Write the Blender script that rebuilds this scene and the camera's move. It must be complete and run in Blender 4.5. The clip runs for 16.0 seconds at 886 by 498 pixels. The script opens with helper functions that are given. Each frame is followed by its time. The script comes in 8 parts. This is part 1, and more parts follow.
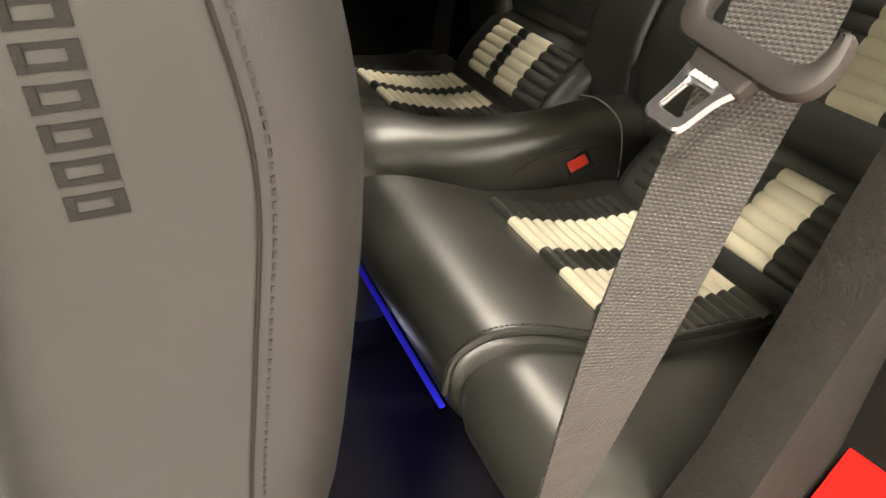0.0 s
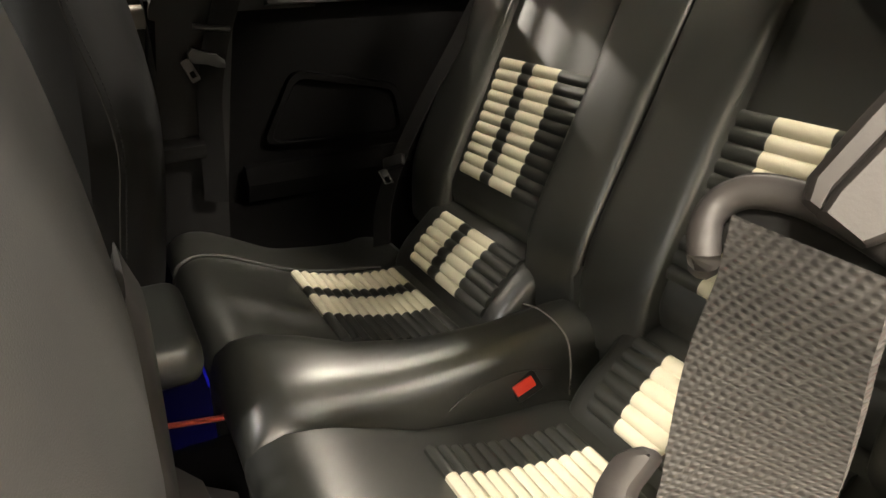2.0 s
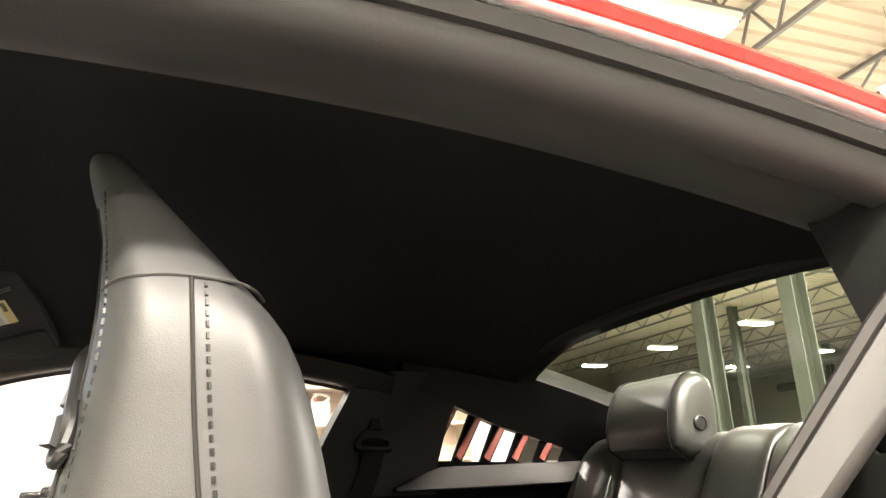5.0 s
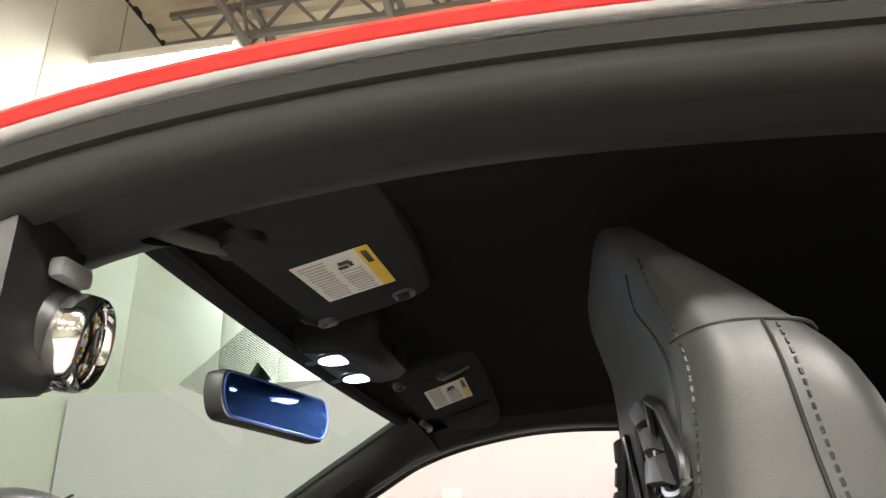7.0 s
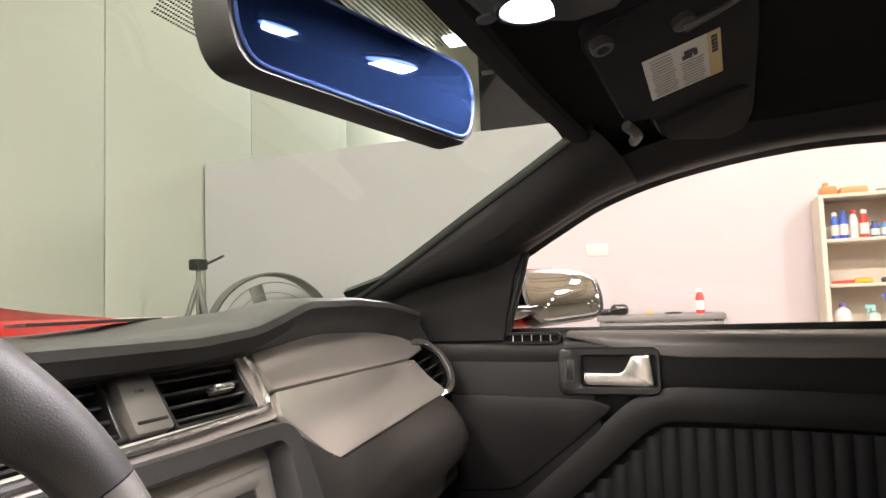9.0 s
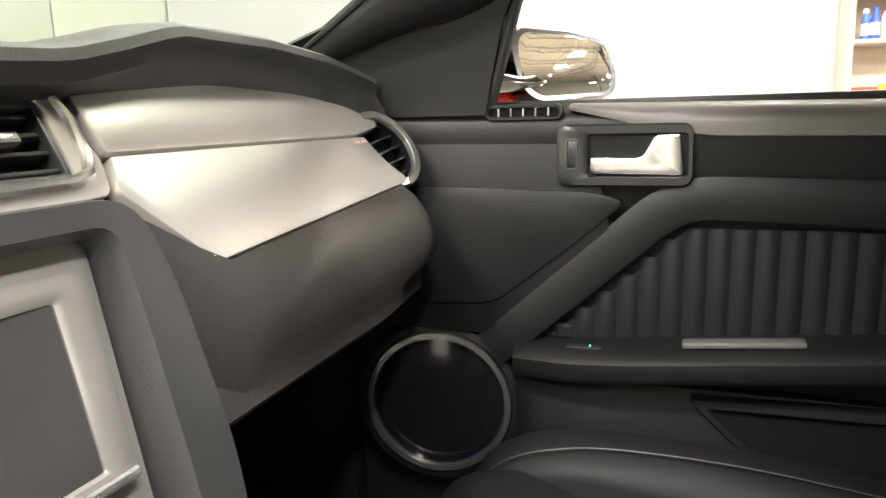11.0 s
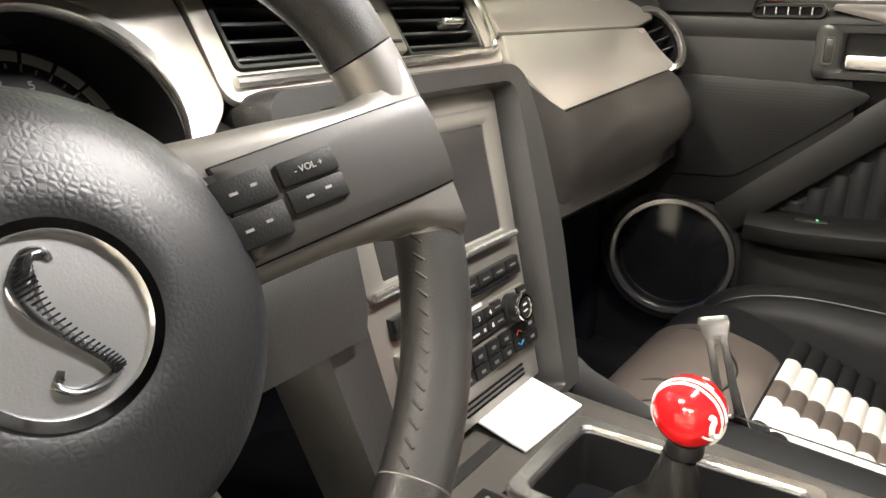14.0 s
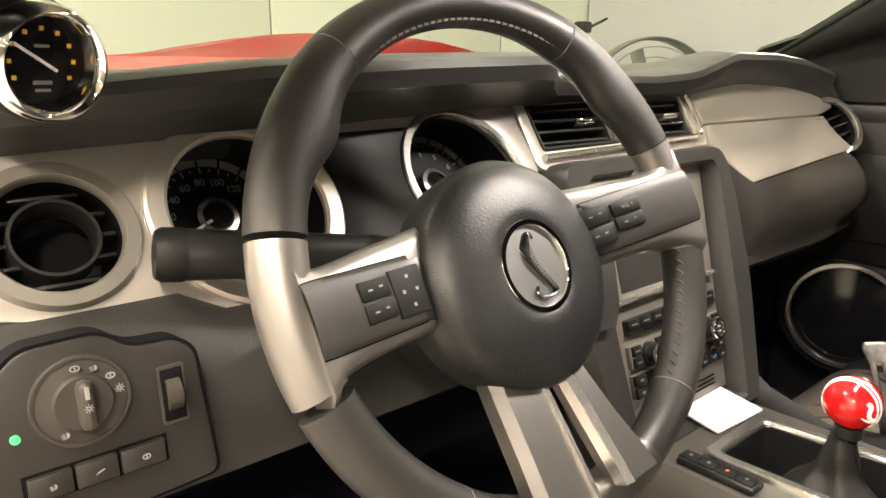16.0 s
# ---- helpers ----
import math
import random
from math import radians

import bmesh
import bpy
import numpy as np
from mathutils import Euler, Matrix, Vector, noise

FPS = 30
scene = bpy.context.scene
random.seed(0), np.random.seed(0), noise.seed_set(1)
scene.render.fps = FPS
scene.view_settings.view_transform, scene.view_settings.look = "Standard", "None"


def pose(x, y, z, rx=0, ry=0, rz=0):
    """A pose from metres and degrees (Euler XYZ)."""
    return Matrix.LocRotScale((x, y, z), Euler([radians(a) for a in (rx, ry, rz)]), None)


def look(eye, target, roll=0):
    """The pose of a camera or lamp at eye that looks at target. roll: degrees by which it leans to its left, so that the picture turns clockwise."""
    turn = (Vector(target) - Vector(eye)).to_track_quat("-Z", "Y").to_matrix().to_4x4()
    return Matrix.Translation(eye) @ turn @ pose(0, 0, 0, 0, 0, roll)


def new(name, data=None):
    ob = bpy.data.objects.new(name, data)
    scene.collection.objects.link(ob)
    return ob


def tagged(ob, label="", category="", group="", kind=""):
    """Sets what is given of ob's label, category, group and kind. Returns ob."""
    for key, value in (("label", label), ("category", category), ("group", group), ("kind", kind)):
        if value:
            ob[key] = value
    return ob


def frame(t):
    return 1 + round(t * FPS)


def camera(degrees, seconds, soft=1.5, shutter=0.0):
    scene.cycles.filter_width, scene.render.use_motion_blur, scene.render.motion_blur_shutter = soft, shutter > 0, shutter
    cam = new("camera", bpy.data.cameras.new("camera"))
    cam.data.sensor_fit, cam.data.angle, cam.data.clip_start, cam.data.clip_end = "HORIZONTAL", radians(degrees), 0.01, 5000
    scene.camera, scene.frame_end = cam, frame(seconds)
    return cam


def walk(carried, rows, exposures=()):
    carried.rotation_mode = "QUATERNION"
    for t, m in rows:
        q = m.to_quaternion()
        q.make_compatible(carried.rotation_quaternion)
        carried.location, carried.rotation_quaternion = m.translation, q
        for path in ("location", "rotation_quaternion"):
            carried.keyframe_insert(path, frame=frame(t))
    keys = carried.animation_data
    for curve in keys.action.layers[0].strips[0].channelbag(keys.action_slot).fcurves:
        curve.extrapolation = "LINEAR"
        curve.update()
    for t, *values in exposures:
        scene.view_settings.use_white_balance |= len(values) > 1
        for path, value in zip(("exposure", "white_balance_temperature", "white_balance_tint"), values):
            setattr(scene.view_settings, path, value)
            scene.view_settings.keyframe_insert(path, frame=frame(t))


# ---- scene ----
cam = camera(65.1, 16.0)
PATH = [
    (0.0, (-0.8988, -0.5594, 0.9906), (-0.1376, -0.8900, 0.4326), -0.88),
    (0.5, (-0.8349, -0.6016, 0.9867), (-0.0752, -0.9561, 0.4416), -0.74),
    (1.0, (-0.8025, -0.6359, 1.0125), (-0.0307, -1.0123, 0.5001), -1.02),
    (1.5, (-0.7831, -0.6539, 1.0470), (0.0074, -1.0516, 0.5813), -1.11),
    (2.0, (-0.7810, -0.6694, 1.0706), (0.0386, -1.0839, 0.6750), -1.36),
    (2.5, (-0.7912, -0.6643, 1.0984), (0.0544, -1.1000, 0.7900), -1.58),
    (3.0, (-0.8231, -0.6593, 1.0897), (0.0544, -1.1033, 0.9085), -2.00),
    (3.2, (-0.8422, -0.6556, 1.0839), (0.0440, -1.1020, 0.9597), -2.10),
    (5.3, (-0.9939, -0.5383, 1.0321), (-0.0997, -0.8226, 1.3778), -2.75),
    (5.5, (-1.0087, -0.5258, 1.0281), (-0.1059, -0.7588, 1.3896), -2.93),
    (6.0, (-1.0424, -0.5006, 1.0214), (-0.1250, -0.5963, 1.4078), -2.93),
    (6.5, (-1.0478, -0.4762, 1.0214), (-0.1296, -0.4472, 1.4165), -2.62),
    (7.0, (-0.9977, -0.4375, 1.0249), (-0.0888, -0.3018, 1.4192), -2.04),
    (7.5, (-0.8881, -0.3901, 1.0232), (0.0175, -0.1708, 1.3861), -1.58),
    (8.0, (-0.7469, -0.3450, 1.0143), (0.1714, -0.0731, 1.3019), -1.53),
    (8.5, (-0.6097, -0.2853, 1.0325), (0.3262, 0.0069, 1.2293), -2.57),
    (9.0, (-0.4643, -0.2464, 1.0531), (0.4738, 0.0916, 1.1298), -2.05),
    (9.2, (-0.4025, -0.2393, 1.0601), (0.5366, 0.1022, 1.0974), -1.76),
    (11.3, (-0.1817, -0.1743, 0.9743), (0.7352, 0.1659, 0.7654), -1.54),
    (11.5, (-0.1989, -0.1700, 0.9722), (0.7086, 0.1864, 0.7502), -1.42),
    (12.0, (-0.2419, -0.1640, 0.9667), (0.6266, 0.2587, 0.7077), -1.08),
    (12.5, (-0.2897, -0.1710, 0.9764), (0.5400, 0.3002, 0.6773), 0.02),
    (13.0, (-0.3386, -0.1857, 0.9803), (0.4597, 0.3253, 0.6616), 0.50),
    (13.5, (-0.3886, -0.1893, 0.9712), (0.3918, 0.3437, 0.6444), 0.64),
    (14.0, (-0.4532, -0.2070, 0.9917), (0.3086, 0.3497, 0.6605), 0.37),
    (14.5, (-0.5278, -0.2261, 1.0092), (0.2150, 0.3579, 0.6815), 0.18),
    (15.0, (-0.5968, -0.2560, 1.0229), (0.1198, 0.3688, 0.7130), 0.13),
    (15.5, (-0.6583, -0.2800, 1.0281), (0.0221, 0.3973, 0.7484), 0.37),
    (16.0, (-0.7181, -0.3057, 1.0263), (-0.0818, 0.4269, 0.7846), 0.30),
]
EXPOSURES = [(0.0, 0.13, 6650, 11), (3.0, 0.44, 6600, 11), (5.5, 0.75, 6300, 10), (6.4, 0.3, 6400, 10), (7.0, -0.26, 5950, 8), (7.5, 0.25, 5950, 12), (8.0, 0.20, 6100, 16),
             (8.5, -0.25, 6250, 20), (9.2, -0.25, 6250, 18), (11.5, 0.72, 6000, 10), (13.0, 0.55, 6100, 10), (14.0, 0.36, 6350, 10), (15.0, 0.14, 6700, 10), (16.0, 0.10, 6950, 12)]
walk(cam, [(t, look(eye, target, roll)) for t, eye, target, roll in PATH], EXPOSURES)

# ---- light: a large closed hall with rows of ceiling fixtures ----
world = bpy.data.worlds.new("hall_air")
scene.world = world
world.use_nodes = True
world.node_tree.nodes["Background"].inputs[0].default_value = (1.0, 0.93, 0.8, 1)
world.node_tree.nodes["Background"].inputs[1].default_value = 0.02

RIGHT_ROW = [(4.45, 3.2), (4.45, -1.05), (4.45, -5.4)]
# left rows are out of view, added and placed to light the cabin
UNSEEN_LEFT_ROWS = [(-3.9, 2.2), (-3.9, -1.6), (-3.9, -5.4), (-8.6, 3.3), (-8.6, 0.3), (-8.6, -2.7), (-16.0, 1.0), (-16.0, -4.0), (-16.0, -9.0)]
LIGHT_ROWS = RIGHT_ROW + UNSEEN_LEFT_ROWS
# uneven shares, set by what each lamp has to brighten
POWER = dict(zip(LIGHT_ROWS, (0.25, 0.20, 2.5, 4.0, 3.0, 5.0, 1.5, 4.0, 2.0, 0.3, 1.0, 3.0)))
LAMP_WATTS = 220.0


def lamp(name, kind, m, watts, colour, size=(0.1, 0.1)):
    d = bpy.data.lights.new(name, kind)
    d.energy, d.color = watts, colour
    if kind == "AREA":
        d.shape, d.size, d.size_y = "RECTANGLE", size[0], size[1]
    ob = new(name, d)
    ob.matrix_world = m
    return ob


for lx, ly in LIGHT_ROWS:
    lamp("high_bay_light", "AREA", pose(lx, ly, 5.655), LAMP_WATTS * POWER[(lx, ly)], (1.0, 0.90, 0.76), (0.45, 1.6))
for lx, ly, share in ((11.0, 2.9, 4.0), (4.75, -14.5, 9.0), (-3.9, -21.0, 8.0), (13.5, -21.0, 16.0)):
    lamp("high_bay_light", "AREA", pose(lx, ly, 5.655), LAMP_WATTS * share, (1.0, 0.92, 0.80), (0.45, 1.3))
# two cool reading lamps in the roof console, blue strips in the footwells
for lx in (-0.088, 0.028):
    lamp("reading_light", "AREA", pose(lx, -0.147, 1.262), 3.4, (1.0, 0.94, 0.87), (0.035, 0.035)).data.spread = radians(150)
beam = lamp("reading_beam", "SPOT", look((0.035, -0.147, 1.258), (0.30, -0.07, 0.57)), 6.5, (1.0, 0.90, 0.80))
beam.data.spot_size, beam.data.spot_blend, beam.data.shadow_soft_size = radians(54), 0.8, 0.012
lamp("footwell_light", "AREA", pose(-0.30, -0.80, 0.36, 60, 0, 0), 0.20, (0.12, 0.10, 1.0), (0.3, 0.02))
lamp("footwell_light", "AREA", pose(0.40, -0.80, 0.36, 60, 0, 0), 0.25, (0.12, 0.10, 1.0), (0.3, 0.02))
lamp("footwell_light", "AREA", pose(0.40, 0.30, 0.60), 0.12, (0.15, 0.25, 1.0), (0.2, 0.02))
lamp("footwell_light", "AREA", pose(-0.40, 0.30, 0.60), 0.12, (0.15, 0.2, 1.0), (0.2, 0.02))

# ---- materials ----
def material(name, base, rough=0.5, metal=0.0, grain=0.0, scale=300.0, bump=0.1, vary=0.12, big=3.0, coat=0.0, kind="noise", spec=0.5, sheen=0.0):
    """A surface with colour variation at two scales and a fine relief."""
    m = bpy.data.materials.new(name)
    m.use_nodes = True
    nt = m.node_tree
    b = nt.nodes["Principled BSDF"]
    b.inputs["Roughness"].default_value, b.inputs["Metallic"].default_value = rough, metal
    b.inputs["Coat Weight"].default_value, b.inputs["Coat Roughness"].default_value = coat, 0.04
    b.inputs["Specular IOR Level"].default_value = spec
    b.inputs["Sheen Weight"].default_value = sheen
    co = nt.nodes.new("ShaderNodeTexCoord")
    n1 = nt.nodes.new("ShaderNodeTexNoise")
    n1.inputs["Scale"].default_value, n1.inputs["Detail"].default_value = big, 6
    nt.links.new(co.outputs["Object"], n1.inputs["Vector"])
    mix = nt.nodes.new("ShaderNodeMix")
    mix.data_type = "RGBA"
    lo = tuple(c * (1 - vary) for c in base)
    hi = tuple(min(1, c * (1 + vary)) for c in base)
    mix.inputs["A"].default_value, mix.inputs["B"].default_value = (*lo, 1), (*hi, 1)
    nt.links.new(n1.outputs["Fac"], mix.inputs["Factor"])
    nt.links.new(mix.outputs["Result"], b.inputs["Base Color"])
    rr = nt.nodes.new("ShaderNodeMapRange")
    rr.inputs["To Min"].default_value, rr.inputs["To Max"].default_value = max(0.02, rough * 0.85), min(1, rough * 1.15)
    nt.links.new(n1.outputs["Fac"], rr.inputs["Value"])
    nt.links.new(rr.outputs["Result"], b.inputs["Roughness"])
    if bump > 0:
        if kind == "leather":
            t = nt.nodes.new("ShaderNodeTexVoronoi")
            t.feature = "DISTANCE_TO_EDGE"
            t.inputs["Scale"].default_value = scale
            out = t.outputs["Distance"]
        elif kind == "weave":
            t = nt.nodes.new("ShaderNodeTexWave")
            t.bands_direction = "DIAGONAL"
            t.inputs["Scale"].default_value = scale
            t2 = nt.nodes.new("ShaderNodeTexWave")
            t2.bands_direction = "Z"
            t2.inputs["Scale"].default_value = scale * 0.9
            nt.links.new(co.outputs["Object"], t2.inputs["Vector"])
            mul = nt.nodes.new("ShaderNodeMath")
            mul.operation = "MULTIPLY"
            nt.links.new(t.outputs["Fac"], mul.inputs[0])
            nt.links.new(t2.outputs["Fac"], mul.inputs[1])
            out = mul.outputs[0]
        else:
            t = nt.nodes.new("ShaderNodeTexNoise")
            t.inputs["Scale"].default_value, t.inputs["Detail"].default_value = scale, 3
            out = t.outputs["Fac"]
        nt.links.new(co.outputs["Object"], t.inputs["Vector"])
        bp = nt.nodes.new("ShaderNodeBump")
        bp.inputs["Strength"].default_value, bp.inputs["Distance"].default_value = bump, (0.0015 if kind == "weave" else 0.001)
        nt.links.new(out, bp.inputs["Height"])
        n2 = nt.nodes.new("ShaderNodeTexNoise")
        n2.inputs["Scale"].default_value = 14.0
        nt.links.new(co.outputs["Object"], n2.inputs["Vector"])
        b2 = nt.nodes.new("ShaderNodeBump")
        b2.inputs["Strength"].default_value, b2.inputs["Distance"].default_value = min(0.3, bump * (0.15 if kind == "leather" and scale < 400 else 1.2 if kind == "leather" else 0.5)), 0.006
        nt.links.new(n2.outputs["Fac"], b2.inputs["Height"])
        nt.links.new(bp.outputs["Normal"], b2.inputs["Normal"])
        nt.links.new(b2.outputs["Normal"], b.inputs["Normal"])
    return m


def glowing(name, colour, strength):
    m = bpy.data.materials.new(name)
    m.use_nodes = True
    b = m.node_tree.nodes["Principled BSDF"]
    b.inputs["Base Color"].default_value = (*colour, 1)
    b.inputs["Emission Color"].default_value = (*colour, 1)
    b.inputs["Emission Strength"].default_value = strength
    return m


def glass(name, tint, rough=0.0):
    """Thin sheet: mostly clear, a faint mirror on its face."""
    m = bpy.data.materials.new(name)
    m.use_nodes = True
    nt = m.node_tree
    nt.nodes.remove(nt.nodes["Principled BSDF"])
    out = nt.nodes["Material Output"]
    clear, gloss, mix, fr = (nt.nodes.new("ShaderNodeBsdfTransparent"), nt.nodes.new("ShaderNodeBsdfGlossy"), nt.nodes.new("ShaderNodeMixShader"), nt.nodes.new("ShaderNodeLayerWeight"))
    clear.inputs[0].default_value = (*tint, 1)
    gloss.inputs["Roughness"].default_value = 0.01
    fr.inputs[0].default_value = 0.35
    half = nt.nodes.new("ShaderNodeMath")
    half.operation, half.inputs[1].default_value = "POWER", 3.0
    low = nt.nodes.new("ShaderNodeMath")
    low.operation, low.inputs[1].default_value, low.inputs[2].default_value = "MULTIPLY_ADD", 0.35, 0.03
    nt.links.new(fr.outputs["Facing"], half.inputs[0])
    nt.links.new(half.outputs[0], low.inputs[0])
    nt.links.new(low.outputs[0], mix.inputs[0])
    nt.links.new(clear.outputs[0], mix.inputs[1])
    nt.links.new(gloss.outputs[0], mix.inputs[2])
    nt.links.new(mix.outputs[0], out.inputs[0])
    return m


LEATHER = material("black_leather", (0.022, 0.0230, 0.0203), 0.38, 0, 0, 620, 0.10, 0.15, 5, kind="leather", spec=1.0)
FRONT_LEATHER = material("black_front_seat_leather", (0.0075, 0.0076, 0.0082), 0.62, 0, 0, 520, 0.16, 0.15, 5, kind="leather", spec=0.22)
RIM_LEATHER = material("rim_leather", (0.020, 0.0185, 0.0175), 0.42, 0, 0, 420, 0.16, 0.15, 5, kind="leather")
RIM_GRIP = material("rim_grip_leather", (0.021, 0.020, 0.019), 0.48, 0, 0, 560, 0.2, 0.15, 5, kind="leather")
HORN = material("fine_grained_pad", (0.0125, 0.013, 0.0142), 0.42, 0, 0, 360, 0.26, 0.12, 5, kind="leather")
WHEEL_SILVER = material("wheel_satin_silver", (0.25, 0.238, 0.228), 0.42, 0.8, 0, 700, 0.03, 0.06, 6)
SKIN = material("brownish_lower_skin", (0.024, 0.021, 0.0187), 0.40, 0, 0, 360, 0.55, 0.12, 5, kind="leather")
# brown base stands in for the reading lamp's pool on dark leather
NOSE = material("lamp_lit_seat_leather", (0.078, 0.064, 0.056), 0.42, 0, 0, 420, 0.16, 0.12, 6, kind="leather")
BOOT = material("boot_leather", (0.012, 0.0115, 0.011), 0.5, 0, 0, 300, 0.3, 0.2, 20, kind="leather")
PRINT = material("soft_grey_print", (0.27, 0.27, 0.265), 0.5, bump=0)
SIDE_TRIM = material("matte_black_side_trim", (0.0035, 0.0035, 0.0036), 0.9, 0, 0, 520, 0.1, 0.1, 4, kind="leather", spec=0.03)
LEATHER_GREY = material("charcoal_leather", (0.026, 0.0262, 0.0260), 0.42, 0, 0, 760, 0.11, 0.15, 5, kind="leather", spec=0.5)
# base raised above the side trim to stand in for light through the slots
LEDGE = material("lightened_ledge_plastic", (0.045, 0.042, 0.041), 0.6, 0, 0, 520, 0.1, 0.1, 4, kind="leather")
CREAM = material("cream_leather", (0.68, 0.64, 0.50), 0.45, 0, 0, 420, 0.12, 0.08, 8, kind="leather")
WHITE_LEATHER = material("white_leather", (0.55, 0.54, 0.50), 0.4, 0, 0, 420, 0.12, 0.06, 8, kind="leather")
THREAD = material("grey_thread", (0.16, 0.15, 0.14), 0.7, bump=0)
DARK_THREAD = material("black_thread", (0.016, 0.015, 0.014), 0.8, bump=0, spec=0.15)
PLASTIC = material("black_grained_plastic", (0.006, 0.006, 0.006), 0.55, 0, 0, 520, 0.22, 0.15, 4, kind="leather", spec=0.3)
PAD = material("soft_dash_skin", (0.019, 0.0186, 0.018), 0.42, 0, 0, 480, 0.34, 0.15, 4, kind="leather", spec=0.6, sheen=0.05)
SMOOTH_PLASTIC = material("smooth_black_plastic", (0.011, 0.011, 0.011), 0.35, bump=0.02)
GREY_PLASTIC = material("grey_plastic", (0.075, 0.070, 0.066), 0.45, bump=0.05)
GLOSS_BLACK = material("gloss_black", (0.008, 0.008, 0.009), 0.12, bump=0.0, vary=0.05)
DIAL = material("matte_dial_black", (0.008, 0.008, 0.009), 0.4, bump=0.0, spec=0.2)
# near-black that paints the shade in recesses; also serves dark dots and slots
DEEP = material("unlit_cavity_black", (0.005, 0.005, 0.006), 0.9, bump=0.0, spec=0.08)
HEADLINER = material("charcoal_headliner_cloth", (0.021, 0.021, 0.022), 0.95, 0, 0, 900, 0.2, 0.12, 6, spec=0.15)
SATIN = material("satin_silver_trim", (0.55, 0.52, 0.48), 0.36, 0.75, 0, 700, 0.05, 0.05, 6)
CONSOLE_SATIN = material("brownish_satin_console", (0.085, 0.078, 0.070), 0.42, 0.25, 0, 700, 0.05, 0.1, 8)
SWITCH_SATIN = material("dark_brownish_switch_plastic", (0.021, 0.0195, 0.018), 0.45, bump=0.03)
SWITCH_GREY = material("dark_grey_switch_plastic", (0.042, 0.038, 0.034), 0.4, bump=0.03)
COLUMN = material("green_grey_column_paint", (0.10, 0.105, 0.085), 0.6, bump=0.02)
DIAL_BAND = material("grey_dial_band", (0.20, 0.19, 0.18), 0.5, bump=0)
STACK_SILVER = material("dark_satin_silver", (0.25, 0.235, 0.215), 0.38, 0.6, 0, 700, 0.04, 0.06, 6)
BRIGHT = material("bright_satin_metal", (0.66, 0.65, 0.63), 0.25, 0.95, bump=0.02, vary=0.04)
CHROME = material("chrome", (0.78, 0.78, 0.78), 0.08, 1.0, bump=0, vary=0.02)
RED = material("red_car_paint", (0.66, 0.012, 0.010), 0.3, 0.0, coat=0.5, bump=0, vary=0.03, spec=0.2)
KNOB_RED = material("red_gloss_resin", (0.70, 0.010, 0.012), 0.12, 0.0, coat=1.0, bump=0, vary=0.02)
PURE_WHITE = material("white_enamel", (0.82, 0.81, 0.78), 0.3, bump=0, vary=0.02)
RUBBER = material("black_rubber_seal", (0.010, 0.010, 0.010), 0.55, 0, 0, 400, 0.1)
SPOKE_PANEL = material("dark_taupe_spoke_insert", (0.030, 0.0275, 0.0255), 0.5, 0.0, bump=0.02)
SPOKE_GREY = material("dark_satin_spoke", (0.105, 0.099, 0.094), 0.40, 0.75, bump=0.02)
VISOR = material("black_visor_cloth", (0.020, 0.020, 0.021), 0.85, 0, 0, 900, 0.2, 0.12, 6, spec=0.2)
TRIM_GREY = material("dark_grey_trim", (0.0145, 0.0143, 0.0140), 0.5, 0, 0, 600, 0.15, kind="leather")
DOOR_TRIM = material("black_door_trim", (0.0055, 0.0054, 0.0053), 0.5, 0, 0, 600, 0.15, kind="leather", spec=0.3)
# same black as the door; the lighter base paints its lit upper band
DOOR_TOP = material("lit_black_door_top", (0.10, 0.090, 0.086), 0.36, 0, 0, 600, 0.12, kind="leather", spec=0.6)
WEBBING = material("grey_seat_belt_webbing", (0.038, 0.0365, 0.035), 0.6, 0, 0, 150, 0.55, 0.1, 30, kind="weave")
DARK_WEBBING = material("black_seat_belt_webbing", (0.006, 0.006, 0.006), 0.8, 0, 0, 420, 0.3, 0.1, 30, kind="weave", spec=0.2)
TONGUE_STEEL = material("pale_satin_tongue_steel", (0.55, 0.56, 0.60), 0.24, 0.95, bump=0.02)
TONGUE_PLASTIC = material("taupe_grey_plastic", (0.021, 0.019, 0.0182), 0.55, bump=0.05, scale=800)
CARPET = material("dark_carpet", (0.007, 0.007, 0.0085), 0.98, 0, 0, 500, 1.0, 0.35, 60, spec=0.1)
FUZZ = material("grey_fuzzy_carpet", (0.022, 0.021, 0.020), 0.98, 0, 0, 420, 1.0, 0.35, 80, spec=0.1)
MIRROR_BLUE = material("blue_tinted_mirror", (0.024, 0.052, 0.165), 0.04, 0.85, bump=0, vary=0.02)
MIRROR = material("mirror_silver", (0.85, 0.85, 0.85), 0.02, 1.0, bump=0, vary=0.0)
SCREEN = material("dark_touch_screen", (0.030, 0.028, 0.027), 0.14, 0.0, bump=0, vary=0.5, big=14)
LABEL_WHITE = material("label_paper", (0.72, 0.71, 0.66), 0.6, bump=0, vary=0.04)
LABEL_BUFF = material("label_buff", (0.70, 0.55, 0.25), 0.6, bump=0, vary=0.04)
LABEL_YELLOW = material("label_yellow", (0.80, 0.52, 0.05), 0.6, bump=0, vary=0.04)
INK = material("printed_ink", (0.05, 0.05, 0.05), 0.6, bump=0)
ICON = material("pale_print", (0.55, 0.55, 0.54), 0.5, bump=0)
DIM_ICON = material("dim_grey_print", (0.16, 0.16, 0.155), 0.5, bump=0)
ICON_RED = material("red_print", (0.55, 0.10, 0.05), 0.5, bump=0)
ICON_BLUE = material("blue_print", (0.05, 0.25, 0.55), 0.5, bump=0)
BUCKLE_RED = material("red_button_plastic", (0.65, 0.04, 0.02), 0.35, bump=0)
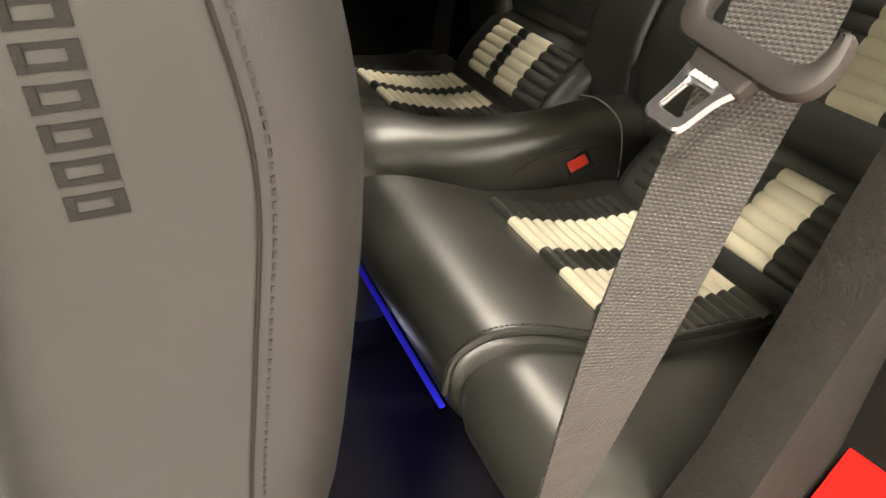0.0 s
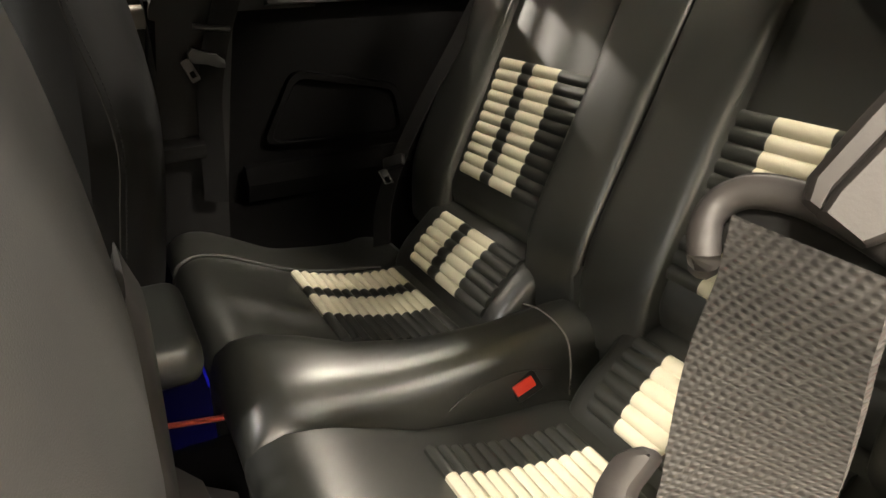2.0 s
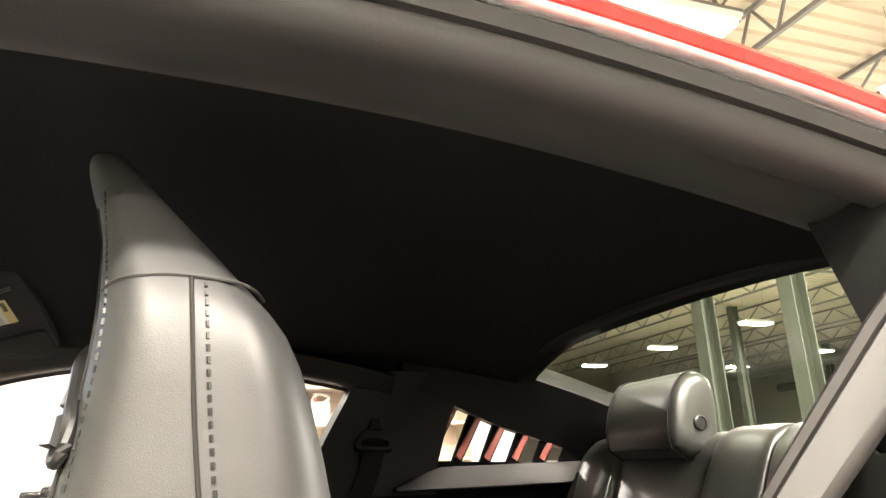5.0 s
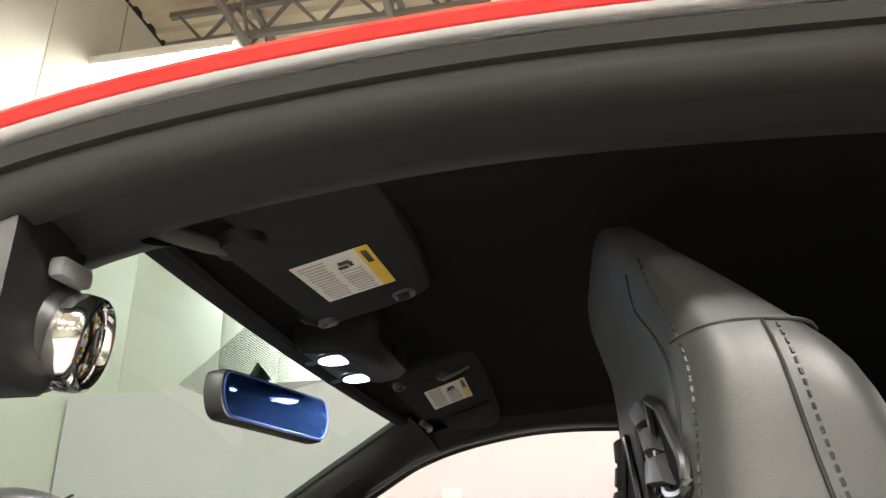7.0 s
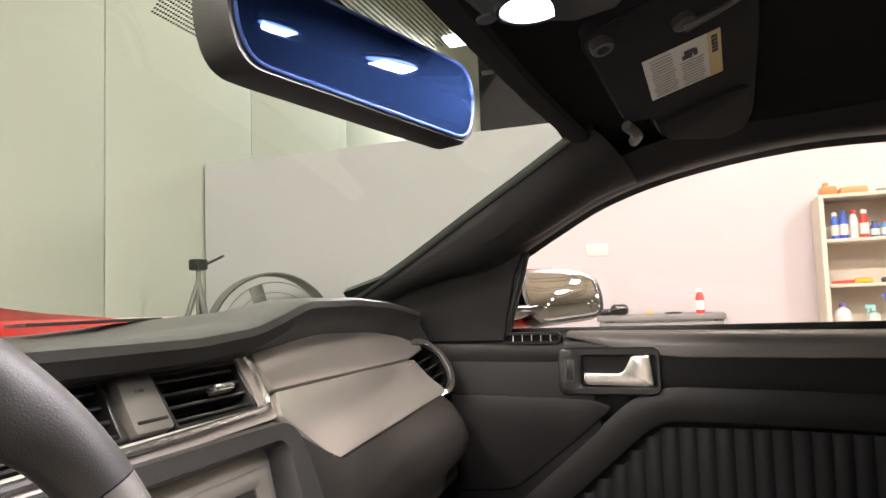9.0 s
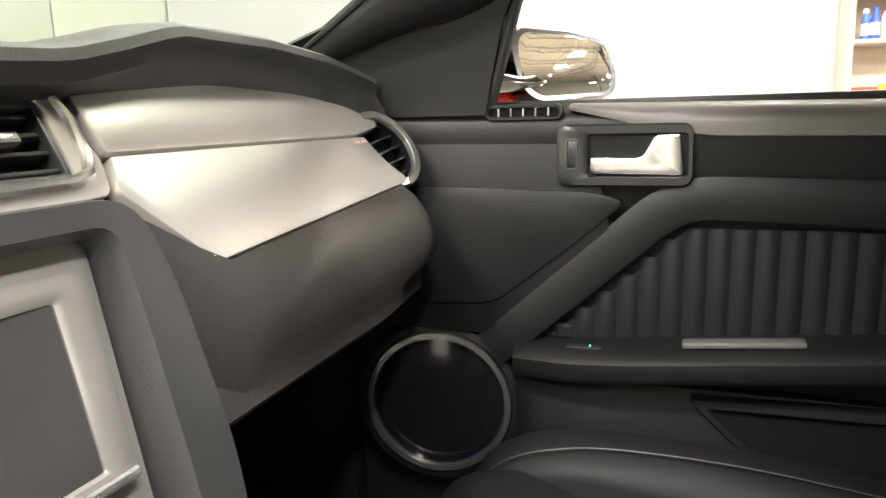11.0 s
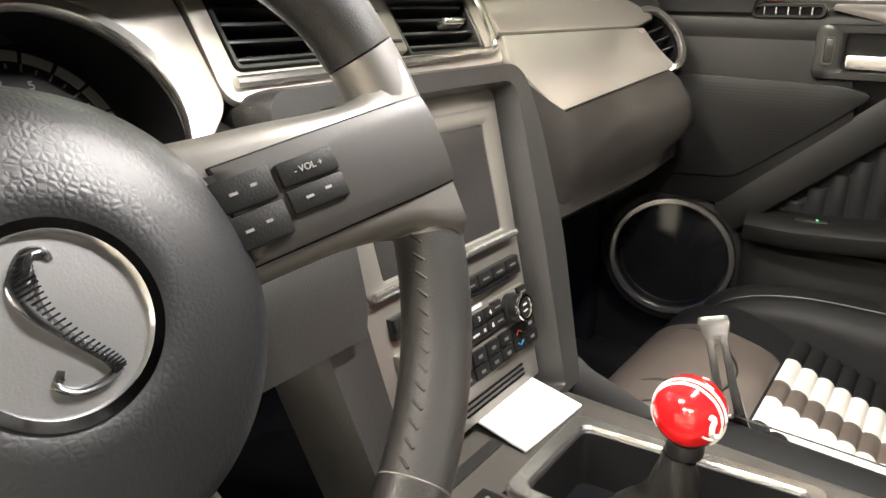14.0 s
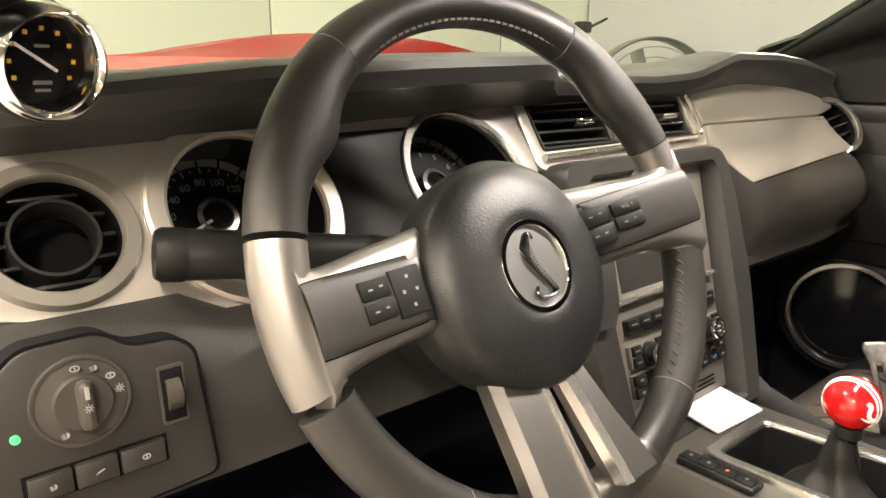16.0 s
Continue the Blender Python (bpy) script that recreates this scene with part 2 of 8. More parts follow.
WINDSCREEN = glass("windscreen_glass", (0.54, 0.65, 0.60))
SIDE_GLASS = glass("side_glass", (0.97, 0.97, 0.96))
REAR_GLASS = glass("tinted_rear_glass", (0.74, 0.83, 0.72))
LAMP_GLOW = glowing("reading_lamp_glow", (0.80, 0.90, 1.0), 14.0)
BAY_GLOW = glowing("tube_glow", (1.0, 0.93, 0.78), 22.0)
BLUE_GLOW = glowing("blue_led_glow", (0.02, 0.02, 0.8), 0.13)
GREEN_GLOW = glowing("green_led_glow", (0.05, 0.75, 0.2), 0.6)
WALL_WHITE = material("white_wall_paint", (0.56, 0.52, 0.55), 0.7, 0, 0, 60, 0.05, 0.03, 0.7)
WALL_CREAM = material("cream_wall_panel", (0.64, 0.63, 0.555), 0.6, 0, 0, 60, 0.05, 0.05, 0.5)
WALL_FAR = material("far_wall_paint", (0.52, 0.50, 0.42), 0.8, 0, 0, 20, 0.05, 0.1, 0.3)
DECK = material("corrugated_roof_deck", (0.62, 0.55, 0.42), 0.5, 0.2, 0, 30, 0.05, 0.06, 0.8)
STEEL = material("grey_painted_steel", (0.22, 0.21, 0.195), 0.5, 0.3, bump=0.02)
CONCRETE = material("sealed_concrete", (0.30, 0.29, 0.27), 0.35, 0, 0, 30, 0.1, 0.2, 0.6)
SHELF_WOOD = material("pale_shelf_board", (0.62, 0.56, 0.47), 0.55, 0, 0, 60, 0.1, 0.08, 4)
BENCH = material("grey_bench_top", (0.19, 0.19, 0.19), 0.5, bump=0.05)
LOUVRE = material("maroon_louvre_paint", (0.42, 0.13, 0.11), 0.35, bump=0.0, coat=0.5)
MOULDING = material("grey_roof_moulding", (0.55, 0.55, 0.555), 0.24, 0.85, bump=0.02, vary=0.05)


def plastic(name, rgb, rough=0.4):
    return material(name, rgb, rough, bump=0, vary=0.05)

# ---- mesh helpers ----
def part(name, bm, mat, parent=None, label="", smooth=38.0):
    """Link a bmesh as one mesh object, under parent if given."""
    me = bpy.data.meshes.new(name)
    bmesh.ops.recalc_face_normals(bm, faces=bm.faces)
    lim = radians(smooth)
    for f in bm.faces:
        f.smooth = smooth > 0
    for e in bm.edges:
        if len(e.link_faces) == 2 and e.calc_face_angle(0) > lim:
            e.smooth = False
    bm.to_mesh(me)
    bm.free()
    me.materials.append(mat)
    ob = new(name, me)
    if parent is not None:
        ob.parent = parent
    if label:
        ob["label"] = label
    return ob


def thing(name, label, category, group="", kind=""):
    return tagged(new(name), label, category, group, kind)


def box(cx, cy, cz, sx, sy, sz, bevel=0.0, m=None, seg=2):
    bm = bmesh.new()
    bmesh.ops.create_cube(bm, size=1.0, matrix=Matrix.Translation((cx, cy, cz)) @ Matrix.Diagonal((sx, sy, sz, 1)))
    if bevel > 0:
        bmesh.ops.bevel(bm, geom=list(bm.edges), offset=bevel, segments=seg, profile=0.5, affect="EDGES")
    if m is not None:
        bm.transform(m)
    return bm


def join(*bms):
    out = bmesh.new()
    for b in bms:
        tmp = bpy.data.meshes.new("t")
        b.to_mesh(tmp)
        out.from_mesh(tmp)
        bpy.data.meshes.remove(tmp)
        b.free()
    return out


def loft(rings, closed=True, caps=True):
    """Skin a list of rings of points, each of the same length."""
    bm = bmesh.new()
    vs = [[bm.verts.new(p) for p in r] for r in rings]
    n = len(rings[0])
    for a, b in zip(vs, vs[1:]):
        for i in range(n if closed else n - 1):
            j = (i + 1) % n
            bm.faces.new((a[i], a[j], b[j], b[i]))
    if caps and closed:
        bm.faces.new(vs[0][::-1])
        bm.faces.new(vs[-1])
    return bm


def spline(pts, n, closed=False):
    """Catmull-Rom through points, n steps a span."""
    P = [Vector(p) for p in pts]
    out, m = [], len(P)
    for i in range(m if closed else m - 1):
        if closed:
            a, b, c, d = P[i - 1], P[i], P[(i + 1) % m], P[(i + 2) % m]
        else:
            b, c = P[i], P[i + 1]
            a = P[i - 1] if i > 0 else b * 2 - c
            d = P[i + 2] if i + 2 < m else c * 2 - b
        for k in range(n):
            t = k / n
            out.append(0.5 * ((2 * b) + (c - a) * t + (2 * a - 5 * b + 4 * c - d) * t * t + (3 * b - a - 3 * c + d) * t ** 3))
    if not closed:
        out.append(P[-1])
    return out


def tube(path, r, seg=10, closed=False, flat=1.0):
    """A round or flattened tube along a path. r: a number or one a point."""
    P = [Vector(p) for p in path]
    rings, up = [], Vector((0, 0, 1))
    for i, p in enumerate(P):
        if closed:
            d = (P[(i + 1) % len(P)] - P[i - 1]).normalized()
        else:
            d = (P[min(i + 1, len(P) - 1)] - P[max(i - 1, 0)]).normalized()
        s = d.cross(up)
        s = s.normalized() if s.length > 1e-4 else Vector((1, 0, 0))
        u = s.cross(d)
        rad = r[i] if isinstance(r, (list, tuple)) else r
        rings.append([p + s * math.cos(a) * rad + u * math.sin(a) * rad * flat for a in (2 * math.pi * k / seg for k in range(seg))])
    if closed:
        rings.append(rings[0])
        bm = loft(rings, True, False)
        bmesh.ops.remove_doubles(bm, verts=bm.verts, dist=1e-6)
        return bm
    return loft(rings)


def frame_at(origin, ex, ey):
    ex, ey = Vector(ex).normalized(), Vector(ey).normalized()
    ez = ex.cross(ey)
    ey = ez.normalized().cross(ex)
    ez.normalize()
    return Matrix.Translation(origin) @ Matrix((ex, ey, ez)).transposed().to_4x4()


def rrect(w, h, r, cx=0.0, cy=0.0, n=5):
    out = []
    for qx, qy, a0 in ((1, 1, 0), (-1, 1, 90), (-1, -1, 180), (1, -1, 270)):
        for k in range(n + 1):
            a = radians(a0 + 90 * k / n)
            out.append((cx + qx * (w / 2 - r) + r * math.cos(a), cy + qy * (h / 2 - r) + r * math.sin(a)))
    return out


def circle(r, cx=0.0, cy=0.0, n=40, ry=None):
    return [(cx + r * math.cos(2 * math.pi * k / n), cy + (ry or r) * math.sin(2 * math.pi * k / n)) for k in range(n)]


def rounded(pts, r, n=4):
    """Round the corners of a 2D outline. r: a number or one a corner."""
    out, m = [], len(pts)
    for i in range(m):
        p, a, b = Vector(pts[i]), Vector(pts[i - 1]), Vector(pts[(i + 1) % m])
        rr = r[i] if isinstance(r, (list, tuple)) else r
        da, db = (a - p), (b - p)
        k = min(rr, da.length * 0.48, db.length * 0.48)
        s, e = p + da.normalized() * k, p + db.normalized() * k
        for j in range(n + 1):
            t = j / n
            q = s * (1 - t) ** 2 + p * 2 * t * (1 - t) + e * t * t
            out.append((q.x, q.y))
    return out


def plate(outline, t, m, holes=(), bevel=0.0, cuts=0):
    """A flat plate with holes, front face on the plane of m and t thick behind it."""
    bm = bmesh.new()
    edges = []
    for loop in (outline, *holes):
        vs = [bm.verts.new((x, y, 0)) for x, y in loop]
        edges += [bm.edges.new((vs[i], vs[(i + 1) % len(vs)])) for i in range(len(vs))]
    bmesh.ops.triangle_fill(bm, use_beauty=True, use_dissolve=False, edges=edges)
    rim = [e for e in bm.edges if len(e.link_faces) == 1]
    ext = bmesh.ops.extrude_edge_only(bm, edges=rim)
    vs = [v for v in ext["geom"] if isinstance(v, bmesh.types.BMVert)]
    bmesh.ops.translate(bm, verts=vs, vec=(0, 0, -t))
    if bevel > 0:
        bmesh.ops.bevel(bm, geom=rim, offset=bevel, segments=2, profile=0.5, affect="EDGES")
    bm.transform(m)
    return bm


def ring_plate(outer, inner, t, m, bevel=0.0):
    """A frame between two loops with the same number of points, with a rounded front."""
    n = len(outer)
    mid = [((o[0] + i[0]) / 2, (o[1] + i[1]) / 2) for o, i in zip(outer, inner)]
    rows = [[(x, y, -t) for x, y in outer], [(x, y, -bevel) for x, y in outer], [(x * 0.7 + a * 0.3, y * 0.7 + b * 0.3, 0) for (x, y), (a, b) in zip(outer, mid)],
            [(x * 0.7 + a * 0.3, y * 0.7 + b * 0.3, 0) for (x, y), (a, b) in zip(inner, mid)], [(x, y, -bevel) for x, y in inner], [(x, y, -t) for x, y in inner]]
    bm = loft(rows, True, False)
    bm.transform(m)
    return bm


def lathe(profile, m, n=40, cap=True):
    """Turn (radius, height) pairs round the z of m."""
    bm = loft([[(r * math.cos(2 * math.pi * k / n), r * math.sin(2 * math.pi * k / n), h) for k in range(n)] for r, h in profile], True, False)
    for end in ((0, -1) if cap else ()):
        if profile[end][0] > 1e-4:
            vs = [v for v in bm.verts if abs(v.co.z - profile[end][1]) < 1e-7 and abs(v.co.xy.length - profile[end][0]) < 1e-6]
            vs.sort(key=lambda v: math.atan2(v.co.y, v.co.x))
            if len(vs) == n:
                bm.faces.new(vs)
    bmesh.ops.remove_doubles(bm, verts=bm.verts, dist=1e-6)
    bm.transform(m)
    return bm


def stitches(path, gap=0.006, length=0.004, r=0.0008, lift=0.0):
    """A row of short threads along a path."""
    P = [Vector(p) for p in path]
    out, run, left = [], 0.0, 0.0
    bm = bmesh.new()
    for a, b in zip(P, P[1:]):
        d = b - a
        L = d.length
        if L < 1e-6:
            continue
        d.normalize()
        s = left
        while s < L:
            q = a + d * s
            m = Matrix.Translation(q) @ d.to_track_quat("X", "Z").to_matrix().to_4x4() @ Matrix.Diagonal((length, r * 2, r * 2, 1))
            bmesh.ops.create_cube(bm, size=1.0, matrix=m)
            s += gap
        left = s - L
    return bm


def cushion(profile, xs, inset, crown=0.0):
    """A padded body: a closed (y, z) profile swept over x, drawn in near both ends."""
    cy = sum(p[0] for p in profile) / len(profile)
    cz = sum(p[1] for p in profile) / len(profile)
    x0, x1 = xs
    rings, half = [], (x1 - x0) / 2
    steps = [0, 0.012, 0.03, 0.06, 0.1, 0.2, 0.35, 0.5, 0.65, 0.8, 0.9, 0.94, 0.97, 0.988, 1]
    for s in steps:
        x = x0 + (x1 - x0) * s
        e = min(s, 1 - s) * 2 * half
        k = 1.0 if e >= inset else math.sqrt(max(0.0, 1 - (1 - e / inset) ** 2))
        sh = inset * (1 - k)
        ring = []
        for y, z in profile:
            d = Vector((y - cy, z - cz))
            L = d.length
            d = d * (max(L - sh, L * 0.3) / L)
            up = crown * (1 - (2 * s - 1) ** 2)
            ring.append((x, cy + d.x, cz + d.y + (up if z > cz else 0)))
        rings.append(ring)
    return loft(rings)


def ribbed(path, x0, x1, ribs, height=0.006, out=(0, 1), nx=3, lift=0.0):
    """A pleated leather strip: ribs run across x, one after another along a (y, z) path."""
    P = spline([(0, y, z) for y, z in path], 24)
    seg = [0.0]
    for a, b in zip(P, P[1:]):
        seg.append(seg[-1] + (b - a).length)
    total, per = seg[-1], 8
    rows = []
    for k in range(ribs * per + 1):
        s = total * k / (ribs * per)
        i = max(j for j in range(len(seg)) if seg[j] <= s + 1e-9)
        i = min(i, len(P) - 2)
        f = (s - seg[i]) / max(1e-9, seg[i + 1] - seg[i])
        p = P[i].lerp(P[i + 1], f)
        d = (P[i + 1] - P[i]).normalized()
        nrm = Vector((0, -d.z, d.y)) * out[1]
        h = lift + height * abs(math.sin(math.pi * (k % per) / per)) ** 0.7
        rows.append([(x0 + (x1 - x0) * j / nx, *(p + nrm * h).yz) for j in range(nx + 1)])
    bm = loft(rows, False, False)
    ext = bmesh.ops.extrude_edge_only(bm, edges=[e for e in bm.edges if len(e.link_faces) == 1])
    vs = [v for v in ext["geom"] if isinstance(v, bmesh.types.BMVert)]
    d = (P[-1] - P[0]).normalized()
    nrm = Vector((0, -d.z, d.y)) * out[1]
    bmesh.ops.translate(bm, verts=vs, vec=-nrm * 0.012)
    return bm


def words(text, size, m, mat, parent, name="lettering", depth=0.0004):
    c = bpy.data.curves.new(name, "FONT")
    c.body, c.size, c.extrude, c.align_x, c.align_y = text, size, depth, "CENTER", "CENTER"
    tmp = bpy.data.objects.new(name, c)
    scene.collection.objects.link(tmp)
    bpy.context.view_layer.update()
    me = bpy.data.meshes.new_from_object(tmp.evaluated_get(bpy.context.evaluated_depsgraph_get()))
    bpy.data.objects.remove(tmp)
    me.transform(m)
    me.materials.clear()
    me.materials.append(mat)
    ob = new(name, me)
    ob.parent = parent
    return ob


def bars(spots, m, mat, parent, name="printed_mark", depth=0.0006):
    """Small printed bars: (x, y, width, height) on the plane of m."""
    fine = len(spots) > 5   # lines of print too small to pick apart stay joined
    for group in ([spots] if fine else [[s] for s in spots]):
        bm = bmesh.new()
        for x, y, w, h in group:
            bmesh.ops.create_cube(bm, size=1.0, matrix=m @ Matrix.Translation((x, y, 0)) @ Matrix.Diagonal((w, h, depth, 1)))
        ob = part(name, bm, mat, parent, smooth=0)
        if fine:
            ob["kind"] = "stuff"

# ---- the hall ----
tagged(part("floor", box(20, -20, -0.05, 90, 70, 0.1), CONCRETE), "smooth grey sealed concrete hall floor", "floor", kind="structure")


def corrugated(x0, x1, y0, y1, z, pitch=0.30, h=0.06):
    bm = bmesh.new()
    rows, x, k = [], x0, 0
    prof = ((0.0, 0), (0.35, 0), (0.45, h), (0.90, h))
    while x < x1:
        for f, d in prof:
            rows.append((x + f * pitch, z + d))
        x += pitch
    a = [bm.verts.new((px, y0, pz)) for px, pz in rows]
    b = [bm.verts.new((px, y1, pz)) for px, pz in rows]
    for i in range(len(a) - 1):
        bm.faces.new((a[i], a[i + 1], b[i + 1], b[i]))
    return bm


deck = join(corrugated(-20, 30, -50, 3.97, 6.95))
tagged(part("ceiling", deck, DECK, smooth=0), "cream corrugated steel roof deck", "ceiling", kind="structure")
tagged(part("ceiling_far", box(45, -23, 7.015, 30, 54, 0.1), DECK, smooth=0), "cream roof deck far down the hall", "ceiling", kind="structure")


def truss(x=None, y=None, a=0.0, b=0.0, z=6.32, depth=0.60, step=0.7):
    """An open web joist along x or y."""
    bm = bmesh.new()

    def bar(p, q, r):
        p, q = Vector(p), Vector(q)
        d = q - p
        m = Matrix.Translation((p + q) / 2) @ d.to_track_quat("X", "Z").to_matrix().to_4x4() @ Matrix.Diagonal((d.length, r, r, 1))
        bmesh.ops.create_cube(bm, size=1.0, matrix=m)

    def at(s, zz):
        return (s, y, zz) if x is None else (x, s, zz)
    bar(at(a, z), at(b, z), 0.07)
    bar(at(a, z + depth), at(b, z + depth), 0.07)
    s, k = a, 0
    while s < b - step / 2:
        bar(at(s, z if k % 2 else z + depth), at(s + step / 2, z + depth if k % 2 else z), 0.035)
        s += step / 2
        k += 1
    return bm


for k in range(7):
    tagged(part("roof_joist", truss(y=2.6 - 1.7 * k, a=-8, b=16), STEEL, smooth=0), "grey open-web steel roof joist under the deck", "roof joist", "roof joists")
for k in range(9):
    tagged(part("roof_joist", truss(y=-10.5 - 4.2 * k, a=-4, b=40, step=1.6), STEEL, smooth=0), "grey open-web steel roof joist far down the hall", "roof joist", "far roof joists")
tagged(part("roof_girder", truss(x=4.9, a=-7.0, b=3.6, z=6.46, depth=0.44, step=0.7), STEEL, smooth=0), "slim grey steel truss girder over the partition", "roof girder", "roof girders")
for gx in (7.2, 14.0):
    tagged(part("roof_girder", truss(x=gx, a=-44, b=3.9, z=6.07, depth=0.85, step=1.4), STEEL, smooth=0), "deep grey steel truss girder across the joists", "roof girder", "roof girders")

# tall front wall with panel seams, low white partition on the passenger side, end walls
for k in range(-4, 7):
    x1 = 5.52 - k * 2.11 if k <= 0 else 3.62 - (k - 1) * 2.11
    pw = 1.888 if k == 0 else 2.098
    tagged(part("wall_front_panel", box(x1 - pw / 2, 4.05, 3.45, pw, 0.16, 6.9, 0.006), WALL_CREAM), "tall cream insulated wall panel", "wall panel", "front wall panels", "structure")
tagged(part("wall_front_backing", box(2.5, 4.16, 3.45, 23.4, 0.06, 6.9), STEEL), "grey backing behind the wall panels", "wall", kind="structure")
tagged(part("wall_partition", box(4.83, 0.325, 1.20, 0.14, 7.25, 2.40, 0.006), WALL_WHITE), "low white painted partition wall", "wall", kind="structure")
tagged(part("wall_rear", box(20, -46, 3.5, 90, 0.3, 7.2), WALL_FAR), "pale far end wall of the hall", "wall", kind="structure")
tagged(part("wall_left", box(-19, -20, 3.5, 0.3, 60, 7.2), WALL_FAR), "pale side wall of the hall", "wall", kind="structure")
tagged(part("wall_right_far", box(58, -20, 3.5, 0.3, 60, 7.2), WALL_FAR), "pale side wall of the hall far away", "wall", kind="structure")
tagged(part("wall_front_far", box(34, 8.0, 3.5, 60, 0.3, 7.2), WALL_FAR), "dim beige wall behind the partition", "wall", kind="structure")
tagged(part("wall_front_left", box(-14, 4.2, 3.5, 10, 0.3, 7.2), WALL_FAR), "pale front wall of the hall", "wall", kind="structure")


def bay_light(x, y, z=5.75, long=1.6, tubes=4):
    f = thing("high_bay_fixture", "lit white fluorescent high-bay fixture hung under the roof", "ceiling light", "high-bay fixtures")
    part("housing", box(x, y, z + 0.05, 0.52, long + 0.08, 0.05, 0.01), PURE_WHITE, f)
    part("reflector", join(box(x - 0.25, y, z, 0.02, long, 0.07, 0.004), box(x + 0.25, y, z, 0.02, long, 0.07, 0.004)), PURE_WHITE, f)
    part("diffuser", box(x, y, z - 0.035, 0.44, long - 0.04, 0.09, 0.01), BAY_GLOW, f, "glowing warm-white diffuser")
    for s in (-0.4, 0.4):
        part("suspension_wire", tube([(x, y + s * long, z + 0.07), (x, y + s * long, 6.98)], 0.006, 5), STEEL, f)
    return f


# the left rows' fixtures are unseen and only go with the added lamps
for lx, ly in LIGHT_ROWS:
    bay_light(lx, ly)
for ly in (-10.0, -14.5, -21.0, -30.6, -42.0):
    for lx in (-14.0, -8.6, -3.9, 4.75, 13.5, 19.8, 25.6, 31.5, 37.5):
        bay_light(lx, ly, 5.75, 1.3)
bay_light(11.0, -1.1)
bay_light(11.0, -5.5)
bay_light(11.0, 2.9)


def column(x, y, w=0.30):
    c = thing("steel_column", "grey steel hall column on a foot plate", "column", "hall columns")
    part("shaft", join(box(x, y - w / 2, 3.45, w, 0.025, 6.9), box(x, y + w / 2, 3.45, w, 0.025, 6.9), box(x, y, 3.45, 0.02, w, 6.9)), COLUMN, c, smooth=0)
    part("foot_plate", box(x, y, 0.02, w * 1.5, w * 1.5, 0.04, 0.005), STEEL, c)


for cxy in ((7.7, -10.0), (9.9, -10.0), (15.5, -22.0), (22.0, -22.0), (10.5, -30.6), (19.0, -36.0), (30.0, -36.0), (-6.0, -12.0), (-6.0, -24.0)):
    column(*cxy)
for sx, sy in ((17.5, -38.0), (24.5, -40.0), (13.0, -26.0)):
    tagged(part("storage_cabinet", box(sx, sy, 0.9, 1.5, 0.7, 1.8, 0.03), STEEL), "dark grey steel storage cabinet on the hall floor", "cabinet", "far cabinets")
for px, py in ((26.0, -30.0), (30.0, -40.0)):
    tagged(part("duct_pipe", join(tube([(px - 8, py, 5.2), (px + 8, py, 5.2)], 0.28, 14), tube([(px - 6, py, 5.4), (px - 6, py, 6.99)], 0.02, 6), tube([(px + 3.9, py, 5.4), (px + 3.9, py, 6.99)], 0.02, 6)), STEEL), "grey round ventilation duct under the roof", "duct", "ducts")

# ---- shelving unit, bench and small things beside the partition ----
SX, SY0, SY1 = 4.42, -1.02, -1.86
unit = thing("shelving_unit", "pale wooden open shelving unit against the white wall", "shelf")
for yy in (SY0, SY1):
    part("upright", box(SX + 0.15, yy, 0.82, 0.32, 0.028, 1.64, 0.003), SHELF_WOOD, unit)
for zz in (0.20, 0.78, 1.07, 1.35, 1.63):
    part("shelf_board", box(SX + 0.15, (SY0 + SY1) / 2, zz, 0.32, SY0 - SY1 - 0.03, 0.022, 0.003), SHELF_WOOD, unit)
part("back_panel", box(SX + 0.315, (SY0 + SY1) / 2, 0.83, 0.012, SY0 - SY1, 1.6), SHELF_WOOD, unit)
unit_b = thing("shelving_unit", "pale wooden open shelving unit beside the other one", "shelf")
for yy in (SY1 - 0.03, SY1 - 0.88):
    part("upright", box(SX + 0.15, yy, 0.82, 0.32, 0.028, 1.64, 0.003), SHELF_WOOD, unit_b)
for zz in (0.20, 0.78, 1.07, 1.35, 1.63):
    part("shelf_board", box(SX + 0.15, SY1 - 0.455, zz, 0.32, 0.82, 0.022, 0.003), SHELF_WOOD, unit_b)
part("back_panel", box(SX + 0.315, SY1 - 0.455, 0.83, 0.012, 0.85, 1.6), SHELF_WOOD, unit_b)


def bottle(name, label, x, y, z, r, h, rgb, cap_rgb, neck=0.35, spray=False):
    h *= 0.86
    b = thing(name, label, "bottle", "bottles on the shelves")
    part("body", lathe([(r * 0.94, 0), (r, 0.006), (r, h * 0.62), (r * 0.85, h * 0.72), (r * neck, h * 0.82), (r * neck, h * 0.86)], Matrix.Translation((x, y, z)), 18), plastic("bottle_plastic", rgb), b)
    c = part("cap", lathe([(r * neck * 1.15, h * 0.85), (r * neck * 1.15, h * 0.97), (r * neck * 0.7, h)], Matrix.Translation((x, y, z)), 14), plastic("cap_plastic", cap_rgb), b)
    part("paper_label", lathe([(r * 1.012, h * 0.14), (r * 1.012, h * 0.52)], Matrix.Translation((x, y, z)), 18, False), LABEL_WHITE, b)
    if spray:
        part("trigger", join(box(x, y + r * 0.5, z + h * 1.02, 0.018, r * 1.7, 0.026, 0.004), box(x, y + r * 0.9, z + h * 0.93, 0.012, 0.012, 0.05, 0.003)), plastic("trigger_plastic", cap_rgb), b)
    return b


